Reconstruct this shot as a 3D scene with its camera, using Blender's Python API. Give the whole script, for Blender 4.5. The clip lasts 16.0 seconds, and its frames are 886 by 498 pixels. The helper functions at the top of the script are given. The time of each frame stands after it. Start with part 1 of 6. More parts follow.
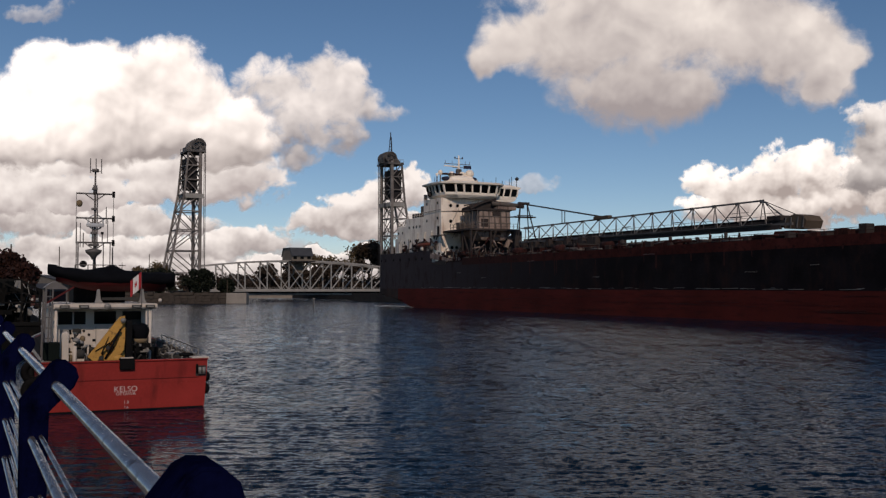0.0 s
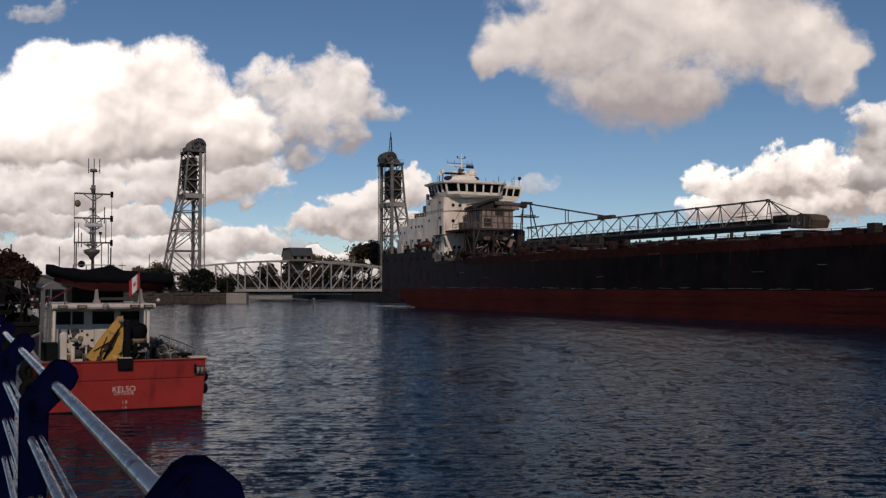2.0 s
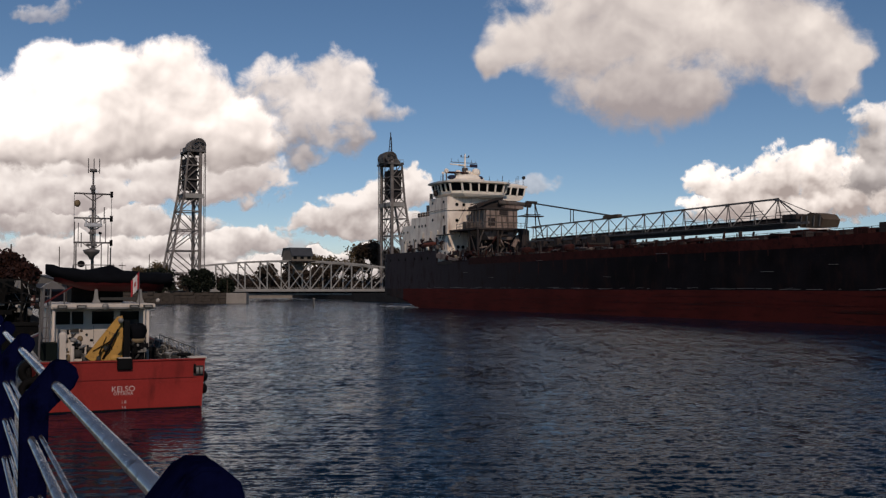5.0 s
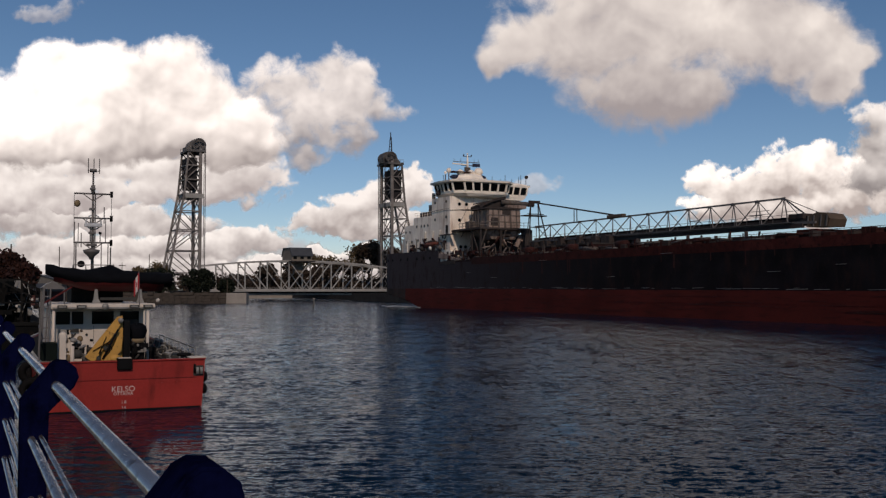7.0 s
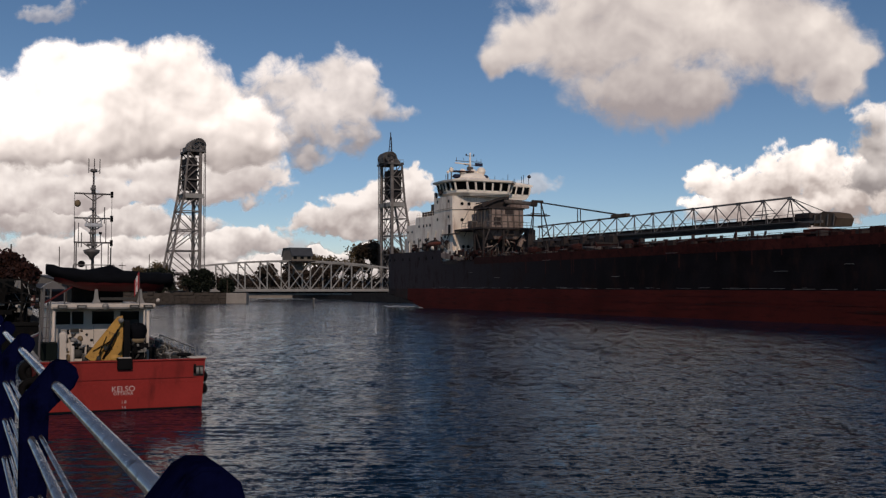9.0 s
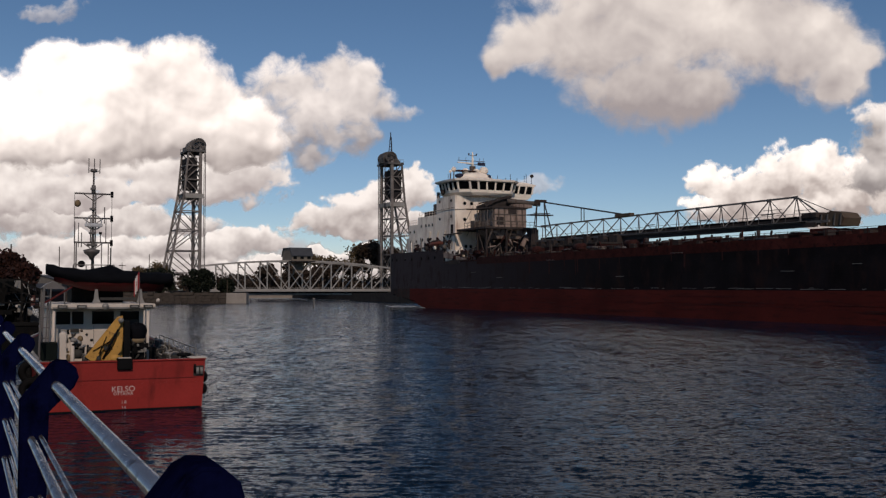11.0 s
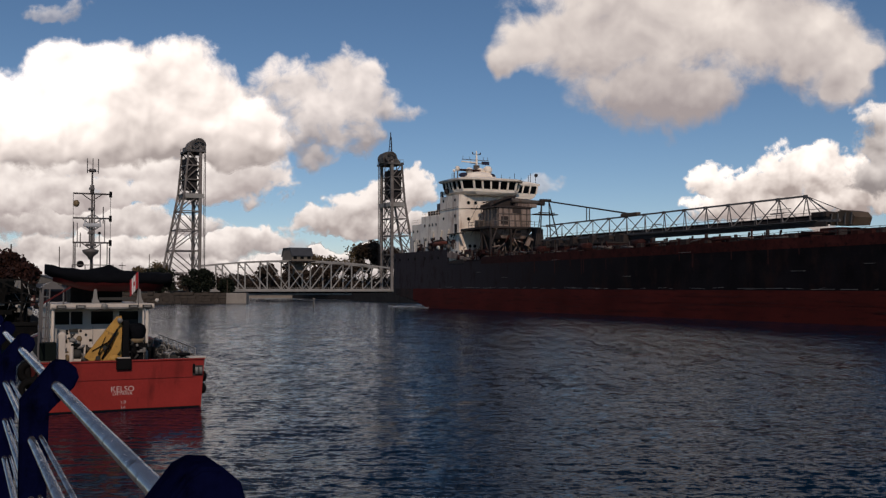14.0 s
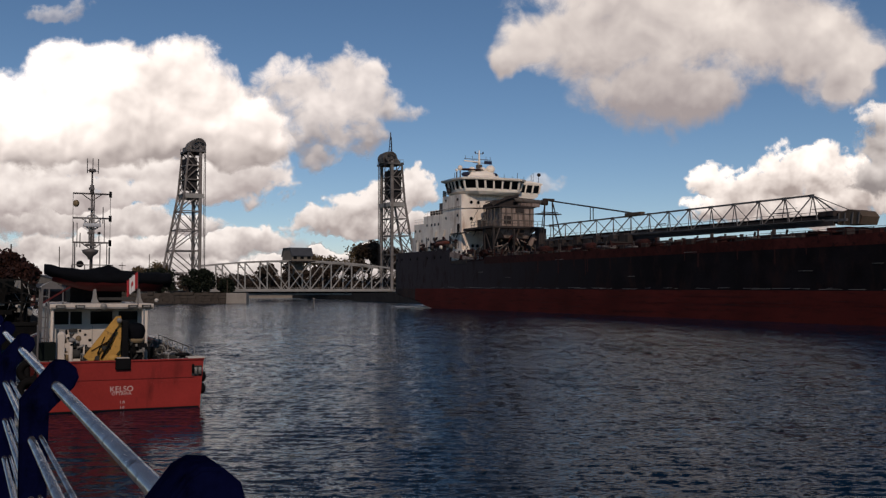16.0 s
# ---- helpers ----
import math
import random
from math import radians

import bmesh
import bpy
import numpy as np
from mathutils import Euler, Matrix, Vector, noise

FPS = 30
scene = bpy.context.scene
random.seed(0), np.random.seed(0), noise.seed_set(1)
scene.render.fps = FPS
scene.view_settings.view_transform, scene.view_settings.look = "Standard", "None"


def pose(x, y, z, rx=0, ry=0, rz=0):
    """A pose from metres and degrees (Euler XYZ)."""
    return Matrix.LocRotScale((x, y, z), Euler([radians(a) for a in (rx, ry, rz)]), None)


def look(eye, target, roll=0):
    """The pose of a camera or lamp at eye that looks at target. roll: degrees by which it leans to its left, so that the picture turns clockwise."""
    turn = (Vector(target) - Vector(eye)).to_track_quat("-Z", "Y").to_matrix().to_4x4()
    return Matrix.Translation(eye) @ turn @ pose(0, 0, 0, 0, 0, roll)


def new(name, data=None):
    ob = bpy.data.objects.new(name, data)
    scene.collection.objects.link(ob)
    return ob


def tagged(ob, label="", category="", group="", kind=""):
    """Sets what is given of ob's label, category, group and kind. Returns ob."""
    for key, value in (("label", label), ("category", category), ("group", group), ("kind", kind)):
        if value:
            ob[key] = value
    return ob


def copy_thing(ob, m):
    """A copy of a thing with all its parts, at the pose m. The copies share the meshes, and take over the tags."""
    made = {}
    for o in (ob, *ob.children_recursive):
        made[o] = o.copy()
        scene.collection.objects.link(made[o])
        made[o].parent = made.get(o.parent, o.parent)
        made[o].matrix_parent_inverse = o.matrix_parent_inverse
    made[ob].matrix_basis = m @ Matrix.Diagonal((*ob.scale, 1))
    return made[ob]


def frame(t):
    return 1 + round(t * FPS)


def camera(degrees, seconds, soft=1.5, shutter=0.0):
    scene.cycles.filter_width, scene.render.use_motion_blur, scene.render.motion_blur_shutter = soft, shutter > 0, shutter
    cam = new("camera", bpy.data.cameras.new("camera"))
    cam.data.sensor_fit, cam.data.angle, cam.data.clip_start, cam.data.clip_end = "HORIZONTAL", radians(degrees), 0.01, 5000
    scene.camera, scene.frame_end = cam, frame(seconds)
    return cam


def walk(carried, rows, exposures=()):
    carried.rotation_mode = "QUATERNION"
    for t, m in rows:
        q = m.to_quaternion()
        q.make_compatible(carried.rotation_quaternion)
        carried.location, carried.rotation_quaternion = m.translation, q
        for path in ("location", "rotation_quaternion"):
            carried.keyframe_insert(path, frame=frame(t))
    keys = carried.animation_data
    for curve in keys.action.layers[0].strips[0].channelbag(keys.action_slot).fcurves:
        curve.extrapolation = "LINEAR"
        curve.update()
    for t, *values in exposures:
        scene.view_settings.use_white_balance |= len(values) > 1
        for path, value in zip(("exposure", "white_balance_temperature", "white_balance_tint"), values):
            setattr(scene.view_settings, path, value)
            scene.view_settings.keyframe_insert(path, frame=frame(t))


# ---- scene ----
cam = camera(47.0, 16.0, 1.3)
walk(cam, [(0.0, look((0, 0, 4.2), (0, 100, 8.05))), (16.0, look((0, 0, 4.2), (0, 100, 8.05)))],
     exposures=[(0.0, -0.10, 6900, 16), (16.0, -0.10, 6900, 16)])

# ---------------------------------------------------------------- light
SUN_AZ, SUN_EL = 171.0, 36.0     # degrees clockwise from +y, degrees above the horizon
world = bpy.data.worlds.new("sky")
scene.world = world
world.use_nodes = True
wn = world.node_tree
wn.nodes.clear()
sky = wn.nodes.new("ShaderNodeTexSky")
sky.sky_type, sky.sun_disc = "NISHITA", False
sky.sun_elevation, sky.sun_rotation = radians(SUN_EL), radians(SUN_AZ)
sky.air_density, sky.dust_density, sky.ozone_density = 0.7, 0.0, 2.2
bg = wn.nodes.new("ShaderNodeBackground")
bg.inputs["Strength"].default_value = 0.072
wo = wn.nodes.new("ShaderNodeOutputWorld")
deep = wn.nodes.new("ShaderNodeHueSaturation")
deep.inputs["Hue"].default_value, deep.inputs["Saturation"].default_value = 0.496, 1.14
wn.links.new(sky.outputs[0], deep.inputs["Color"])
wn.links.new(deep.outputs[0], bg.inputs["Color"])
wn.links.new(bg.outputs[0], wo.inputs["Surface"])

sun_data = bpy.data.lights.new("sun", "SUN")
sun_data.energy, sun_data.angle, sun_data.color = 1.9, radians(0.6), (1.0, 0.87, 0.74)
sun = new("sun", sun_data)
az, el = radians(SUN_AZ), radians(SUN_EL)
sun_from = Vector((math.sin(az) * math.cos(el), math.cos(az) * math.cos(el), math.sin(el)))
sun.matrix_world = look(sun_from * 300, (0, 0, 0))


# ---------------------------------------------------------------- materials
def node_mat(name):
    m = bpy.data.materials.new(name)
    m.use_nodes = True
    t = m.node_tree
    t.nodes.clear()
    return m, t


def mat(name, color, rough=0.6, metal=0.0, vary=0.25, scale=2.0, bump=0.15, stain=None, amount=0.4, streak=1.0, fine=14.0, spec=0.18, falloff=None):
    """A painted or raw surface: broad tone changes, fine grain, stains (drawn out downwards by streak) and relief."""
    m, t = node_mat(name)
    N, L = t.nodes, t.links
    out = N.new("ShaderNodeOutputMaterial")
    b = N.new("ShaderNodeBsdfPrincipled")
    L.new(b.outputs[0], out.inputs["Surface"])
    b.inputs["Metallic"].default_value = metal
    b.inputs["Specular IOR Level"].default_value = spec
    tc = N.new("ShaderNodeTexCoord")
    info = N.new("ShaderNodeObjectInfo")
    big = N.new("ShaderNodeTexNoise")
    big.inputs["Scale"].default_value, big.inputs["Detail"].default_value = scale, 4
    L.new(tc.outputs["Object"], big.inputs["Vector"])
    small = N.new("ShaderNodeTexNoise")
    small.inputs["Scale"].default_value, small.inputs["Detail"].default_value = scale * fine, 3
    L.new(tc.outputs["Object"], small.inputs["Vector"])
    both = N.new("ShaderNodeMath")
    both.operation = "MULTIPLY_ADD"
    L.new(small.outputs[0], both.inputs[0])
    both.inputs[1].default_value = 0.45
    L.new(big.outputs[0], both.inputs[2])
    rnd = N.new("ShaderNodeMath")
    rnd.operation = "MULTIPLY_ADD"
    L.new(info.outputs["Random"], rnd.inputs[0])
    rnd.inputs[1].default_value = 0.2
    L.new(both.outputs[0], rnd.inputs[2])
    rng = N.new("ShaderNodeMapRange")
    L.new(rnd.outputs[0], rng.inputs["Value"])
    rng.inputs["From Min"].default_value, rng.inputs["From Max"].default_value = 0.45, 1.1
    mix = N.new("ShaderNodeMix")
    mix.data_type = "RGBA"
    L.new(rng.outputs[0], mix.inputs["Factor"])
    mix.inputs[6].default_value = (*[c * (1 - vary) for c in color], 1)
    mix.inputs[7].default_value = (*[min(1, c * (1 + vary)) for c in color], 1)
    col = mix.outputs[2]
    if falloff:
        # a second colour blended in along x: (colour, where it is full, where it is gone)
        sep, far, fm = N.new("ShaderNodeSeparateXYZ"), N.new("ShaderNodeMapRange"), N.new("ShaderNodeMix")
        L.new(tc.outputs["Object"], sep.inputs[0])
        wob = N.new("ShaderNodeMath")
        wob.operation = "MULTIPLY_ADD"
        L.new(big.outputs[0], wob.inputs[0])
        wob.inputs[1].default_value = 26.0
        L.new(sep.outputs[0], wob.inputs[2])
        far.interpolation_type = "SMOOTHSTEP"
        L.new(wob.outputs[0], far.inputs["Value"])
        far.inputs["From Min"].default_value, far.inputs["From Max"].default_value = falloff[1] + 13, falloff[2] + 13
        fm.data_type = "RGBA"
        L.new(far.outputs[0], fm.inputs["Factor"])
        fm.inputs[6].default_value = (*falloff[0], 1)
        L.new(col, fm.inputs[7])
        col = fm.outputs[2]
    if stain:
        mp = N.new("ShaderNodeMapping")
        mp.inputs["Scale"].default_value = (1, 1, 1 / streak)
        L.new(tc.outputs["Object"], mp.inputs["Vector"])
        sn = N.new("ShaderNodeTexNoise")
        sn.inputs["Scale"].default_value, sn.inputs["Detail"].default_value = scale * 2.2, 6
        sn.inputs["Roughness"].default_value = 0.65
        L.new(mp.outputs[0], sn.inputs["Vector"])
        sr = N.new("ShaderNodeMapRange")
        L.new(sn.outputs[0], sr.inputs["Value"])
        sr.inputs["From Min"].default_value = 0.72 - 0.4 * amount
        sr.inputs["From Max"].default_value = 0.86 - 0.3 * amount
        sm = N.new("ShaderNodeMix")
        sm.data_type = "RGBA"
        L.new(sr.outputs[0], sm.inputs["Factor"])
        L.new(col, sm.inputs[6])
        sm.inputs[7].default_value = (*stain, 1)
        col = sm.outputs[2]
    L.new(col, b.inputs["Base Color"])
    rr = N.new("ShaderNodeMapRange")
    L.new(small.outputs[0], rr.inputs["Value"])
    rr.inputs["To Min"].default_value, rr.inputs["To Max"].default_value = max(0.03, rough - 0.12), min(1, rough + 0.12)
    L.new(rr.outputs[0], b.inputs["Roughness"])
    bp = N.new("ShaderNodeBump")
    bp.inputs["Strength"].default_value, bp.inputs["Distance"].default_value = bump, 0.02
    L.new(both.outputs[0], bp.inputs["Height"])
    L.new(bp.outputs[0], b.inputs["Normal"])
    return m


# greyer towards the stern: sky sheen at a low angle, put into the colour
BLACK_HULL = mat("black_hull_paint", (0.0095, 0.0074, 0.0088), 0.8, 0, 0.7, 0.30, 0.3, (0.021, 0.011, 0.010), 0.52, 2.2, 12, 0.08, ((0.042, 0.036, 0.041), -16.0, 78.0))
STERN_RUST = mat("dirty_counter", (0.030, 0.024, 0.023), 0.85, 0, 0.6, 0.35, 0.3, (0.050, 0.024, 0.018), 0.55, 0.5, 12, 0.1)
RED_HULL = mat("red_antifouling", (0.080, 0.012, 0.009), 0.8, 0, 0.4, 0.12, 0.3, (0.032, 0.007, 0.006), 0.5, 0.12, 20, 0.12)
SHIP_WHITE = mat("ship_white", (0.86, 0.74, 0.63), 0.55, 0, 0.20, 0.35, 0.1, (0.42, 0.28, 0.20), 0.52, 6.0)
SHIP_CREAM = mat("roof_cream", (0.84, 0.75, 0.64), 0.5, 0, 0.1, 0.4, 0.1)
SHIP_GREY = mat("machinery_grey", (0.10, 0.085, 0.075), 0.7, 0, 0.4, 0.6, 0.3, (0.075, 0.042, 0.028), 0.45, 3.0)
CASING = mat("weathered_casing", (0.25, 0.19, 0.16), 0.7, 0, 0.35, 0.5, 0.3, (0.07, 0.042, 0.032), 0.6, 5.0)
DECK_RED = mat("deck_edge_red", (0.050, 0.012, 0.010), 0.85, 0, 0.5, 0.6, 0.4, (0.014, 0.007, 0.007), 0.55, 1.0, 14, 0.08, ((0.034, 0.015, 0.014), 14.0, 80.0))
SHIP_DARK = mat("machinery_dark", (0.036, 0.029, 0.027), 0.8, 0, 0.4, 0.6, 0.3, (0.045, 0.022, 0.015), 0.4, 2.0)
RUST = mat("rust_red", (0.034, 0.010, 0.008), 0.85, 0, 0.45, 0.7, 0.4, (0.022, 0.010, 0.008), 0.4)
BOOM_PAINT = mat("boom_grey", (0.115, 0.108, 0.105), 0.6, 0.1, 0.4, 0.8, 0.2, (0.045, 0.025, 0.018), 0.45, 2.0)
BOOM_TAN = mat("boom_hood_tan", (0.095, 0.07, 0.05), 0.75, 0, 0.35, 0.6, 0.3, (0.10, 0.05, 0.03), 0.4, 3.0)
SCUFF = mat("scuffed_paint", (0.28, 0.27, 0.26), 0.8, 0, 0.4, 0.8, 0.2)
ORANGE = mat("orange_gear", (0.17, 0.045, 0.025), 0.6, 0, 0.25, 1.5, 0.2, (0.12, 0.04, 0.02), 0.3)
GLASS = mat("dark_window_glass", (0.003, 0.0035, 0.004), 0.15, 0, 0.2, 1.0, 0.0, spec=0.04)
STEEL = mat("bridge_steel", (0.155, 0.138, 0.128), 0.6, 0.0, 0.55, 0.5, 0.2, (0.14, 0.09, 0.06), 0.3, 3.0)
STEEL_LIGHT = mat("bridge_steel_pale", (0.28, 0.265, 0.245), 0.55, 0.1, 0.25, 0.5, 0.2, (0.17, 0.13, 0.10), 0.25, 3.0)
STEEL_DARK = mat("counterweight_dark", (0.022, 0.020, 0.021), 0.85, 0, 0.5, 0.4, 0.2, (0.06, 0.042, 0.035), 0.3, 4.0)
SHEAVE = mat("sheave_grey", (0.085, 0.08, 0.078), 0.65, 0.0, 0.6, 0.5, 0.2, (0.10, 0.06, 0.04), 0.3)
ROOF_DARK = mat("dark_roof", (0.045, 0.048, 0.055), 0.8, 0, 0.3, 0.8, 0.2)
WALL_TAN = mat("hut_wall", (0.16, 0.135, 0.11), 0.7, 0, 0.25, 0.6, 0.2)
CONCRETE = mat("quay_concrete", (0.12, 0.108, 0.094), 0.85, 0, 0.3, 0.5, 0.3, (0.12, 0.10, 0.085), 0.45, 3.0)
CONCRETE_PALE = mat("new_concrete", (0.26, 0.23, 0.20), 0.85, 0, 0.2, 0.5, 0.3, (0.25, 0.2, 0.16), 0.3, 3.0)
QUAY_STONE = mat("old_quay_stone", (0.052, 0.042, 0.034), 0.9, 0, 0.4, 0.6, 0.4, (0.07, 0.055, 0.045), 0.5, 2.0)
GROUND = mat("grassy_ground", (0.05, 0.048, 0.03), 0.95, 0, 0.4, 0.05, 0.4, (0.16, 0.13, 0.09), 0.4, 1.0, 40)
PAVING = mat("quay_paving", (0.095, 0.092, 0.09), 0.9, 0, 0.25, 0.7, 0.3, (0.05, 0.047, 0.045), 0.4, 1.0, 30)
BOAT_RED = mat("boat_red", (0.265, 0.026, 0.021), 0.42, 0, 0.22, 0.8, 0.08, (0.15, 0.016, 0.013), 0.42, 4.0)
BOAT_WHITE = mat("boat_white", (0.55, 0.48, 0.41), 0.55, 0, 0.1, 0.9, 0.08, (0.30, 0.25, 0.2), 0.22, 5.0)
BOAT_DECK = mat("boat_deck", (0.04, 0.038, 0.035), 0.85, 0, 0.3, 1.5, 0.2)
RUBBER = mat("black_rubber", (0.008, 0.008, 0.0085), 0.8, 0, 0.3, 3.0, 0.3, spec=0.04)
CRANE_YELLOW = mat("crane_yellow", (0.46, 0.25, 0.06), 0.5, 0, 0.2, 2.5, 0.15, (0.10, 0.055, 0.03), 0.38, 1.0)
GEAR_GREY = mat("deck_gear_grey", (0.22, 0.21, 0.195), 0.55, 0.2, 0.3, 2.0, 0.2, (0.09, 0.07, 0.05), 0.4)
CANVAS = mat("black_canvas", (0.0045, 0.005, 0.0065), 0.85, 0, 0.35, 3.0, 0.6, spec=0.04)
DARK_WALL = mat("dark_canal_wall", (0.028, 0.026, 0.025), 0.9, 0, 0.4, 0.5, 0.3, (0.06, 0.05, 0.04), 0.4, 3.0)
RIB_RED = mat("inflatable_red", (0.085, 0.010, 0.010), 0.6, 0, 0.2, 2.0, 0.1)
TAN_STRAP = mat("tan_strap", (0.18, 0.13, 0.075), 0.8, 0, 0.25, 3.0, 0.2)
GREEN_BIN = mat("dark_green_bin", (0.006, 0.009, 0.008), 0.6, 0, 0.3, 2.0, 0.1, spec=0.04)
MAST_PAINT = mat("mast_paint", (0.12, 0.11, 0.105), 0.5, 0.1, 0.2, 2.0, 0.1)
RAIL_BLUE = mat("post_blue", (0.0022, 0.0032, 0.0190), 0.5, 0.0, 0.5, 5.0, 0.15, (0.0009, 0.0012, 0.005), 0.5, 2.0, 14, 0.0)
RAIL_STEEL = mat("galvanised_rail", (0.56, 0.54, 0.52), 0.22, 0.9, 0.35, 6.0, 0.06, (0.13, 0.13, 0.13), 0.45, 1.0, 14, 0.4)
BARK = mat("bark", (0.06, 0.045, 0.033), 0.95, 0, 0.3, 2.0, 0.5)
TUG_DARK = mat("workboat_dark", (0.006, 0.006, 0.006), 0.8, 0, 0.4, 0.8, 0.2, (0.02, 0.014, 0.012), 0.4, 3.0, spec=0.04)
TUG_GREY = mat("workboat_grey", (0.010, 0.0095, 0.009), 0.7, 0, 0.35, 0.8, 0.2, (0.025, 0.018, 0.015), 0.4, 3.0, spec=0.04)
SHED_PINK = mat("faded_red_siding", (0.07, 0.028, 0.024), 0.8, 0, 0.3, 0.8, 0.2)
SHED_GREY = mat("pale_siding", (0.11, 0.10, 0.09), 0.8, 0, 0.25, 0.8, 0.2)
WHITE_PAINT = mat("white_lettering", (0.50, 0.42, 0.39), 0.6, 0, 0.25, 4.0, 0.05, (0.34, 0.10, 0.08), 0.4)
FLAG_RED = mat("flag_red", (0.36, 0.03, 0.035), 0.8, 0, 0.15, 4.0, 0.1)
FLAG_WHITE = mat("flag_white", (0.62, 0.58, 0.56), 0.8, 0, 0.1, 4.0, 0.1)
FLAG_DARK = mat("flag_dark_blue", (0.02, 0.025, 0.05), 0.8, 0, 0.2, 4.0, 0.1)


def leaf_mat(name, a, b):
    m, t = node_mat(name)
    N, L = t.nodes, t.links
    out, p = N.new("ShaderNodeOutputMaterial"), N.new("ShaderNodeBsdfPrincipled")
    L.new(p.outputs[0], out.inputs["Surface"])
    geo = N.new("ShaderNodeNewGeometry")
    mix = N.new("ShaderNodeMix")
    mix.data_type = "RGBA"
    L.new(geo.outputs["Random Per Island"], mix.inputs["Factor"])
    mix.inputs[6].default_value, mix.inputs[7].default_value = (*a, 1), (*b, 1)
    L.new(mix.outputs[2], p.inputs["Base Color"])
    p.inputs["Roughness"].default_value = 0.7
    p.inputs["Specular IOR Level"].default_value = 0.2
    return m


LEAF_DARK = leaf_mat("evergreen_leaves", (0.006, 0.009, 0.005), (0.015, 0.019, 0.010))
LEAF_AUTUMN = leaf_mat("autumn_leaves", (0.016, 0.006, 0.005), (0.042, 0.015, 0.010))
LEAF_BROWN = leaf_mat("brown_leaves", (0.07, 0.055, 0.03), (0.13, 0.09, 0.045))
LEAF_FAR = leaf_mat("far_leaves", (0.018, 0.014, 0.011), (0.055, 0.036, 0.024))


def water_mat():
    m, t = node_mat("canal_water")
    N, L = t.nodes, t.links
    out, b = N.new("ShaderNodeOutputMaterial"), N.new("ShaderNodeBsdfPrincipled")
    L.new(b.outputs[0], out.inputs["Surface"])
    b.inputs["Base Color"].default_value = (0.0009, 0.0088, 0.0215, 1)
    b.inputs["Roughness"].default_value = 0.10
    b.inputs["IOR"].default_value = 1.333
    b.inputs["Specular IOR Level"].default_value = 0.072
    tc, geo = N.new("ShaderNodeTexCoord"), N.new("ShaderNodeNewGeometry")

    def vec(op, a, b):
        n = N.new("ShaderNodeVectorMath")
        n.operation = op
        for i, v in enumerate((a, b)):
            if isinstance(v, tuple):
                n.inputs[i].default_value = v
            elif v is not None:
                L.new(v, n.inputs[i])
        return n.outputs["Vector"]

    def ripples(vector, scale, stretch, turn, detail, rough, lean):
        """Facets that lean to and fro: lean is how steep, across and along the view."""
        mp = N.new("ShaderNodeMapping")
        mp.inputs["Rotation"].default_value = (0, 0, radians(turn))
        mp.inputs["Scale"].default_value = (scale, scale * stretch, scale)
        L.new(vector, mp.inputs["Vector"])
        n = N.new("ShaderNodeTexNoise")
        n.inputs["Scale"].default_value, n.inputs["Detail"].default_value, n.inputs["Roughness"].default_value = 1.0, detail, rough
        n.inputs["Distortion"].default_value = 0.1
        L.new(mp.outputs[0], n.inputs["Vector"])
        return vec("MULTIPLY", vec("SUBTRACT", n.outputs["Color"], (0.5, 0.5, 0.5)), (lean * 0.25, lean, 0.0))

    flow = tc.outputs["Object"]
    tilt = vec("ADD", ripples(flow, 1.7, 2.2, 4, 5, 0.66, 0.95), ripples(geo.outputs["Position"], 5.0, 2.0, -6, 3, 0.65, 1.05))
    tilt = vec("ADD", tilt, ripples(geo.outputs["Position"], 0.05, 2.0, 15, 3, 0.5, 0.12))
    tilt = vec("ADD", tilt, ripples(flow, 0.55, 0.42, 7, 4, 0.62, 0.36))
    tilt = vec("ADD", tilt, ripples(flow, 1.2, 0.34, -9, 5, 0.75, 0.30))
    tilt = vec("ADD", tilt, ripples(flow, 3.2, 0.36, 5, 4, 0.7, 0.50))
    tilt = vec("ADD", tilt, ripples(flow, 1.5, 0.10, 3, 5, 0.75, 0.42))
    # a steady tilt towards -y lifts the reflections, as the visible near faces would
    tilt = vec("ADD", tilt, (0.0, -0.022, 0.0))
    # calm water in the lee of the moored boat and the quay
    lee = N.new("ShaderNodeVectorMath")
    lee.operation = "LENGTH"
    L.new(vec("MULTIPLY", vec("SUBTRACT", geo.outputs["Position"], (-10.6, 27.5, 0.0)), (1.0, 0.62, 0.0)), lee.inputs[0])
    calm = N.new("ShaderNodeMapRange")
    calm.interpolation_type = "SMOOTHSTEP"
    L.new(lee.outputs["Value"], calm.inputs["Value"])
    calm.inputs["From Min"].default_value, calm.inputs["From Max"].default_value = 3.0, 7.5
    calm.inputs["To Min"].default_value, calm.inputs["To Max"].default_value = 0.38, 1.0
    tilt = vec("MULTIPLY", tilt, calm.outputs[0])
    nrm = vec("NORMALIZE", vec("ADD", geo.outputs["Normal"], tilt), None)
    L.new(nrm, b.inputs["Normal"])
    return m


WATER = water_mat()


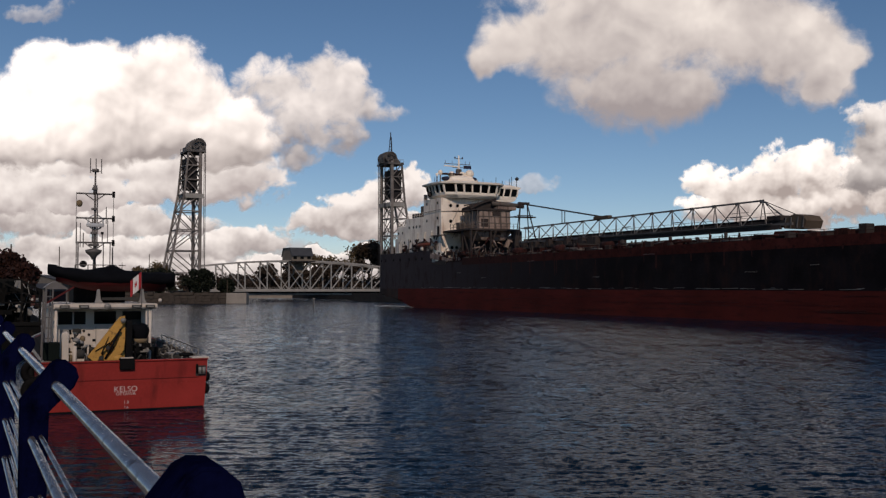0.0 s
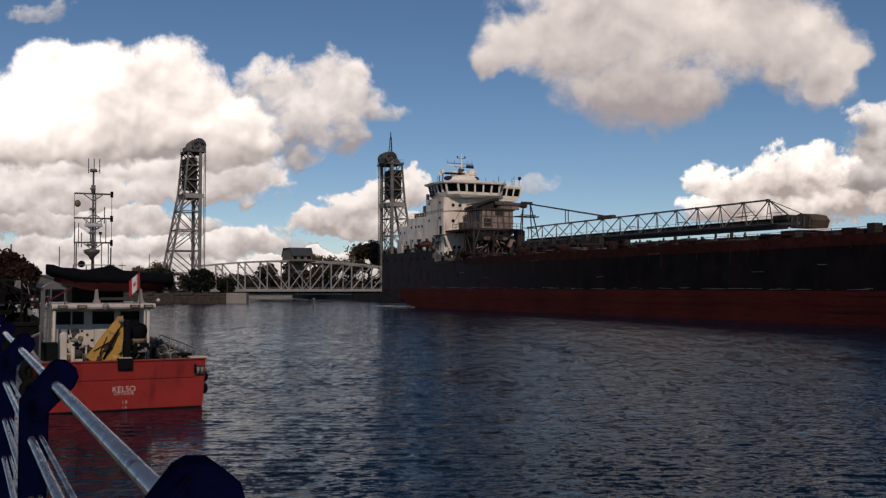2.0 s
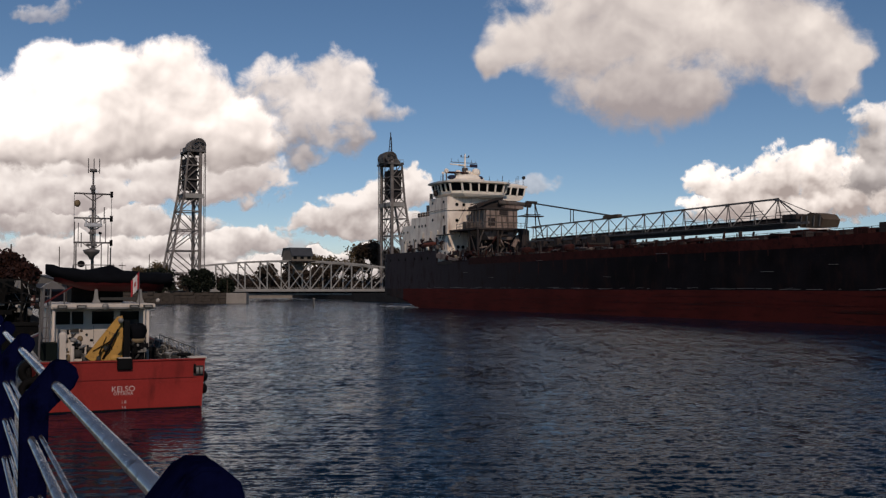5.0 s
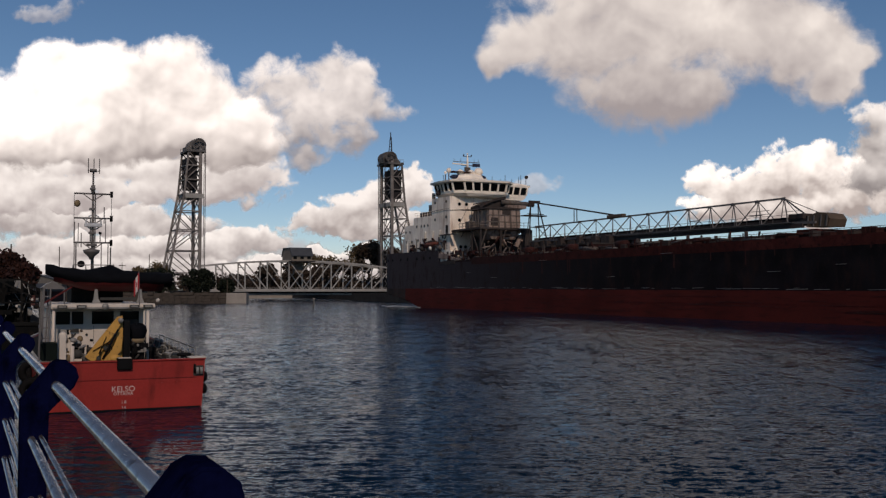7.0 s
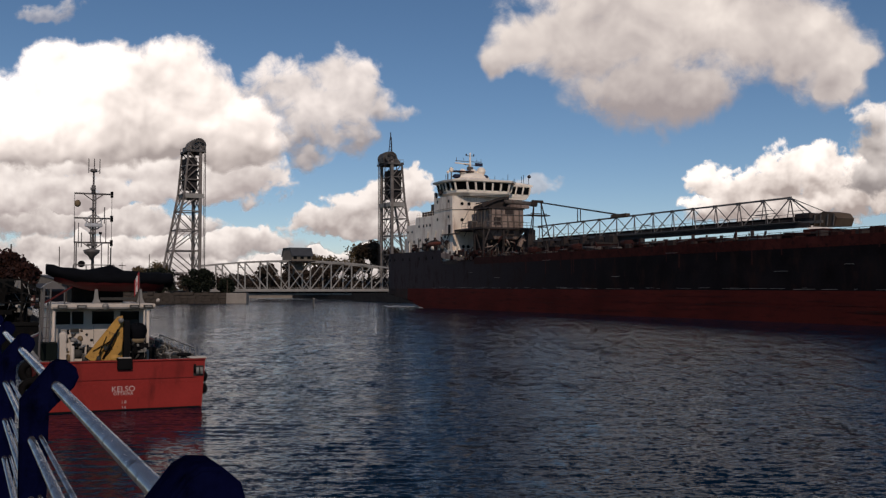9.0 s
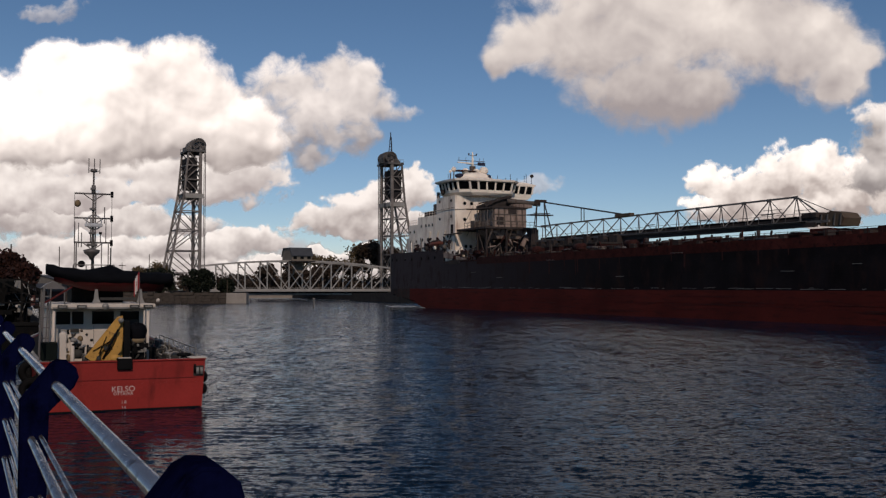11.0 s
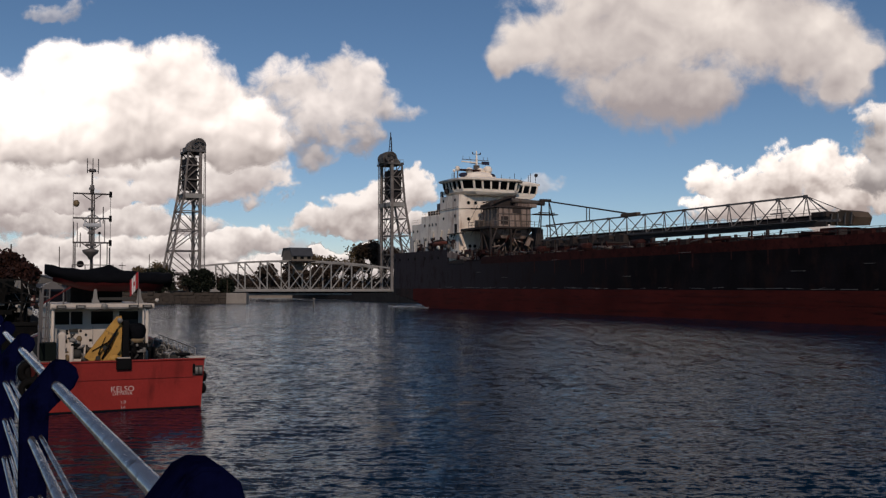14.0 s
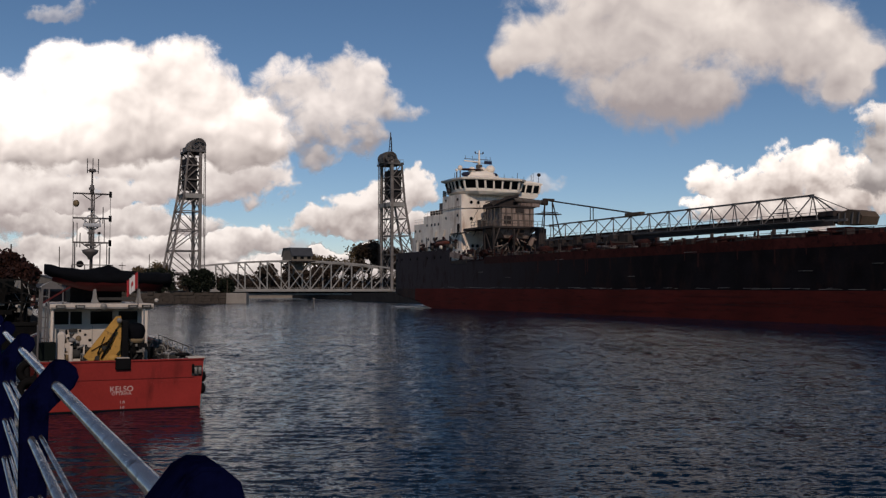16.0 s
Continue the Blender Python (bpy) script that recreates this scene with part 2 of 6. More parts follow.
def cloud_mat(name, puffs, grain, seed, white=(1.0, 0.97, 0.93), shade=(0.42, 0.37, 0.35), lift=0.0, soft=0.32, power=1.0, ragged=1.3, relief=0.5, base=(-50.0, -40.0, 0.0), fill=0.0, curl=4.0):
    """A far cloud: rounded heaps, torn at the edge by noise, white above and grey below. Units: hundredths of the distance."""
    m, t = node_mat(name)
    N, L = t.nodes, t.links

    def vm(op, a, b):
        n = N.new("ShaderNodeVectorMath")
        n.operation = op
        for i, v in enumerate((a, b)):
            if isinstance(v, tuple):
                n.inputs[i].default_value = v
            else:
                L.new(v, n.inputs[i])
        return n.outputs["Value"] if op == "DOT_PRODUCT" else n.outputs["Vector"]

    def ma(op, a, b=0.0, c=0.0):
        n = N.new("ShaderNodeMath")
        n.operation = op
        for i, v in enumerate((a, b, c)):
            if isinstance(v, (int, float)):
                n.inputs[i].default_value = v
            else:
                L.new(v, n.inputs[i])
        return n.outputs[0]

    def fbm(vec, scale, detail, rough=0.6, dist=0.0):
        n = N.new("ShaderNodeTexNoise")
        n.inputs["Scale"].default_value, n.inputs["Detail"].default_value = scale, detail
        n.inputs["Roughness"].default_value, n.inputs["Distortion"].default_value = rough, dist
        L.new(vec, n.inputs["Vector"])
        return n

    tc = N.new("ShaderNodeTexCoord")
    p = vm("ADD", tc.outputs["Object"], (0.0, 0.0, seed * 7.3))
    warp = fbm(p, grain * 0.6, 3)
    wv = vm("SUBTRACT", warp.outputs["Color"], (0.5, 0.5, 0.5))
    p0 = vm("ADD", tc.outputs["Object"], vm("MULTIPLY", wv, (curl, curl, 0.0)))
    field, wsum, hsum = None, None, None
    for (cx, cy, rx, ry) in puffs:
        q = vm("MULTIPLY", vm("SUBTRACT", p0, (cx, cy, 0.0)), (1 / rx, 1 / ry, 0.0))
        d = ma("SUBTRACT", 1.0, vm("DOT_PRODUCT", q, q))
        w = ma("MAXIMUM", d, 0.001)
        w2 = ma("MULTIPLY", w, w)
        hh = ma("MULTIPLY", vm("DOT_PRODUCT", q, (-0.15, 1.0, 0.0)), w2)
        field = d if field is None else ma("SMOOTH_MAX", field, d, 0.35)
        wsum = w2 if wsum is None else ma("ADD", wsum, w2)
        hsum = hh if hsum is None else ma("ADD", hsum, hh)
    n1 = fbm(p, grain, 9, 0.61, 0.25).outputs[0]
    s1 = fbm(p, grain * 0.8, 3, 0.55, 0.2).outputs[0]
    s2 = fbm(vm("ADD", p, (0.5, -1.1, 0.0)), grain * 0.8, 3, 0.55, 0.2).outputs[0]
    n3 = fbm(p, grain * 0.35, 3).outputs[0]
    dens = ma("ADD", ma("ADD", field, fill), ma("MULTIPLY", ma("SUBTRACT", n1, 0.52), ragged * 2.2))
    dens = ma("MULTIPLY_ADD", ma("SUBTRACT", n3, 0.5), 0.9, dens)
    alpha = N.new("ShaderNodeMapRange")
    alpha.interpolation_type = "SMOOTHSTEP"
    L.new(dens, alpha.inputs["Value"])
    alpha.inputs["From Min"].default_value, alpha.inputs["From Max"].default_value = 0.0, soft
    a2 = ma("MULTIPLY", alpha.outputs[0], power)
    height = ma("DIVIDE", hsum, wsum)
    lit = ma("MULTIPLY_ADD", height, relief, 0.60 + lift)
    bottom = N.new("ShaderNodeMapRange")
    bottom.interpolation_type = "SMOOTHSTEP"
    L.new(vm("DOT_PRODUCT", p0, (0.0, 1.0, 0.0)), bottom.inputs["Value"])
    bottom.inputs["From Min"].default_value, bottom.inputs["From Max"].default_value = base[0], base[1]
    bottom.inputs["To Min"].default_value, bottom.inputs["To Max"].default_value = -base[2], 0.0
    lit = ma("ADD", lit, bottom.outputs[0])
    lit = ma("MULTIPLY_ADD", ma("SUBTRACT", s2, s1), -1.1, lit)
    lit = ma("MULTIPLY_ADD", ma("SUBTRACT", n3, 0.5), 1.5, lit)
    lit = ma("MULTIPLY_ADD", ma("SUBTRACT", n1, 0.5), 0.35, lit)
    tone = N.new("ShaderNodeMix")
    tone.data_type, tone.clamp_factor = "RGBA", True
    L.new(lit, tone.inputs["Factor"])
    tone.inputs[6].default_value, tone.inputs[7].default_value = (*shade, 1), (*white, 1)
    em, tr, mx = N.new("ShaderNodeEmission"), N.new("ShaderNodeBsdfTransparent"), N.new("ShaderNodeMixShader")
    L.new(tone.outputs[2], em.inputs["Color"])
    L.new(a2, mx.inputs["Fac"])
    L.new(tr.outputs[0], mx.inputs[1])
    L.new(em.outputs[0], mx.inputs[2])
    out = N.new("ShaderNodeOutputMaterial")
    L.new(mx.outputs[0], out.inputs["Surface"])
    return m


# ---------------------------------------------------------------- mesh tools
def finish(bm, name, material, smooth=False):
    bmesh.ops.recalc_face_normals(bm, faces=bm.faces)
    me = bpy.data.meshes.new(name)
    bm.to_mesh(me)
    bm.free()
    me.materials.append(material)
    if smooth:
        for p in me.polygons:
            p.use_smooth = True
    return me


def part(name, bm, material, parent, label="", smooth=False):
    ob = new(name, finish(bm, name, material, smooth))
    ob.parent = parent
    return tagged(ob, label)


def empty(name, m, label, category, group="", kind=""):
    ob = new(name)
    ob.empty_display_size = 0.3
    ob.matrix_basis = m
    return tagged(ob, label, category, group, kind)


def thing(name, bm, material, label, category, m=None, group="", kind="", smooth=False):
    ob = new(name, finish(bm, name, material, smooth))
    if m is not None:
        ob.matrix_basis = m
    return tagged(ob, label, category, group, kind)


def box(bm, c, s, m=None, bevel=0.0):
    r = bmesh.ops.create_cube(bm, size=1.0, matrix=Matrix.Translation(c) @ (m or Matrix()) @ Matrix.Diagonal((*s, 1)))
    if bevel:
        es = list({e for v in r["verts"] for e in v.link_edges})
        bmesh.ops.bevel(bm, geom=es, offset=bevel, segments=2, affect="EDGES", profile=0.7)
    return bm


def span(bm, x0, x1, y0, y1, z0, z1, bevel=0.0):
    return box(bm, ((x0 + x1) / 2, (y0 + y1) / 2, (z0 + z1) / 2), (abs(x1 - x0), abs(y1 - y0), abs(z1 - z0)), None, bevel)


def aim(a, b):
    a, b = Vector(a), Vector(b)
    d = b - a
    return Matrix.Translation((a + b) / 2) @ d.to_track_quat("Z", "Y").to_matrix().to_4x4(), d.length


def beam(bm, a, b, w, h=None):
    m, l = aim(a, b)
    bmesh.ops.create_cube(bm, size=1.0, matrix=m @ Matrix.Diagonal((w, h or w, l, 1)))
    return bm


def tube(bm, a, b, r, n=8, r2=None):
    m, l = aim(a, b)
    bmesh.ops.create_cone(bm, cap_ends=True, segments=n, radius1=r, radius2=r if r2 is None else r2, depth=l, matrix=m)
    return bm


def ball(bm, c, s, n=10):
    bmesh.ops.create_uvsphere(bm, u_segments=n, v_segments=max(6, n // 2 + 2), radius=1.0, matrix=Matrix.Translation(c) @ Matrix.Diagonal((*s, 1)))
    return bm


def prism(bm, pts, axis, t0, t1):
    """A polygon in the plane across the axis (0, 1 or 2), drawn out from t0 to t1."""
    def put(u, v, t):
        return {0: (t, u, v), 1: (u, t, v), 2: (u, v, t)}[axis]
    lo = [bm.verts.new(put(u, v, t0)) for u, v in pts]
    hi = [bm.verts.new(put(u, v, t1)) for u, v in pts]
    bm.faces.new(lo)
    bm.faces.new(hi[::-1])
    for i in range(len(pts)):
        j = (i + 1) % len(pts)
        bm.faces.new((lo[i], lo[j], hi[j], hi[i]))
    return bm


def loft(bm, rings, closed=True, caps=True):
    vs = [[bm.verts.new(p) for p in r] for r in rings]
    for a, b in zip(vs, vs[1:]):
        n = len(a)
        for i in range(n if closed else n - 1):
            j = (i + 1) % n
            bm.faces.new((a[i], a[j], b[j], b[i]))
    if caps and closed:
        bm.faces.new(vs[0][::-1])
        bm.faces.new(vs[-1])
    return bm


def torus(bm, c, R, r, axis=1, n=20, k=8):
    rings = []
    for i in range(n):
        a = 2 * math.pi * i / n
        ring = []
        for j in range(k):
            b = 2 * math.pi * j / k
            d = R + r * math.cos(b)
            p = (d * math.cos(a), d * math.sin(a), r * math.sin(b))
            p = {0: (p[2], p[0], p[1]), 1: (p[0], p[2], p[1]), 2: p}[axis]
            ring.append(Vector(c) + Vector(p))
        rings.append(ring)
    return loft(bm, rings + [rings[0]], True, False)


B = bmesh.new


def member(parent, name, a, b, w, material, h=None):
    return part(name, beam(B(), a, b, w, h), material, parent)


def pipe(parent, name, a, b, r, material, n=8):
    return part(name, tube(B(), a, b, r, n), material, parent, "", True)

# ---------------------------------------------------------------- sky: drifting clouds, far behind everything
# puffs left of -50 are out of view, added to whiten the rail reflections
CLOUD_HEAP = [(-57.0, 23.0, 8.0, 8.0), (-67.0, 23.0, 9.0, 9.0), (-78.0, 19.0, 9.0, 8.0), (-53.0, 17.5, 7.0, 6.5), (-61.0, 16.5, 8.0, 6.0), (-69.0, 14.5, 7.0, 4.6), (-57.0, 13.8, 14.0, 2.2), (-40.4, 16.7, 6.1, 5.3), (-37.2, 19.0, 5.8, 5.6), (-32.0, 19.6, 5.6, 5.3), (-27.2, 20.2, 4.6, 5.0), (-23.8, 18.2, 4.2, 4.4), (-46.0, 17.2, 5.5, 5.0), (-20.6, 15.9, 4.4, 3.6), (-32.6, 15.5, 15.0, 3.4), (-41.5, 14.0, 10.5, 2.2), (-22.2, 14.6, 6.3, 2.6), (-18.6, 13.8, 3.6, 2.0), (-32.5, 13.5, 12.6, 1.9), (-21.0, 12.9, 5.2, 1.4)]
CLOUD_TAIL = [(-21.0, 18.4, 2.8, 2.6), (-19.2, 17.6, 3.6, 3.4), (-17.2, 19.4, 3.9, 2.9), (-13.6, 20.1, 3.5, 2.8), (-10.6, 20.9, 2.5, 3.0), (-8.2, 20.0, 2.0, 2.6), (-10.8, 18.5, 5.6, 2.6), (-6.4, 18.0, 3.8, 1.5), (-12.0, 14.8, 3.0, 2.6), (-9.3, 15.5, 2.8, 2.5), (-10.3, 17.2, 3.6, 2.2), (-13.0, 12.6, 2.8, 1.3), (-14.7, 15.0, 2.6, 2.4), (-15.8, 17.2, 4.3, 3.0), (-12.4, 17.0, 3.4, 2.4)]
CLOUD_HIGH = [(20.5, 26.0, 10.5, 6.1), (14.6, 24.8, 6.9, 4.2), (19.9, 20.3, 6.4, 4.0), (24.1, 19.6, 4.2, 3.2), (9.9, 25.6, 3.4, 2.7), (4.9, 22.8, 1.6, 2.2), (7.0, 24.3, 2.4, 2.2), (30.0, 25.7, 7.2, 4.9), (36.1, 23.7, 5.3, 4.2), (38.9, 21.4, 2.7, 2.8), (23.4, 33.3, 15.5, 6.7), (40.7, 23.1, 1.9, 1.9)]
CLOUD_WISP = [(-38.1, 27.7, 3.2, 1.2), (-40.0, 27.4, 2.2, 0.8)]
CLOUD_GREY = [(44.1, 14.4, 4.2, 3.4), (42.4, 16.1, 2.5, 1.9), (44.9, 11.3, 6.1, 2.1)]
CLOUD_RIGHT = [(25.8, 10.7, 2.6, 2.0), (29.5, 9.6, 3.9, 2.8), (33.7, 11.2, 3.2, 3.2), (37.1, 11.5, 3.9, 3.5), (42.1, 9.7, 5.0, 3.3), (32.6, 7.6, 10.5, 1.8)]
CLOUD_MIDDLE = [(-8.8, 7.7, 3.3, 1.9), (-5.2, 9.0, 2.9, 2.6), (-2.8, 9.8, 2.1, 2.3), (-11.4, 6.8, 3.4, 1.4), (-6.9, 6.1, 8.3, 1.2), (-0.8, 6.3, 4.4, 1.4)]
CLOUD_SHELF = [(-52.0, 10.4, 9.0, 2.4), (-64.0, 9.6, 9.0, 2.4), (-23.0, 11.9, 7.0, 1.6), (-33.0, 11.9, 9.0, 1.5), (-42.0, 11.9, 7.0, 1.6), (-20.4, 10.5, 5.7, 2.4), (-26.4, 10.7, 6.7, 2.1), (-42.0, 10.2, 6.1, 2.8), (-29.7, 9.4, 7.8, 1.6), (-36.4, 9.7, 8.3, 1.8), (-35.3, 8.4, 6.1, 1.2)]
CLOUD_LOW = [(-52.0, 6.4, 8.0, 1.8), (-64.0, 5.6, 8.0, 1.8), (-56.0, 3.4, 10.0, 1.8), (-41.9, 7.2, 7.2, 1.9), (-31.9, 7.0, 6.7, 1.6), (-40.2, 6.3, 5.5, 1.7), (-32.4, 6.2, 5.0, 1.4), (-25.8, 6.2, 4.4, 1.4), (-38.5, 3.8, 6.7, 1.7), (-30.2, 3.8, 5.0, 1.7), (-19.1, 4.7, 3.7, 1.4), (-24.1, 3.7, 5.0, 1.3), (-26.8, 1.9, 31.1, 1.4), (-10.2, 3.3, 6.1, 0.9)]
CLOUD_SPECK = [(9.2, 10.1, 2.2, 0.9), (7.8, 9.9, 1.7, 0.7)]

DRIFT = []


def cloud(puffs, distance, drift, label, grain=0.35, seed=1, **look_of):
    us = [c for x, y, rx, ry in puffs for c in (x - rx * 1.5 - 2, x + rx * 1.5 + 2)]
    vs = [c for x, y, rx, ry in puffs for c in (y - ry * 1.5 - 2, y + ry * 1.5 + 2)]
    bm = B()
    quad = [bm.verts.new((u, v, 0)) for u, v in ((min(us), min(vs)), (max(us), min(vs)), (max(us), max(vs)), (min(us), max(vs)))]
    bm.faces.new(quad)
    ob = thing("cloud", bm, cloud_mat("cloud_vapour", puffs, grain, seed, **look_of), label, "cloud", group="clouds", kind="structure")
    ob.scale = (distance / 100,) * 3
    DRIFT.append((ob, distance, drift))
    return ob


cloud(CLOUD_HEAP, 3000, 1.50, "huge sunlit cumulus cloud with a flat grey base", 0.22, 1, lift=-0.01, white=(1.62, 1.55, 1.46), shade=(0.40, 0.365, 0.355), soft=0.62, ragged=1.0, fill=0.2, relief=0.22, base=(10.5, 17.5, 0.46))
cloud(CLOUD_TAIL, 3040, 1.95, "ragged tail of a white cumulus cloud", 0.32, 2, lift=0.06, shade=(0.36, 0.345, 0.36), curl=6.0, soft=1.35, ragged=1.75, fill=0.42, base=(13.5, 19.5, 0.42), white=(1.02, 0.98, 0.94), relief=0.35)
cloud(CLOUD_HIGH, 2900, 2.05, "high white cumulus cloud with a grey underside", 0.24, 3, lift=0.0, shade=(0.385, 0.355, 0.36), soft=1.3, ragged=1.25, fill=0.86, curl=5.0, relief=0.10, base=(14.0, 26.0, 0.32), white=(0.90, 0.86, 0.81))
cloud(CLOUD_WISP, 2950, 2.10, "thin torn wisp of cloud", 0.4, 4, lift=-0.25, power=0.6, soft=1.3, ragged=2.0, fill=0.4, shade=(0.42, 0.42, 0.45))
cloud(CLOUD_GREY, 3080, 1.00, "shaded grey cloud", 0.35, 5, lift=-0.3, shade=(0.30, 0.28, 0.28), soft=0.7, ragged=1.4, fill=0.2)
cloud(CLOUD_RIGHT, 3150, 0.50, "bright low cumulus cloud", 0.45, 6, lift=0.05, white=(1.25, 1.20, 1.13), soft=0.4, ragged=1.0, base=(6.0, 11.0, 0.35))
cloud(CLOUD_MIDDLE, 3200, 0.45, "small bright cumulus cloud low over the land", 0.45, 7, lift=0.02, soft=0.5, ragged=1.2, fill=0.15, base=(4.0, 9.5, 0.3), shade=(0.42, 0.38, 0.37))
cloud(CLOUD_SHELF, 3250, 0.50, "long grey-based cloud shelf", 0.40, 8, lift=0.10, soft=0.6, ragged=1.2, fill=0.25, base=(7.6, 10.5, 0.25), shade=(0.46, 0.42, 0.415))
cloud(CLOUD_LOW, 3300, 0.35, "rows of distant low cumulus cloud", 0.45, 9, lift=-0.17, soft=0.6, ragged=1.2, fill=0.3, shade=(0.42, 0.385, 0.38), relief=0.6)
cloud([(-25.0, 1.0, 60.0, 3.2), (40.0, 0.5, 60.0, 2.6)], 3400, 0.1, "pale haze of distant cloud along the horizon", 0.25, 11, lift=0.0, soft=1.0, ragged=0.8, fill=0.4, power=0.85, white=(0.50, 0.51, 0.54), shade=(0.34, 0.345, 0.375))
# unseen cloud added overhead, for whiter rail reflections and fill
cloud([(-30.0, 56.0, 20.0, 9.0), (-62.0, 48.0, 18.0, 11.0), (-45.0, 76.0, 24.0, 13.0), (8.0, 72.0, 16.0, 9.0)], 2850, 2.0, "added cumulus cloud out of view, whitening the rails", 0.2, 12, soft=0.9, ragged=1.2, fill=0.2, lift=0.1)
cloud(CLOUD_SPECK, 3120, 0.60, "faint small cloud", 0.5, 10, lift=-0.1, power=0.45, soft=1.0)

# ---------------------------------------------------------------- water, ground, quays
AL, LA = Vector((-0.440, 0.898, 0)), Vector((0.898, 0.440, 0))     # along the canal, across it


def canal(a, l, z=0.0):
    return AL * a + LA * l + Vector((0, 0, z))


def wave_sheet():
    """A rippled sheet where the water is near, joined to a flat one that goes on to the far banks."""
    rng = np.random.default_rng(5)
    ys = [14.0]
    while ys[-1] < 150:
        ys.append(ys[-1] + max(0.07, ys[-1] * 0.0023))
    ys, cols = np.array(ys), 330
    f = np.linspace(-1, 1, cols)
    X = f[None, :] * (9.0 + ys[:, None] * 0.46)
    Y = np.repeat(ys[:, None], cols, 1)
    Z = np.zeros_like(X)
    for k in range(64):
        length = 0.26 * (1.05 / 0.26) ** rng.random()
        turn = rng.normal(radians(89), radians(9))
        kx, ky = math.cos(turn) * 2 * math.pi / length, math.sin(turn) * 2 * math.pi / length
        amp = 0.0014 * length ** 0.95 * np.clip(length / (2.2 * np.gradient(ys)) - 1, 0, 1)[:, None]
        Z += amp * np.sin(kx * X + ky * Y + rng.uniform(0, 6.28) + 0.9 * np.sin(0.13 * X * rng.random() + 0.11 * Y * rng.random() + k))
    Z += 0.35 * np.abs(Z) - 0.01
    falloff = np.clip((1 - np.abs(f)[None, :]) * 25, 0, 1) * np.clip((ys[:, None] - 14) / 1.5, 0, 1) * np.clip((150 - ys[:, None]) / 60, 0, 1)
    Z *= falloff
    verts = np.stack([X, Y, Z], -1).reshape(-1, 3)
    r, c = np.meshgrid(np.arange(len(ys) - 1), np.arange(cols - 1), indexing="ij")
    a = (r * cols + c).ravel()
    faces = np.stack([a, a + 1, a + cols + 1, a + cols], -1)
    v, q = verts.tolist(), faces.tolist()
    n, last = len(v), (len(ys) - 1) * cols
    v += [[-1500, -600, 0], [1500, -600, 0], [1500, 1500, 0], [-1500, 1500, 0]]
    q += [[n, n + 1, cols - 1, *range(cols - 2, -1, -1)], [n + 1, n + 2, last + cols - 1, *[i * cols + cols - 1 for i in range(len(ys) - 2, -1, -1)]],
          [n + 2, n + 3, last, *range(last + 1, last + cols)], [n + 3, n, 0, *[i * cols for i in range(1, len(ys))]]]
    me = bpy.data.meshes.new("water")
    me.from_pydata(v, [], q)
    me.materials.append(WATER)
    for p in me.polygons:
        p.use_smooth = True
    return new("water", me)


water = tagged(wave_sheet(), "dark blue rippled canal water reflecting clouds", "water", kind="structure")

bm = B()
SHORE = 2.3
for corners in (
    [canal(-400, -2500), canal(-400, -0.6), canal(320, -0.6), canal(320, -2500)],
    [Vector((-54, 281, 0)), Vector((-54, 281, 0)) + AL * 3500, Vector((-4200, 3400, 0)), Vector((-4200, 281, 0))],
    [canal(-400, 136), canal(-400, 3500), canal(4000, 3500), canal(4000, 136)],
):
    lo = [bm.verts.new((p.x, p.y, -3)) for p in corners]
    hi = [bm.verts.new((p.x, p.y, SHORE)) for p in corners]
    bm.faces.new(hi)
    for i in range(4):
        j = (i + 1) % 4
        bm.faces.new((lo[i], lo[j], hi[j], hi[i]))
thing("ground", bm, GROUND, "grassy canal banks reaching to the horizon", "ground", kind="structure")

# the camera's own quay: paving and its concrete edge
QUAY = 2.6
M_CANAL = Matrix.Rotation(math.atan2(0.440, 0.898), 4, "Z")          # x across the canal, y along it
RAIL = Matrix.Rotation(math.atan2(0.427, 0.904), 4, "Z")             # the same for the railing
bm = B()
span(bm, -8, 0.10, -30, 60, SHORE - 0.5, QUAY)
thing("pavement", bm, PAVING, "worn grey concrete promenade beside the canal", "pavement", RAIL, kind="structure")
bm = B()
span(bm, 0.10, 0.42, -30, 60, -3, QUAY + 0.004, 0.02)
thing("quay_edge", bm, CONCRETE, "weathered concrete quay wall above the water", "quay", RAIL, kind="structure")

# far pier: old stone face and a pale new concrete corner
bm = B()
span(bm, -169.5, -59.5, 280.55, 283, -2, 2.6)
pier = thing("stone_pier", bm, QUAY_STONE, "old dark stone pier wall along the water", "pier", kind="structure")
rs = random.Random(52)
stones = []
for i in range(9):
    w, h = 1.35 + 0.11 * i, 0.78
    stones.append(finish(span(B(), -w / 2, w / 2, -0.25, 0.25, -h / 2, h / 2, 0.07), "stone", QUAY_STONE))
for row in range(4):
    x = -59.6
    while x > -118 - row:
        k = rs.randrange(9)
        w = 1.35 + 0.11 * k
        st = new("stone", stones[k])
        st.parent = pier
        st.matrix_basis = pose(x - w / 2, 280.5 + rs.uniform(-.22, .12), 0.1 + row * 0.82 + rs.uniform(-.05, .05) + (rs.uniform(-.1, .2) if row == 3 else 0), rs.uniform(-3, 3), rs.uniform(-2, 2), rs.uniform(-3, 3))
        x -= w + 0.07
bm = B()
span(bm, -59.5, -54, 280.0, 284, -2, 2.9, 0.1)
thing("pier_corner", bm, CONCRETE_PALE, "pale concrete corner of the pier", "pier", kind="structure")
bm = B()
span(bm, -51.5, -50.6, 0, 60, -2, 2.6)
thing("canal_wall", bm, DARK_WALL, "dark concrete canal wall beside the bridge", "wall", Matrix.Translation((-3.2, 282, 0)) @ M_CANAL @ Matrix.Translation((51, 0, 0)), kind="structure")

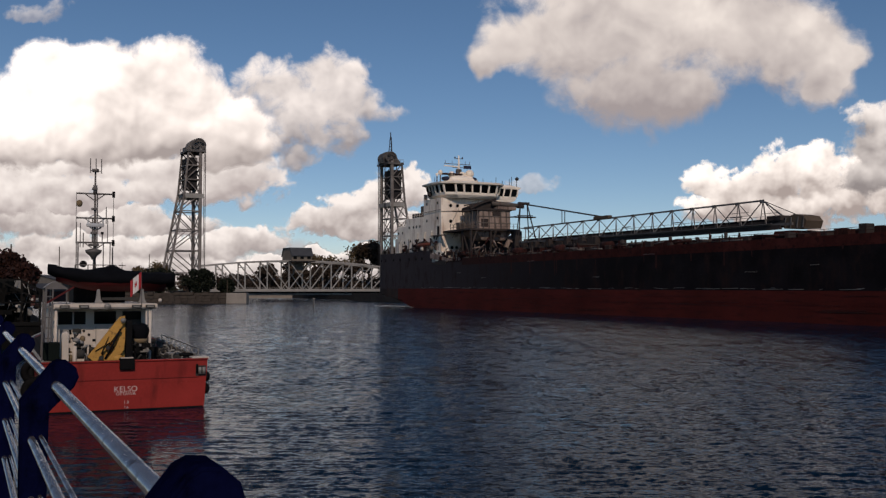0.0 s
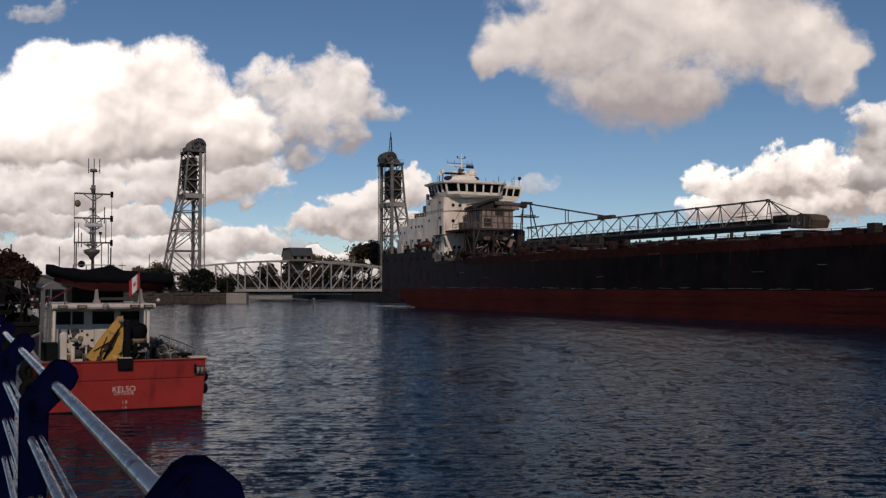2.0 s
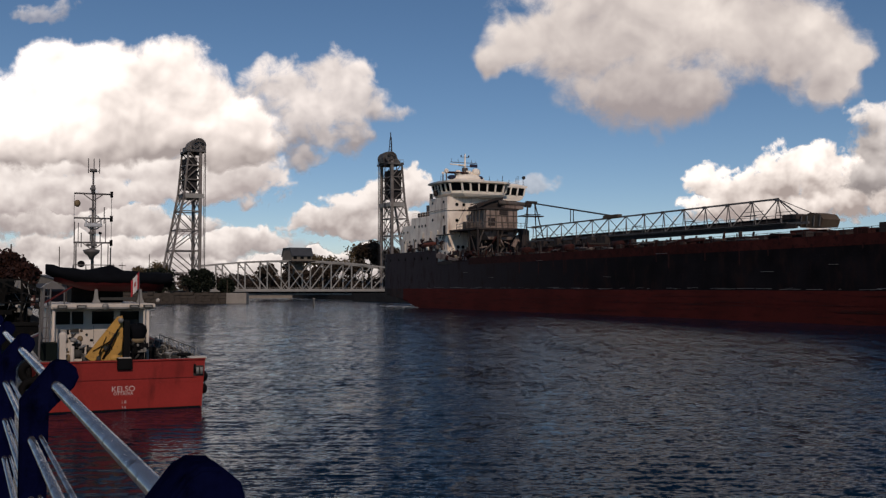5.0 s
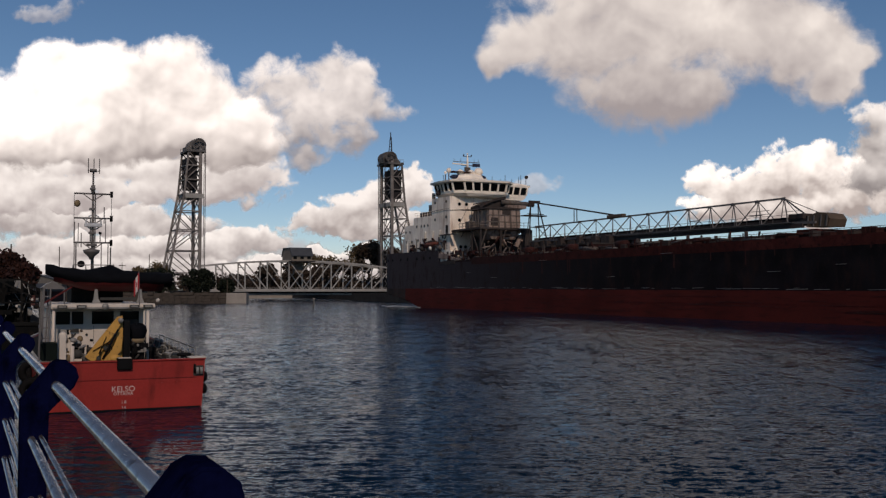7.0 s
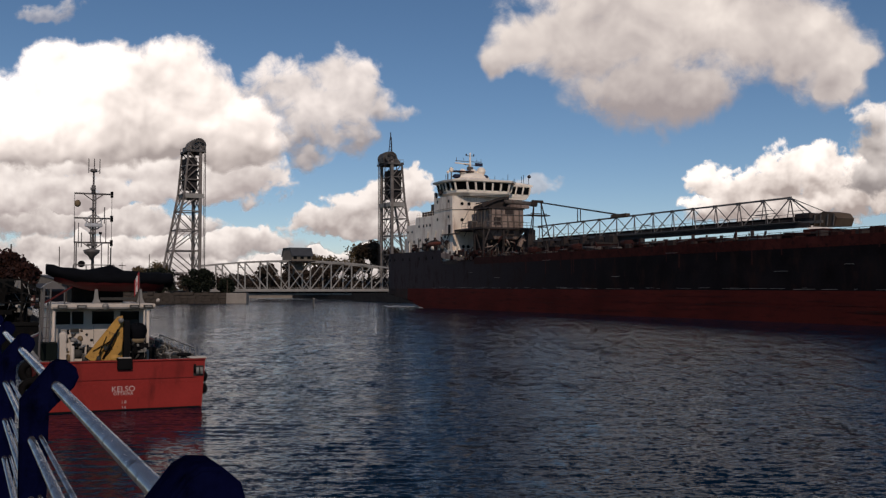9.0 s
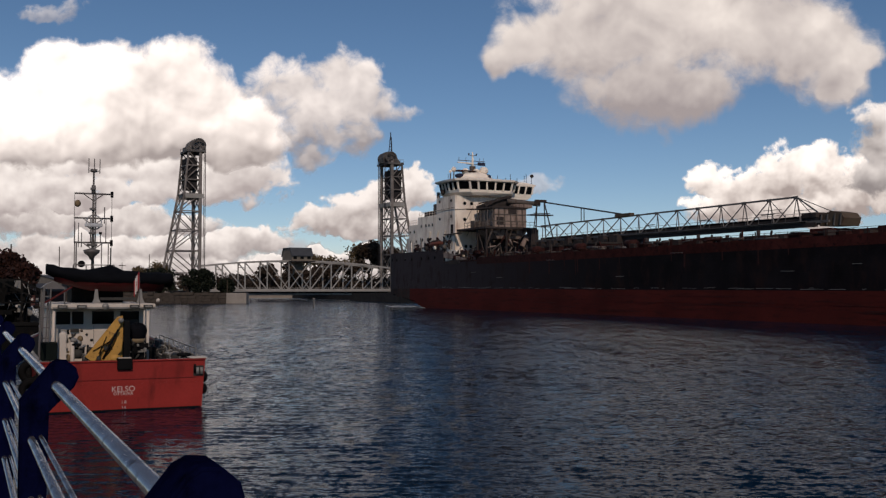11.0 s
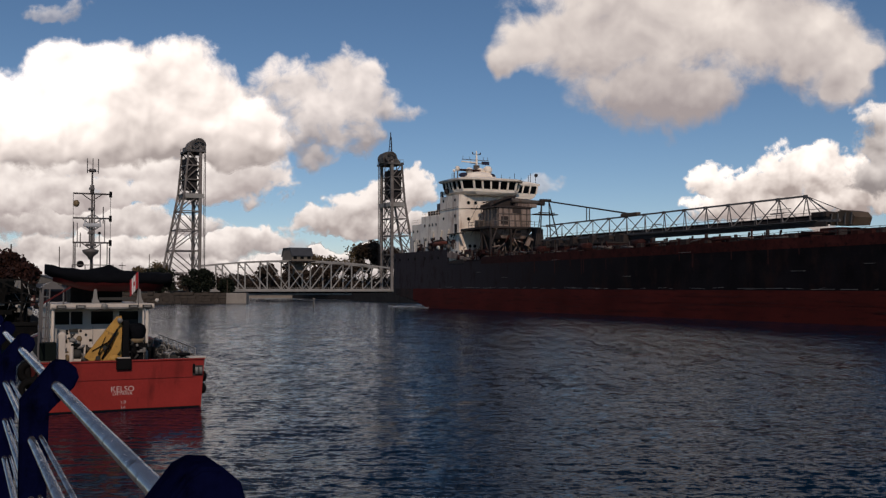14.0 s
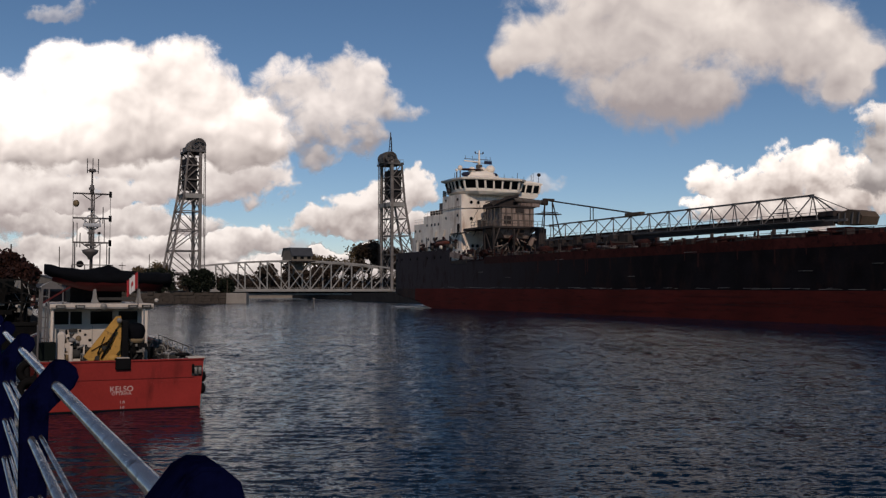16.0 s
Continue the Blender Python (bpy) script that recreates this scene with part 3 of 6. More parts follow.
bm = B()
span(bm, 135.2, 135.9, -200, 900, -2, 2.5)
thing("east_quay_wall", bm, DARK_WALL, "dark canal wall on the far bank", "wall", M_CANAL, kind="structure")

# ---------------------------------------------------------------- lift bridge
BRIDGE = Matrix.Translation((-76.7, 321, 0)) @ Matrix.Rotation(radians(28.0), 4, "Z")
SPAN, WIDE, TOP = 66.8, 8.5, 52.0
span_ob = empty("bridge_span", BRIDGE, "grey steel truss span of a lift bridge, lowered over the canal", "bridge")
tower_a = empty("lift_tower", BRIDGE, "tall grey lattice lift bridge tower with counterweight", "bridge tower", "towers of the lift bridge")


def build_tower(t):
    """The tower stands to the -x side of the origin; the span hangs on its +x side."""
    def back(z):
        return -5.0 + (z - 34) * 0.09 if z > 34 else -5.0 - (34 - z) * 0.185
    levels = [2.6, 9.0, 16.0, 22.5, 28.5, 34.0, 38.5, 43.0, 47.5]
    for y in (0.0, WIDE):
        member(t, "leg", (0, y, 2.0), (0, y, 48.5), 0.95, STEEL, 0.75)
        member(t, "leg", (back(2.2), y, 2.2), (-5.0, y, 34), 0.62, STEEL)
        member(t, "leg", (-5.0, y, 34), (back(48), y, 48.0), 0.55, STEEL)
        for i, (a, b) in enumerate(zip(levels, levels[1:])):
            member(t, "strut", (0, y, b), (back(b), y, b), 0.34, STEEL)
            lo, hi = (0, back(b)) if i % 2 else (back(a), 0)
            member(t, "brace", (lo, y, a), (hi, y, b), 0.30, STEEL)
            mid = (a + b) / 2
            member(t, "brace", (back(mid), y, mid), (back(mid) * 0.5, y, a if i % 2 else b), 0.2, STEEL)
    for a, b in zip(levels, levels[1:]):
        for x0, x1 in ((0, 0), (back(a), back(b))):
            if b < 46:
                member(t, "cross_brace", (x0, 0, a), (x1, WIDE, b), 0.26, STEEL)
                member(t, "cross_brace", (x0, WIDE, a), (x1, 0, b), 0.26, STEEL)
            member(t, "cross_strut", (x1, 0, b), (x1, WIDE, b), 0.32, STEEL)
    # counterweight, hung between the legs
    bm = B()
    span(bm, -4.0, -0.8, 0.7, WIDE - 0.7, 35.5, 45.5, 0.15)
    part("counterweight", bm, STEEL_DARK, t, "dark concrete counterweight")
    for y in (1.6, WIDE - 1.6):
        pipe(t, "rope", (-2.6, y, 45.5), (-2.3, y, 49.6), 0.14, STEEL_DARK)
        pipe(t, "rope", (2.0, y, 5.0), (2.0, y, 49.6), 0.13, STEEL_DARK)
        pipe(t, "rope", (1.5, y, 5.0), (1.6, y, 49.6), 0.10, STEEL_DARK)
    # head: machinery floor, sheaves, hoods, walkway
    bm = B()
    span(bm, -4.3, 1.6, -0.6, WIDE + 0.6, 47.2, 47.9, 0.05)
    part("head_floor", bm, SHEAVE, t)
    for y in (0.9, WIDE - 0.9):
        w = part("sheave", torus(B(), (-0.2, y, 49.6), 1.9, 0.34, 1, 24, 8), SHEAVE, t, "large steel rope sheave", True)
        bm = B()
        tube(bm, (-0.2, y - 0.35, 49.6), (-0.2, y + 0.35, 49.6), 0.45, 12)
        for k in range(8):
            a = math.pi * k / 4
            beam(bm, (-0.2, y, 49.6), (-0.2 + 1.9 * math.cos(a), y, 49.6 + 1.9 * math.sin(a)), 0.16)
        part("spokes", bm, SHEAVE, w)
    bm = B()
    prism(bm, [(-4.2, 47.9), (2.1, 47.9), (2.3, 49.6), (1.6, 51.2), (0.2, 52.0), (-1.8, 51.4), (-3.0, 50.4), (-3.4, 49.2), (-4.2, 48.9)], 1, 2.2, WIDE - 2.2)
    part("head_house", bm, SHEAVE, t, "sloping grey machinery hood")
    for y in (-0.5, WIDE + 0.5):
        member(t, "guard_rail", (-4.2, y, 49.0), (1.5, y, 49.0), 0.09, STEEL)
        for x in (-4.2, -3.2, -2.1, -0.3, 1.5):
            member(t, "rail_post", (x, y, 47.9), (x, y, 49.0), 0.08, STEEL)
    bm = B()
    span(bm, -4.8, 0.9, -0.4, WIDE + 0.2, 32.6, 34.0)
    part("landing", bm, STEEL_LIGHT, t, "pale steel landing")
    for x, y in ((-0.2, 0), (-0.2, WIDE), (back(2.2), 0), (back(2.2), WIDE)):
        bm = B()
        span(bm, x - 1.4, x + 1.4, y - 1.4, y + 1.4, 0.5, 2.9, 0.1)
        part("footing", bm, CONCRETE, t)
    for i in range(5):
        z = 3 + i * 6
        member(t, "ladder", (-1.4, 0.5, z), (-3.2, 0.5, z + 6), 0.22, STEEL)


build_tower(tower_a)
tower_b = copy_thing(tower_a, BRIDGE @ Matrix.Translation((SPAN, 0, 0)) @ Matrix.Rotation(math.pi, 4, "Z") @ Matrix.Translation((0, -WIDE, 0)))
tagged(tower_b, "tall grey lattice lift bridge tower with counterweight and an antenna")
bm = B()
for dx, dy in ((0, 0), (0.7, 0), (0.35, 0.6)):
    tube(bm, (dx * 2 - 2.2, 4 + dy * 2, 51), (-1.55 + (dx - 0.35) * 0.5, 4.2, 57.5), 0.13, 6)
for z in (52.4, 53.6, 54.8, 56):
    beam(bm, (-2.1, 4, z), (-1.0, 4.6, z + 0.6), 0.12)
    beam(bm, (-1.0, 4.2, z), (-2.0, 4.4, z + 0.9), 0.1)
tube(bm, (-1.5, 4.2, 57.5), (-1.5, 4.2, 59.0), 0.16, 6)
part("antenna", bm, STEEL_DARK, tower_b, "thin lattice antenna")

PAN = 9
STEP = SPAN / PAN


def chord(k):
    u = k / PAN * 2 - 1
    return 11.1 + 2.1 * (1 - u * u)


for y in (0.4, WIDE - 0.4):
    for k in range(PAN):
        x0, x1 = k * STEP, (k + 1) * STEP
        member(span_ob, "top_chord", (x0, y, chord(k)), (x1, y, chord(k + 1)), 0.52, STEEL_LIGHT)
        member(span_ob, "bottom_chord", (x0, y, 3.7), (x1, y, 3.7), 0.5, STEEL_LIGHT, 0.6)
        member(span_ob, "vertical", (x0, y, 3.7), (x0, y, chord(k)), 0.36, STEEL_LIGHT)
        if k == PAN - 1:
            member(span_ob, "vertical", (x1, y, 3.7), (x1, y, chord(k + 1)), 0.36, STEEL_LIGHT)
        if k < PAN // 2:
            member(span_ob, "diagonal", (x0, y, chord(k)), (x1, y, 3.7), 0.34, STEEL_LIGHT)
        elif k > PAN // 2:
            member(span_ob, "diagonal", (x0, y, 3.7), (x1, y, chord(k + 1)), 0.34, STEEL_LIGHT)
        else:
            member(span_ob, "diagonal", (x0, y, chord(k)), (x1, y, 3.7), 0.28, STEEL_LIGHT)
            member(span_ob, "diagonal", (x0, y, 3.7), (x1, y, chord(k + 1)), 0.28, STEEL_LIGHT)
for k in range(1, PAN):
    x = k * STEP
    member(span_ob, "sway_strut", (x, 0.4, chord(k)), (x, WIDE - 0.4, chord(k)), 0.28, STEEL_LIGHT)
    member(span_ob, "sway_strut", (x, 0.4, chord(k) - 1.6), (x, WIDE - 0.4, chord(k) - 1.6), 0.2, STEEL_LIGHT)
    if k < PAN - 1:
        member(span_ob, "wind_brace", (x, 0.4, chord(k)), (x + STEP, WIDE - 0.4, chord(k + 1)), 0.2, STEEL_LIGHT)
bm = B()
span(bm, -1.0, SPAN + 1.0, -0.6, WIDE + 0.6, 3.0, 3.45)
part("deck", bm, STEEL_LIGHT, span_ob, "pale steel road deck")
bm = B()
span(bm, -0.6, SPAN + 0.6, 0.6, WIDE - 0.6, 1.9, 3.0)
part("floor_beams", bm, STEEL_DARK, span_ob)
for a in range(6):
    member(span_ob, "bottom_girder", (a * SPAN / 6, -0.2, 2.25), ((a + 1) * SPAN / 6 - 0.3, -0.2, 2.25), 0.3, STEEL_LIGHT, 0.5)
bm = B()
span(bm, -1.0, SPAN + 1.0, -2.3, -0.7, 3.1, 3.3)
part("footway", bm, STEEL_LIGHT, span_ob)
for z in (3.8, 4.35):
    member(span_ob, "hand_rail", (-1, -2.2, z), (SPAN + 1, -2.2, z), 0.09, STEEL_LIGHT)
for k in range(34):
    member(span_ob, "rail_post", (k * 2.03, -2.2, 3.3), (k * 2.03, -2.2, 4.35), 0.07, STEEL_LIGHT)
# machine house on top of the truss
hut = B()
prism(hut, [(-0.4, 13.2), (WIDE + 0.4, 13.2), (WIDE + 0.4, 15.0), (WIDE - 1.0, 17.3), (1.0, 17.3), (-0.4, 15.0)], 0, 30.3, 37.4)
house_ob = part("machine_house", hut, WALL_TAN, span_ob, "machine house with dark sloping roof")
bm = B()
prism(bm, [(-0.9, 14.75), (1.0, 17.35), (WIDE - 1.0, 17.35), (WIDE + 0.9, 14.75), (WIDE + 0.9, 15.0), (WIDE - 0.9, 17.65), (0.9, 17.65), (-0.9, 15.0)], 0, 30.05, 37.7)
part("roof", bm, ROOF_DARK, house_ob)
for x in (31.5, 33.9, 36.3):
    bm = B()
    span(bm, x - 0.6, x + 0.6, -0.46, -0.38, 13.8, 14.8)
    part("window", bm, GLASS, house_ob)
bm = B()
span(bm, 29.4, 38.4, -1.0, WIDE + 1.2, 12.85, 13.2)
part("platform", bm, STEEL_DARK, house_ob)
bm = B()
span(bm, 32.6, 35.2, 2.6, 5.2, 9.4, 12.9, 0.1)
part("operator_cabin", bm, WALL_TAN, span_ob, "grey-tan operator cabin inside the truss")
# bridge piers and approach
for x in (-3.0, SPAN + 3.0):
    bm = B()
    span(bm, x - 4, x + 4, -4, WIDE + 4, -3, 1.9, 0.2)
    thing("bridge_pier", bm, STEEL_DARK, "concrete pier carrying the lift bridge", "pier", BRIDGE, kind="structure")

# ---------------------------------------------------------------- lake freighter (x forward from the stern, y to port, z up from the water)
SHIP_YAW, SHIP_SPEED = -63.4, 0.57
SHIP_AT = Vector((3.9, 227.3, 0))
SHIP_WAY = Vector((math.cos(radians(SHIP_YAW)), math.sin(radians(SHIP_YAW)), 0))
ship = empty("lake_freighter", pose(*SHIP_AT, 0, 0, SHIP_YAW), "long black and red lake freighter with white deckhouse and unloading boom", "ship")
HB = 11.2


def keel(s):
    if s < -6:
        return min(6.0, (-6 - s) * 0.13)
    return max(-4.0, -(s + 6) * 0.35)


def half(s, z):
    if s > 165:
        b = HB * max(0.02, 1 - ((s - 165) / 37) ** 2.2)
    elif s > 0:
        b = HB
    else:
        b = HB * (1 - max(0.0, min(0.995, (-s - 16.3) / 10)) ** 2.5) ** 0.4
    k = keel(s)
    f = min(1.0, max(0.0, (z - k) / (1.0 if s < 20 else 1.2)))
    return b * math.sqrt(f)


STATIONS = [-26.25, -26, -25.4, -24.5, -23.5, -22.4, -21.2, -20, -18.5, -16.3, -14, -12, -9, -6, -3, 0, 3, 7.6, 14, 20, 30, 45, 60, 75, 90, 105, 120, 135, 150, 165, 175, 185, 193, 199, 202]


def hull_strip(z_of, stations, rows=7):
    bm = B()
    rings = []
    for s in stations:
        z0, z1 = z_of(s)
        zs = [z0 + (z1 - z0) * (i / (rows - 1)) for i in range(rows)]
        rings.append([(s, -half(s, z), z) for z in zs] + [(s, half(s, z), z) for z in zs[::-1]])
    return loft(bm, rings)


def paint_line(s):
    return 4.12 - 0.002 * max(0, s)


def deck_edge(s):
    return 9.7 + 0.003 * max(0, s - 10)


part("counter", hull_strip(lambda s: (min(keel(s), paint_line(s) - 0.02), paint_line(s)), [s for s in STATIONS if s <= -9], 9), STERN_RUST, ship, "dirty rust-streaked counter under the stern")
part("hull_bottom", hull_strip(lambda s: (min(keel(s), paint_line(s) - 0.02), paint_line(s)), [s for s in STATIONS if s >= -9], 9), RED_HULL, ship, "rust-red antifouling below the load line")
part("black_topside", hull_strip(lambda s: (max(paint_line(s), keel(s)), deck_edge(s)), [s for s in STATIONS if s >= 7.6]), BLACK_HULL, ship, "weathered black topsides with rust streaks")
part("stern_topside", hull_strip(lambda s: (max(paint_line(s), keel(s)), deck_edge(s)), [s for s in STATIONS if s <= 7.6]), BLACK_HULL, ship, "grey-black stern plating, greyed for sheen")
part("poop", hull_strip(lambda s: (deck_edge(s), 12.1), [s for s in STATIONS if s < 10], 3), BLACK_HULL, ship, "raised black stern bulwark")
for y in (-1, 1):
    for a, b in zip(range(22, 157, 15), range(37, 172, 15)):
        part("sheer_strake", prism(B(), [(a, deck_edge(a) - 0.9), (b, deck_edge(b) - 0.9), (b, deck_edge(b) + 0.4), (a, deck_edge(a) + 0.4)], 1, y * (HB - 0.06), y * (HB + 0.02)), DECK_RED, ship)
# plate seams and rubbing marks along the side
for z, r in ((6.1, 0.05), (8.2, 0.05), (2.2, 0.05)):
    bm = B()
    for a, b in zip(range(5, 165, 8), range(13, 173, 8)):
        beam(bm, (a, -HB - 0.005, z), (b, -HB - 0.005, z), 0.03, 0.03)
    part("plate_seam", bm, BLACK_HULL if z > 4 else RED_HULL, ship)
rs = random.Random(4)
for i in range(46):
    s = 4 + i * 3.1 + rs.uniform(-1, 1)
    bm = B()
    z = paint_line(s) + rs.uniform(0.12, 0.30)
    beam(bm, (s, -HB - 0.004, z), (s + rs.uniform(0.5, 3.6), -HB - 0.004, z + rs.uniform(-.05, .05)), rs.uniform(0.03, 0.09), 0.03)
    part("scrape", bm, SCUFF, ship, "pale scrape mark" if i == 0 else "")
for s, z, l in ((47, 9.0, 2.4), (80, 9.2, 2.6), (30, 6.2, 2.0), (101, 6.3, 2.2), (112, 7.0, 1.4), (20, 7.3, 1.6), (67, 6.0, 1.8)):
    bm = B()
    beam(bm, (s, -HB - 0.004, z), (s + l, -HB - 0.004, z), 0.16, 0.03)
    part("hull_marking", bm, SCUFF, ship)

rs = random.Random(17)
for i in range(40):
    s, z = rs.uniform(2, 150), rs.uniform(0.7, 3.7)
    part("wear_streak", beam(B(), (s, -HB - 0.003, z), (s + rs.uniform(3, 13), -HB - 0.003, z + rs.uniform(-.06, .06)), rs.uniform(0.03, 0.09), 0.02), STERN_RUST, ship)
for i in range(18):
    s = rs.uniform(12, 150)
    z = deck_edge(s) - rs.uniform(0, 0.4)
    part("rust_run", beam(B(), (s, -HB - 0.003, z), (s + rs.uniform(-.1, .1), -HB - 0.003, z - rs.uniform(0.8, 3.2)), 0.02, rs.uniform(0.1, 0.35)), RUST, ship)

for s in (-19.0, -16.0, -11.5, -8.0, -3.0, 0.5, 3.5):
    part("mooring_pipe", tube(B(), (s, -half(s, 10.6) - 0.03, 10.6), (s, -half(s, 10.6) + 0.1, 10.6), 0.33, 12), RUBBER, ship, "", True)
# deckhouse in three steps
house = part("deckhouse", span(B(), 3.5, 12.0, -10.8, 3.6, 9.5, 23.1, 0.08), SHIP_WHITE, ship, "tall white stern deckhouse")
part("deckhouse_step", span(B(), -5.6, 3.5, -10.8, 8.0, 9.5, 19.6, 0.08), SHIP_WHITE, ship)
part("deckhouse_step", span(B(), -10.8, -5.6, -10.6, 9.0, 9.5, 18.1, 0.08), SHIP_WHITE, ship)
part("deckhouse_step", span(B(), -12.9, -10.8, -10.2, 8.0, 9.5, 15.3, 0.08), SHIP_WHITE, ship)


def porthole(x, y, z, along, r=0.26):
    """along: 'x' on a wall facing starboard, 'y' on a wall facing forward."""
    d = (0, -0.05, 0) if along == "x" else (0.05, 0, 0)
    p = Vector((x, y, z))
    q = part("porthole", tube(B(), p - Vector(d), p + Vector(d), r * 1.3, 12), GEAR_GREY, ship)
    part("glass", tube(B(), p, p + Vector(d) * 1.5, r, 12), GLASS, q)


for x, z in ((-7.8, 17.2), (-5.6, 17.2), (-1.6, 18.2), (0.7, 18.2), (2.2, 18.2), (3.9, 18.2), (-7.4, 14.4), (-4.6, 14.4), (-1.0, 14.6), (1.6, 14.6), (3.0, 14.6),
             (7.4, 22.2), (7.4, 18.6), (9.2, 14.8), (12.6, 18.9), (12.6, 22.1), (6.0, 14.7), (11.0, 14.8)):
    porthole(x - 2.2, -10.82 if x > -3.3 else -10.62, z - (0.6 if x < 6 and z > 16 else 0), "x", 0.25)
for y, z in ((-8.6, 21.5), (-7.0, 21.5), (-8.6, 18.2), (-8.3, 12.7), (-7.2, 12.7), (-5.0, 12.7), (-2.0, 21.6), (2.0, 21.6)):
    porthole(12.02, y, z, "y", 0.30)
part("door", span(B(), 10.2, 11.2, -10.87, -10.78, 15.4, 17.2), SHIP_DARK, ship, "dark steel door")
part("bridge_wing_sign", span(B(), 12.0, 12.06, -8.2, -6.4, 20.2, 20.45), SHIP_DARK, ship)
# rails, ladders and ledges on the side
for x0, x1, z in ((-12.8, -10.9, 15.3), (-10.7, -5.7, 18.1), (-5.5, 3.4, 19.6), (3.6, 6.0, 23.1)):
    for h in (0.5, 1.0):
        member(ship, "guard_rail", (x0, -10.5, z + h), (x1, -10.5, z + h), 0.06, SHIP_WHITE)
    k = int((x1 - x0) / 1.4) + 1
    for i in range(k + 1):
        x = x0 + (x1 - x0) * i / k
        member(ship, "rail_post", (x, -10.5, z), (x, -10.5, z + 1.0), 0.06, SHIP_WHITE)
part("ledge", span(B(), 8.0, 15.1, -11.4, -10.8, 15.1, 15.3), SHIP_GREY, ship)
member(ship, "cable", (4, -10.95, 20.4), (12.0, -10.95, 20.6), 0.08, SHIP_GREY)
member(ship, "cable", (12.1, -10.9, 20.2), (12.1, -4.2, 20.6), 0.08, SHIP_GREY)
# machinery on the aft roofs
part("vent_box", span(B(), 1.2, 3.3, -10.4, -7.2, 19.6, 22.0, 0.1), SHIP_GREY, ship)
part("vent_box", span(B(), -3.6, 0.6, -10.2, -7.6, 19.6, 20.6, 0.1), SHIP_DARK, ship)
part("vent_pipe", tube(B(), (3.0, -10.1, 19.6), (3.0, -10.1, 24.4), 0.35, 10), SHIP_DARK, ship, "", True)
part("funnel", span(B(), -5.4, 1.0, 1.5, 7.5, 19.5, 21.6, 0.5), SHIP_WHITE, ship)

# wheelhouse: deck, sloped window band, roof
PLAN = [(6.2, -12.0), (9.5, -12.3), (12.8, -11.8), (14.2, -9.5), (14.2, 1.4), (12.6, 3.2), (9.6, 4.4), (8.9, 10.6), (5.4, 10.6), (4.4, -11.9)]


def plan_at(z, grow):
    cx, cy = 9.5, -0.6
    out = []
    for x, y in PLAN:
        d = Vector((x - cx, y * 0.89 - cy))
        d = d * (1 + grow / d.length)
        out.append((cx + d.x, cy + d.y, z))
    return out


bm = B()
loft(bm, [plan_at(23.05, -1.2), plan_at(23.7, -0.25), plan_at(24.25, -0.2)])
wheel = part("wheelhouse_base", bm, SHIP_CREAM, ship, "cream wheelhouse below its windows")
bm = B()
loft(bm, [plan_at(24.25, -0.3), plan_at(25.85, 0.12)])
part("wheelhouse_glass", bm, GLASS, ship, "dark sloping wheelhouse windows")
bm = B()
loft(bm, [plan_at(25.85, 0.05), plan_at(26, 0.85), plan_at(26.35, 0.95), plan_at(26.5, 0.1), plan_at(26.75, -2.2)])
part("wheelhouse_roof", bm, SHIP_CREAM, ship, "cream overhanging wheelhouse roof")
lo, hi = plan_at(24.2, -0.18), plan_at(25.9, 0.22)
n = len(lo)
for i in range(8):
    j = i + 1
    L_ = (Vector(lo[j]) - Vector(lo[i])).length
    k = max(1, round(L_ / 1.75))
    for q in range(k):
        f = q / k
        a, b = Vector(lo[i]).lerp(Vector(lo[j]), f), Vector(hi[i]).lerp(Vector(hi[j]), f)
        member(ship, "mullion", a, b, 0.34, SHIP_CREAM, 0.30)
for y in (-10.4, 6.0):
    part("wing_bracket", prism(B(), [(6.0, 22.9), (9.5, 22.9), (7.5, 21.5)], 1, y - 0.15, y + 0.15), SHIP_CREAM, ship)

# top of the wheelhouse: mast, radars, domes, lamps
part("mast_house", loft(B(), [[(8.8 + r * 0.75 * math.cos(a), -4.2 + r * 1.5 * math.sin(a), z) for a in [2 * math.pi * k / 14 for k in range(14)]] for r, z in ((2.6, 26.7), (2.4, 27.6), (1.9, 28), (0.9, 28.3), (0.6, 28.8))]), SHIP_CREAM, ship, "", True)
part("radome", ball(B(), (9.2, -2.6, 28.7), (0.95, 0.95, 0.9), 14), SHIP_CREAM, ship, "white radar dome", True)
part("radome", ball(B(), (8.6, -6.6, 28.4), (0.75, 0.75, 0.75), 14), SHIP_CREAM, ship, "", True)
part("satellite_drum", tube(B(), (9.2, -4.4, 28.1), (9.2, -4.4, 29), 0.5, 12), SHIP_CREAM, ship, "", True)
mastp = part("radar_mast", tube(B(), (8.8, -5.0, 27.9), (8.8, -5.0, 32.6), 0.34, 10, 0.12), SHIP_CREAM, ship, "cream radar mast", True)
member(ship, "mast_yard", (8.8, -8.4, 30.7), (8.8, -2.2, 30.7), 0.12, SHIP_GREY)
member(ship, "radar_scanner", (9.3, -8.8, 30.2), (9.3, -5.4, 30.1), 0.22, SHIP_CREAM)
for y in (-8.2, -6.6, -3.4, -2.4):
    member(ship, "whip", (8.8, y, 30.7), (8.8, y, 31.4), 0.06, SHIP_GREY)
part("platform", span(B(), 7.8, 9.8, -9.0, -4.6, 28.4, 28.6), RUST, ship)
for y, z, r in ((-9.2, 27.9, 0.5), (-10.0, 27.4, 0.3)):
    part("dome", ball(B(), (8.4, y, z + 0.9), (r, r, r * 1.1), 12), SHIP_WHITE, ship, "", True)
    member(ship, "dome_post", (8.4, y, 26.5), (8.4, y, z + 0.5), 0.18, SHIP_GREY)
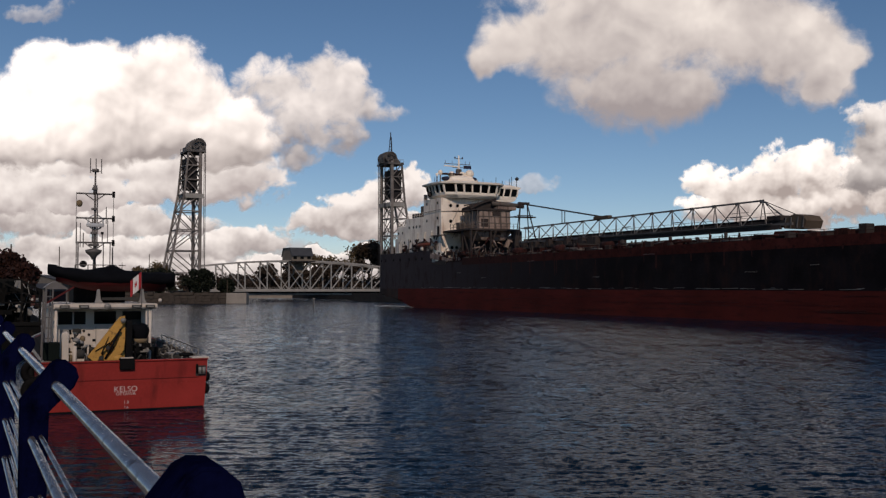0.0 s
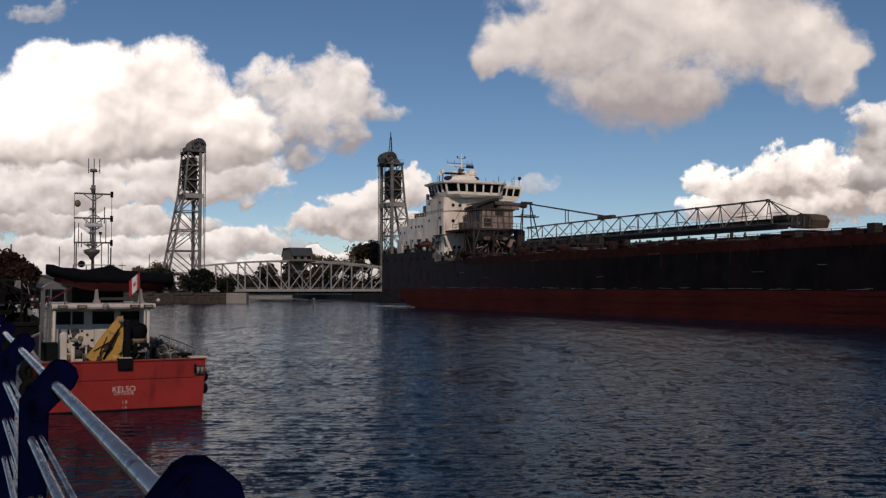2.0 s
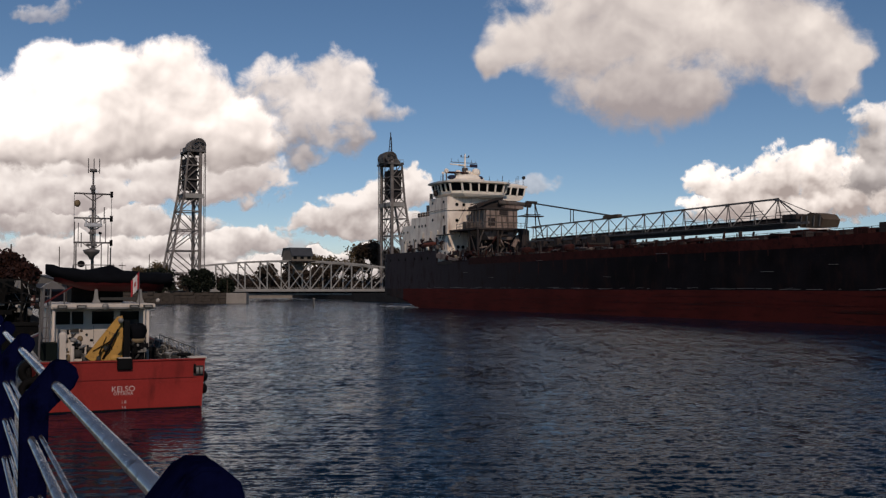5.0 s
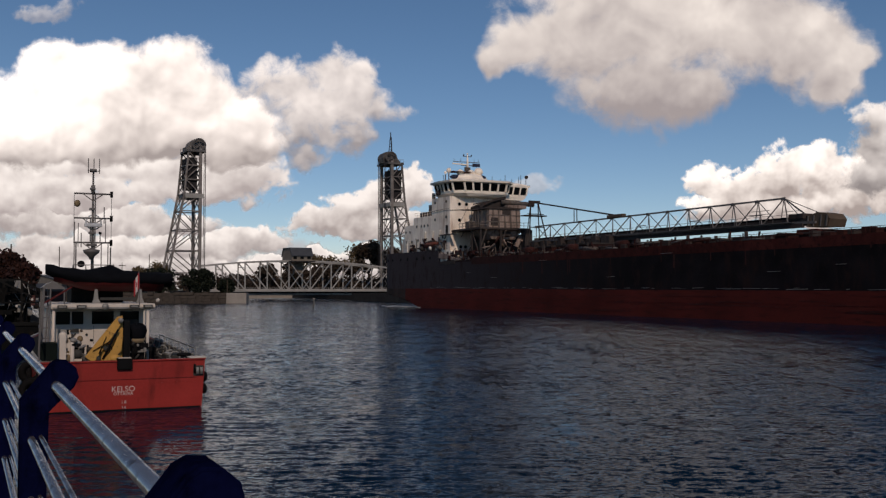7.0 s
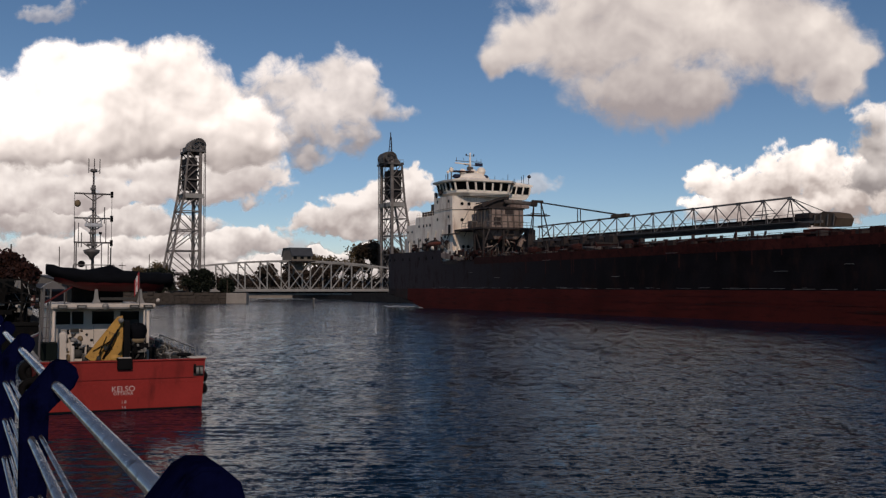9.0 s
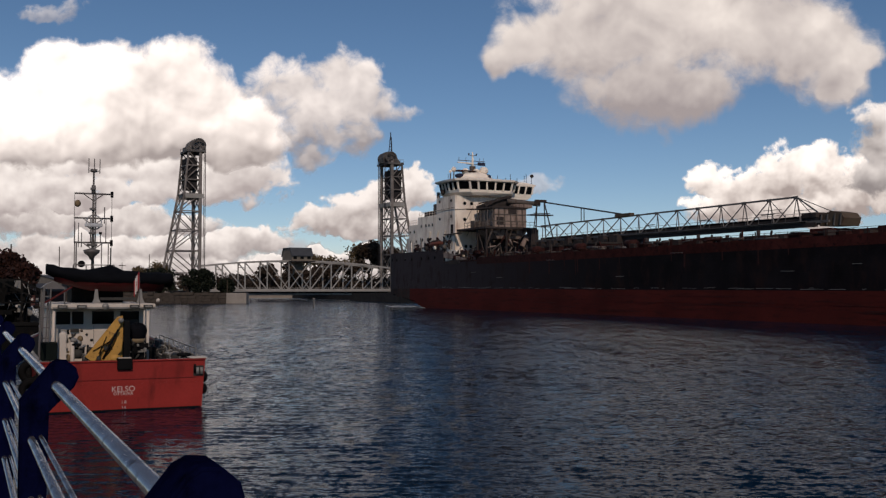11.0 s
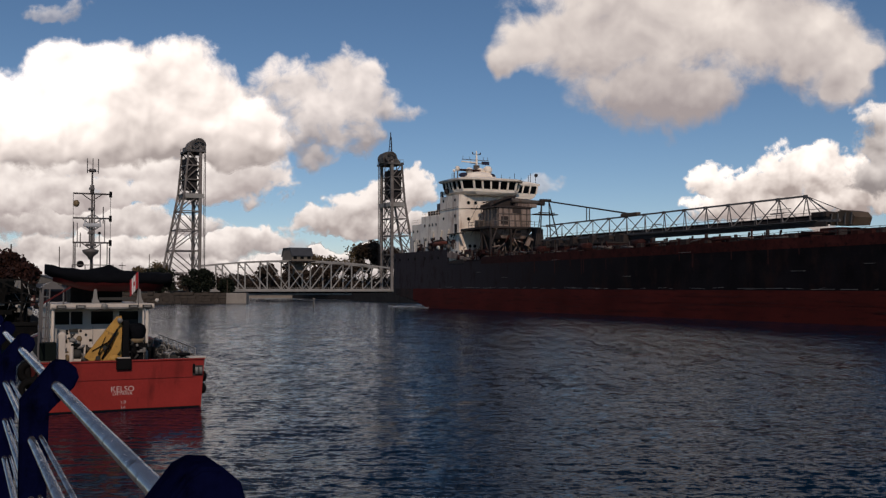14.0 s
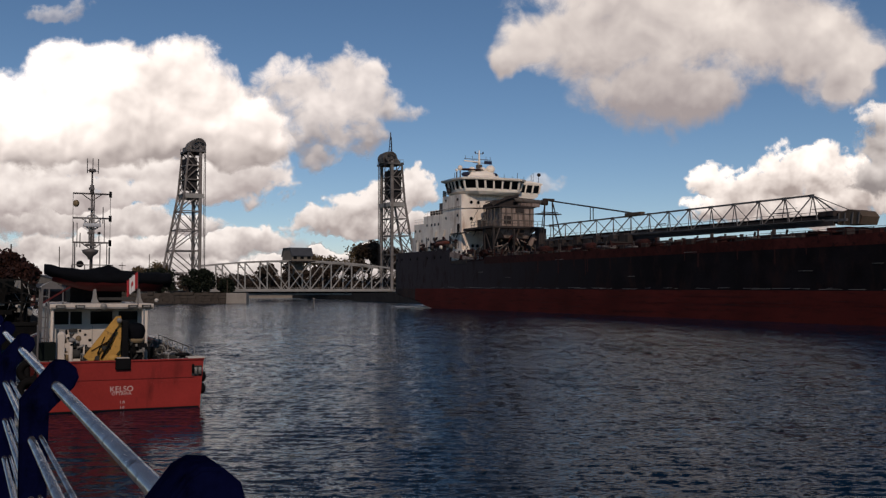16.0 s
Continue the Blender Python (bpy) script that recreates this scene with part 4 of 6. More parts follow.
part("covered_lamp", ball(B(), (8.6, -7.9, 27.5), (0.9, 1.1, 0.5), 12), FLAG_DARK, ship, "dark covered gear", True)
part("covered_lamp", ball(B(), (9.6, -2.0, 27.5), (0.7, 0.9, 0.5), 12), FLAG_DARK, ship, "", True)
for y, h in ((4.6, 28.5), (8.0, 28.3), (8.5, 28.7), (9.8, 28.1), (6.2, 27.7)):
    member(ship, "whip", (8.0, y, 26.4), (8.0, y, h), 0.08, SHIP_DARK)
part("searchlight", ball(B(), (8.2, 9.8, 28.3), (0.4, 0.4, 0.4), 10), SHIP_DARK, ship, "", True)
part("ship_flag", span(B(), 8.75, 8.82, -3.8, -2.0, 29.8, 30.5), FLAG_DARK, ship, "small dark flag")
part("horn_lamp", ball(B(), (7.0, -11.0, 24.1), (0.5, 0.5, 0.6), 10), SHIP_DARK, ship, "", True)

for z, w in ((30.0, 1.4), (31.9, 0.9)):
    member(ship, "mast_yard", (8.8, -5.0 - w, z), (8.8, -5.0 + w, z), 0.12, SHIP_GREY)
    for y in (-5.0 - w, -5.0 + w):
        part("mast_lamp", tube(B(), (8.8, y, z), (8.8, y, z + 0.4), 0.14, 8), SHIP_DARK, ship, "", True)
for y in (-5.9, -4.2):
    member(ship, "mast_strut", (8.4, y, 27.6), (8.8, -5.0, 30.6), 0.12, SHIP_CREAM)
part("mast_box", span(B(), 8.5, 9.2, -5.6, -4.5, 28.8, 29.6, 0.05), SHIP_GREY, ship)
for y, h in ((-11.0, 27.6), (0.6, 27.9), (2.6, 27.5)):
    member(ship, "roof_aerial", (9.4, y, 26.4), (9.4, y, h), 0.07, SHIP_DARK)

# unloading gear before the house: elevator casing on its catwalk, tapered hopper, pipes and pumps below
part("elevator_casing", span(B(), 15.4, 22.0, -7.2, 0.0, 16.2, 19.9, 0.12), CASING, ship, "weathered grey elevator casing")
part("casing_roof", prism(B(), [(-8.2, 19.9), (0.2, 19.9), (0.0, 20.15), (-3.5, 20.35), (-7.8, 20.2)], 0, 15.2, 22.3), SHIP_DARK, ship, "dark casing roof")
for k in range(6):
    y = -7.7 + k * 1.35
    member(ship, "stiffener", (22.06, y, 16.3), (22.06, y, 19.8), 0.14, SHIP_GREY)
for z in (17.4, 18.7):
    member(ship, "stiffener", (22.07, -8.0, z), (22.07, 0.0, z), 0.12, SHIP_GREY)
# solid dark panel, coloured like the shade inside an opening
part("casing_panel", span(B(), 22.0, 22.14, -4.2, -2.4, 18.9, 19.8, 0.03), SHIP_DARK, ship, "dark panel standing for a shaded inspection opening")
part("casing_panel", span(B(), 22.0, 22.1, -6.8, -5.2, 16.6, 18.2, 0.03), SHIP_DARK, ship)
for x in (16.4, 17.8, 19.2, 20.6):
    member(ship, "stiffener", (x, -8.06, 16.3), (x, -8.06, 19.8), 0.14, SHIP_GREY)
part("platform_cabin", span(B(), 16.4, 18.0, -9.6, -8.2, 16.1, 17.6, 0.1), SHIP_GREY, ship, "small grey machinery cabin on the catwalk")
part("cabin_door", span(B(), 18.0, 18.06, -9.3, -8.6, 16.2, 17.4), SHIP_DARK, ship)
part("catwalk", span(B(), 12.0, 24.0, -10.4, 1.2, 15.75, 16.1), SHIP_DARK, ship, "dark steel catwalk")
for h in (0.5, 1.05):
    member(ship, "catwalk_rail", (15.1, -10.3, 16.1 + h), (24.0, -10.3, 16.1 + h), 0.07, SHIP_GREY)
    member(ship, "catwalk_rail", (24.0, -10.3, 16.1 + h), (24.0, 1.2, 16.1 + h), 0.07, SHIP_GREY)
for i in range(7):
    member(ship, "rail_post", (15.2 + i * 1.46, -10.3, 16.1), (15.2 + i * 1.46, -10.3, 17.2), 0.07, SHIP_GREY)
for i in range(9):
    member(ship, "rail_post", (24.0, -10.2 + i * 1.4, 16.1), (24.0, -10.2 + i * 1.4, 17.2), 0.07, SHIP_GREY)
part("hopper", loft(B(), [[(16.0, -8.6, 15.75), (23.0, -8.6, 15.75), (23.0, 0.0, 15.75), (16.0, 0.0, 15.75)],
                          [(17.5, -6.6, 13.9), (22.0, -6.6, 13.9), (22.0, -1.4, 13.9), (17.5, -1.4, 13.9)]]), CASING, ship, "tapered grey hopper")
part("hopper_plate", span(B(), 22.7, 22.9, -5.0, -2.8, 14.6, 15.4), SHIP_DARK, ship)
part("pillar", span(B(), 23.2, 24.6, -0.6, 1.2, 9.8, 15.75, 0.1), SHIP_DARK, ship, "dark boom pillar")
# dark block stands for the shaded void under the catwalk
part("machinery_block", span(B(), 12.6, 19.0, -6.2, 3.5, 9.6, 15.0, 0.2), SHIP_DARK, ship)
for x, y in ((20.0, -10.0), (23.6, -10.0), (23.6, -5.5)):
    member(ship, "support_leg", (x, y, 9.6), (x, y, 15.75), 0.32, SHIP_DARK)
member(ship, "support_brace", (20.0, -10.0, 15.6), (23.6, -10.0, 9.8), 0.22, SHIP_DARK)
# curved hood and hoist over the casing
for k in range(6):
    t0, t1 = k / 6, (k + 1) / 6
    member(ship, "hood_rib", (19.8, -8.2 + 6 * t0, 20.4 + 2.0 * math.sin(t0 * 1.5)), (19.8, -8.2 + 6 * t1, 20.4 + 2.0 * math.sin(t1 * 1.5)), 0.4, SHIP_DARK, 0.45)
# machinery cover; its dark bulk also stands for shade under the wheelhouse
part("hoist_house", prism(B(), [(-7.0, 20.3), (1.8, 20.3), (1.8, 21.2), (0.6, 21.9), (-2.6, 22.2), (-5.2, 21.5), (-7.0, 20.8)], 0, 14.0, 19.4), SHIP_DARK, ship, "dark curved hoist house and overhang shade over the casing")
part("hoist_drum", tube(B(), (20.4, -3.4, 21.5), (21.0, 2.2, 21.2), 0.45, 14), SHIP_GREY, ship, "worn grey hoist drum", True)
part("hoist_motor", tube(B(), (21.0, 2.2, 21.2), (21.2, 3.6, 21.1), 0.5, 12), SHIP_DARK, ship, "", True)
part("hoist_seat", span(B(), 19.6, 21.4, -2.6, 1.8, 20.2, 20.9, 0.15), CASING, ship)
member(ship, "jib", (16.2, -7.6, 21.2), (18.0, -1.0, 22.6), 0.24, SHIP_DARK)
member(ship, "cable", (15.2, -9.8, 14.6), (15.4, -6.2, 21.0), 0.09, SHIP_DARK)
member(ship, "cable", (15.2, -10.4, 17.0), (15.4, -8.4, 20.6), 0.07, SHIP_GREY)
part("white_duct", prism(B(), [(-2.2, 12.6), (-0.8, 14.9), (-0.4, 14.5), (-1.4, 12.3)], 0, 23.0, 23.5), CASING, ship)
rs = random.Random(14)
for i in range(12):
    y = -9.6 + i * 0.95
    z0 = rs.uniform(9.9, 11.5)
    pipe(ship, "riser_pipe", (22.6 + rs.uniform(-.6, .8), y, z0), (22.6 + rs.uniform(-.6, .8), y + rs.uniform(-.4, .4), z0 + rs.uniform(1.2, 3.0)), rs.uniform(0.08, 0.16), (SHIP_DARK, SHIP_GREY, RUST)[i % 3])
for i in range(10):
    x, y, z = 21.4 + rs.uniform(-.8, 1.6), -9.4 + i * 1.1, rs.uniform(10.2, 11.6)
    part("pump_unit", tube(B(), (x, y, z), (x + rs.uniform(.6, 1.2), y + 0.2, z), rs.uniform(.22, .4), 10), (SHIP_DARK, SHIP_GREY, RUST, SHIP_DARK)[i % 4], ship, "", True)

rs = random.Random(58)
for i in range(16):
    y = -9.4 + i * 0.7
    z = rs.uniform(10.2, 13.4)
    pipe(ship, "riser_pipe", (23.2 + rs.uniform(-.4, 1.0), y, z), (23.2 + rs.uniform(-.4, 1.0), y + rs.uniform(-1.6, 1.6), z + rs.uniform(0.3, 1.8)), rs.uniform(0.09, 0.2), (CASING, SHIP_GREY, BOOM_TAN, CASING, RUST)[i % 5])
for y in (-8.8, -4.4, -0.4):
    member(ship, "knee_brace", (23.8, y, 15.6), (20.6, y + 0.4, 12.2), 0.22, CASING)
for z in (10.6, 11.5):
    member(ship, "deck_house_rail", (13.0, -10.7, z), (26.0, -10.7, z), 0.09, RUST)
for i in range(9):
    member(ship, "rail_post", (13.2 + i * 1.5, -10.7, 9.8), (13.2 + i * 1.5, -10.7, 11.5), 0.1, RUST)
part("stern_coaming", prism(B(), [(7.7, 10.5), (12.0, 10.0), (17.6, 9.8), (17.6, 10.2), (14.6, 10.4), (11.6, 11.2), (7.7, 11.5)], 1, -11.24, -11.05), CASING, ship, "weathered coaming plate below the deckhouse")
# dark plate on the flush hull, standing for the shade in a recess
part("coaming_recess", span(B(), 8.4, 15.0, -11.3, -11.2, 9.2, 9.75), SHIP_DARK, ship)
for x, l in ((3.0, 2.2), (-2.0, 1.6), (-7.5, 2.6), (8.2, 3.4), (10.6, 2.0)):
    part("rust_run", beam(B(), (x, -10.83, 14.2), (x + 0.1, -10.83, 14.2 - l), 0.02, 0.22), CASING, ship)

# a-frame and stay of the boom
BY = -0.55
for y in (-2.6, 2.6):
    member(ship, "a_frame_leg", (28.2, BY + y * 0.3, 21.0), (30.2, BY + y, 10.0), 0.2, SHIP_DARK)
    member(ship, "a_frame_leg", (28.2, BY + y * 0.3, 21.0), (27.4, BY + y * 0.7, 10.4), 0.16, SHIP_DARK)
    member(ship, "stay", (28.2, BY + y * 0.12, 20.9), (56.0, BY + y * 0.12, 16.5), 0.19, SHIP_DARK)
    member(ship, "stay_hanger", (42.4, BY + y * 0.12, 18.7), (42.4, BY + y * 0.12, 16.3), 0.12, SHIP_DARK)
part("stay_shoe", span(B(), 52.6, 57.0, BY - 0.45, BY + 0.45, 16.25, 16.85, 0.12), BOOM_TAN, ship, "weathered shoe where the stay meets the boom")
member(ship, "a_frame_head", (28.2, BY - 1.2, 21.0), (28.2, BY + 1.2, 21.0), 0.5, SHIP_DARK)
for z in (13.0, 16.0, 18.6):
    member(ship, "a_frame_tie", (28.2 + (21 - z) * 0.18, BY - 1.8, z), (28.2 + (21 - z) * 0.18, BY + 1.8, z), 0.16, SHIP_DARK)
part("a_frame_landing", span(B(), 27.0, 29.0, BY - 2.4, BY + 2.4, 18.2, 18.4), SHIP_DARK, ship)

# the boom itself: one top chord over two bottom chords, belt pan, walkway, discharge hood
BX0, BX1, BW = 29.0, 100.5, 1.7


def boom_top(x):
    return 16.15 + (x - 29) * 0.0064


def boom_bot(x):
    return 13.2 - (x - 30) * 0.005


PANELS = [29.0 + i * 4.95 for i in range(14)]
APEX = PANELS[-1]
member(ship, "boom_top_chord", (BX0, BY, boom_top(BX0)), (56.0, BY, boom_top(56)), 0.24, BOOM_PAINT)
member(ship, "boom_top_chord", (56.0, BY, boom_top(56)), (APEX, BY, boom_top(APEX)), 0.24, BOOM_PAINT)
for y in (BY - BW, BY + BW):
    near = 0.15 if y < 0 else 0.10
    member(ship, "boom_tip_chord", (APEX, BY, boom_top(APEX)), (98.6, y, 14.1), near, BOOM_PAINT)
    member(ship, "boom_tip_brace", (APEX, BY, boom_top(APEX)), (APEX + 2.4, y, boom_bot(97)), near, BOOM_PAINT)
    member(ship, "boom_bottom_chord", (BX0, y, boom_bot(BX0)), (BX1, y, boom_bot(BX1)), 0.34, BOOM_PAINT)
    for x0, x1 in zip(PANELS, PANELS[1:]):
        xm = (x0 + x1) / 2
        member(ship, "boom_diagonal", (x0, BY, boom_top(x0)), (xm, y, boom_bot(xm)), near, BOOM_PAINT)
        member(ship, "boom_diagonal", (xm, y, boom_bot(xm)), (x1, BY, boom_top(x1)), near, BOOM_PAINT)
        member(ship, "boom_sub_brace", (xm, y, boom_bot(xm)), (xm + 1.24, (y + BY) / 2, (boom_bot(xm) + boom_top(xm)) / 2), 0.07, BOOM_PAINT)
for x in PANELS:
    member(ship, "boom_cross_tie", (x, BY - BW, boom_bot(x)), (x, BY + BW, boom_bot(x)), 0.18, BOOM_PAINT)
    part("gusset", span(B(), x - 0.4, x + 0.4, BY - 0.2, BY - 0.12, boom_top(x) - 0.3, boom_top(x) + 0.14), BOOM_PAINT, ship)
for x0, x1, z in ((86.8, 92.0, 14.5), (88.0, 91.5, 15.0), (94.0, 97.0, 14.6)):
    member(ship, "boom_service_rail", (x0, BY - 0.9, z), (x1, BY - 0.9, z), 0.07, BOOM_PAINT)
part("belt_pan", span(B(), BX0, 99.0, -1.5, 1.5, 12.75, 13.5), SHIP_DARK, ship, "dark conveyor belt pan")
part("belt", span(B(), BX0, 99.4, -1.1, 1.1, 13.51, 13.85), RUBBER, ship, "black conveyor belt")
part("boom_girder", span(B(), 56.0, 98.5, -BW - 0.85, -BW - 0.45, 12.2, 12.8), SHIP_DARK, ship)
part("boom_walkway", span(B(), 31.0, 97.0, -BW - 1.15, -BW - 0.25, 12.95, 13.05), BOOM_PAINT, ship)
member(ship, "walkway_rail", (31.0, -BW - 1.1, 14.05), (97.0, -BW - 1.1, 14.05), 0.05, BOOM_PAINT)
for i in range(27):
    x = 31 + i * 2.5
    member(ship, "walkway_post", (x, -BW - 1.1, 13.0), (x, -BW - 1.1, 14.05), 0.05, BOOM_PAINT)
hood = prism(B(), [(98.4, 12.3), (102.0, 12.2), (102.4, 13.2), (101.8, 13.9), (100.2, 14.2), (98.6, 13.7)], 1, -1.7, 1.4)
part("discharge_hood", hood, BOOM_TAN, ship, "tan weathered discharge hood at the boom tip")
for x in (98.6, 99.6, 100.8, 101.8):
    member(ship, "hood_rib", (x, -1.75, 12.3), (x + 0.2, -1.75, 13.8), 0.14, BOOM_PAINT)
part("tip_cabin", span(B(), 95.2, 97.8, -1.7, 1.7, 13.5, 14.2, 0.1), SHIP_DARK, ship)
part("boom_rest", span(B(), 97.5, 101.0, -2.6, 2.6, 10.2, 11.95, 0.1), DECK_RED, ship, "rusty boom cradle")
for x in (62.0, 75.0, 88.0):
    member(ship, "work_platform", (x, -1.65, 14.4), (x + 2.2, -1.65, 14.4), 0.3, BOOM_PAINT, 0.12)

# weather deck: hatches, coamings, rails, fittings
part("weather_deck", hull_strip(lambda s: (deck_edge(s) - 0.3, deck_edge(s) + 0.02), [s for s in STATIONS if 7 <= s < 200], 2), RUST, ship, "rust-red weather deck")
for i in range(22):
    x = 34 + i * 6.2
    z = deck_edge(x)
    up = 1.7 if x < 58 else 1.0
    cover = part("hatch_coaming", span(B(), x, x + 4.6, -7.2, 7.2, z, z + up), RUST, ship)
    part("hatch_cover", span(B(), x - 0.1, x + 4.7, -7.4, 7.4, z + up + 0.01, z + up + 0.26, 0.05), SHIP_DARK, cover)
rs = random.Random(9)
for i in range(70):
    x = 18 + i * 2.0
    z = deck_edge(x) + 0.6
    member(ship, "deck_rail_post", (x, -HB + 0.2, z - 0.3), (x, -HB + 0.2, z + 0.55), 0.07, RUST)
for z in (0.75, 1.15):
    member(ship, "deck_rail", (18, -HB + 0.2, deck_edge(18) + z), (158, -HB + 0.2, deck_edge(158) + z), 0.05, RUST)
for i in range(30):
    x = 107 + i * 1.9 + rs.uniform(-.5, .5)
    z = deck_edge(x) + 0.4
    h = rs.uniform(0.5, 1.25)
    part("deck_fitting", span(B(), x, x + rs.uniform(0.6, 1.5), -HB + 0.9, -HB + 2.2, z - 0.4, z + h, 0.08), RUST if i % 3 else SHIP_DARK, ship)
for i in range(30):
    x = 27 + i * 2.4 + rs.uniform(-.8, .8)
    z = deck_edge(x)
    if i % 3 == 0:
        pipe(ship, "deck_pipe", (x, -8.8, z + rs.uniform(0.5, 1.3)), (x + rs.uniform(2.5, 6.0), -8.8, z + rs.uniform(0.5, 1.3)), rs.uniform(0.12, 0.28), SHIP_DARK if i % 2 else SHIP_GREY)
    elif i % 3 == 1:
        member(ship, "deck_stanchion", (x, -8.6, z), (x + rs.uniform(-.4, .4), -8.6, z + rs.uniform(0.9, 2.2)), rs.uniform(0.12, 0.3), SHIP_DARK)
    else:
        part("deck_pipework", span(B(), x, x + rs.uniform(0.5, 1.6), -9.4, -8.4, z, z + rs.uniform(0.5, 1.2), 0.15), SHIP_DARK if i % 2 else RUST, ship)
part("pipe_casing", span(B(), 55.5, 69.0, -6.4, -5.4, 10.0, 11.2, 0.15), SHIP_DARK, ship, "long dark pipe casing")
for x in (38, 52, 66):
    part("mooring_winch", tube(B(), (x, -8.6, 11.0), (x + 2.4, -8.6, 11.0), 0.7, 14), RUST, ship, "", True)
part("red_pipe_rack", span(B(), 76.0, 86.0, -9.8, -8.6, 10.2, 11.2, 0.2), RUST, ship)
rs = random.Random(31)
for i in range(18):
    x = 30.5 + i * 1.5
    part("gallery_block", span(B(), x, x + rs.uniform(0.9, 1.5), -3.6, 3.0, 10.0, 12.6 + rs.uniform(-0.3, 0.7), 0.08), SHIP_DARK, ship)
for x in (60, 66, 72, 78, 84, 90):
    member(ship, "boom_support", (x, -2.4, 10.0), (x + 0.6, -2.4, 12.1), 0.22, SHIP_DARK)
    part("deck_house_vent", tube(B(), (x + 2, -6.2, 10.0), (x + 2, -6.2, 11.6 + 0.2 * (x % 4)), 0.25, 10), SHIP_DARK, ship, "", True)

rs = random.Random(83)
for i in range(46):
    x = 25 + i * 1.7 + rs.uniform(-.5, .5)
    z = deck_edge(x) + 0.4
    if i % 3 == 0:
        pipe(ship, "deck_pipe", (x, -10.4, z + rs.uniform(.1, .7)), (x + rs.uniform(1.5, 4.5), -10.4, z + rs.uniform(.1, .7)), rs.uniform(.07, .16), (RUST, SHIP_GREY, BOOM_PAINT)[i // 3 % 3])
    elif i % 3 == 1:
        member(ship, "deck_frame", (x, -10.2, z - 0.4), (x + rs.uniform(-.9, .9), -10.2, z + rs.uniform(.5, 1.5)), rs.uniform(.08, .18), (RUST, SHIP_DARK)[i % 2])
    else:
        part("deck_locker", span(B(), x, x + rs.uniform(.5, 1.4), -10.6, -9.9, z - 0.4, z + rs.uniform(.2, .8), 0.06), (RUST, DECK_RED, SHIP_DARK)[i % 3], ship)

# stern deck: lifeboats, davits, winches, steps
part("stern_rail_block", span(B(), -13.0, 9.6, -9.8, -9.5, 12.1, 12.25), SHIP_DARK, ship)
part("lifeboat", ball(B(), (3.4, -10.5, 13.5), (4.2, 0.9, 0.75), 16), ORANGE, ship, "orange lifeboat in its davits", True)
part("rescue_boat", ball(B(), (13.4, -10.2, 11.4), (2.2, 0.7, 0.5), 14), RUST, ship, "", True)
for x in (0.2, 4.0, 7.2):
    member(ship, "davit", (x, -10.9, 12.0), (x, -10.9, 14.9), 0.22, SHIP_DARK)
    member(ship, "davit_arm", (x, -10.9, 14.9), (x + 0.9, -11.1, 16.2), 0.22, SHIP_CREAM)
part("deck_steps", prism(B(), [(10.2, 9.7), (14.8, 9.7), (14.8, 10.9), (12.4, 11.9), (10.4, 12.0)], 1, -10.9, -10.2), SHIP_CREAM, ship, "cream coaming beside the deckhouse")
# no hollow here: a dark slab gives the recess its shade
part("dark_recess", span(B(), 10.2, 14.6, -11.26, -11.18, 9.0, 9.9), SHIP_DARK, ship)
for x in (16.0, 17.4, 19.0, 20.6):
    member(ship, "deck_stanchion", (x, -10.6, 9.8), (x + 0.5, -10.6, 11.6), 0.15, RUST if x > 17 else SHIP_CREAM)
part("winch_drum", tube(B(), (19.4, -9.8, 10.9), (22.0, -9.8, 10.9), 0.8, 12), RUST, ship, "", True)
for x, z in ((-12.2, 12.6), (-10.2, 12.7), (-8.0, 12.8), (-5.5, 12.7)):
    part("stern_fitting", ball(B(), (x, -9.2, z), (0.8, 0.6, 0.6), 8), SHIP_DARK, ship, "", True)
member(ship, "crane_post", (-3.4, -10.2, 12.0), (-3.4, -10.2, 15.4), 0.3, SHIP_DARK)
part("crane_head", ball(B(), (-3.4, -10.2, 15.6), (0.9, 0.5, 0.5), 10), SHIP_DARK, ship, "", True)

rs = random.Random(44)
part("boat_cover", ball(B(), (3.4, -10.5, 13.9), (3.0, 0.8, 0.5), 14), SHIP_DARK, ship, "", True)
for i in range(22):
    x = -8.5 + i * 1.15 + rs.uniform(-.3, .3)
    z = 12.1 if x < 10 else 9.8
    k = i % 4
    col = (SHIP_CREAM, SHIP_DARK, RUST, RUST, SHIP_GREY)[i % 5]
    if k == 0:
        member(ship, "davit", (x, -11.0, z), (x, -11.0, z + rs.uniform(1.4, 2.8)), 0.16, col)
        member(ship, "davit_arm", (x, -11.0, z + 2.2), (x + rs.uniform(-1.2, 1.2), -11.0, z + rs.uniform(2.6, 3.4)), 0.14, col)
    elif k == 1:
        part("locker", span(B(), x, x + rs.uniform(0.6, 1.3), -11.0, -10.4, z, z + rs.uniform(0.6, 1.3), 0.08), col, ship)
    elif k == 2:
        part("winch", tube(B(), (x, -10.9, z + 0.6), (x + 1.0, -10.9, z + 0.6), rs.uniform(0.35, 0.6), 12), col, ship, "", True)
    else:
        part("ventilator", tube(B(), (x, -10.8, z + 1.2), (x, -10.8, z + 1.5), 0.35, 10, 0.15), col, ship, "", True)
        member(ship, "ventilator_neck", (x, -10.8, z), (x, -10.8, z + 1.2), 0.26, col)
rs = random.Random(92)
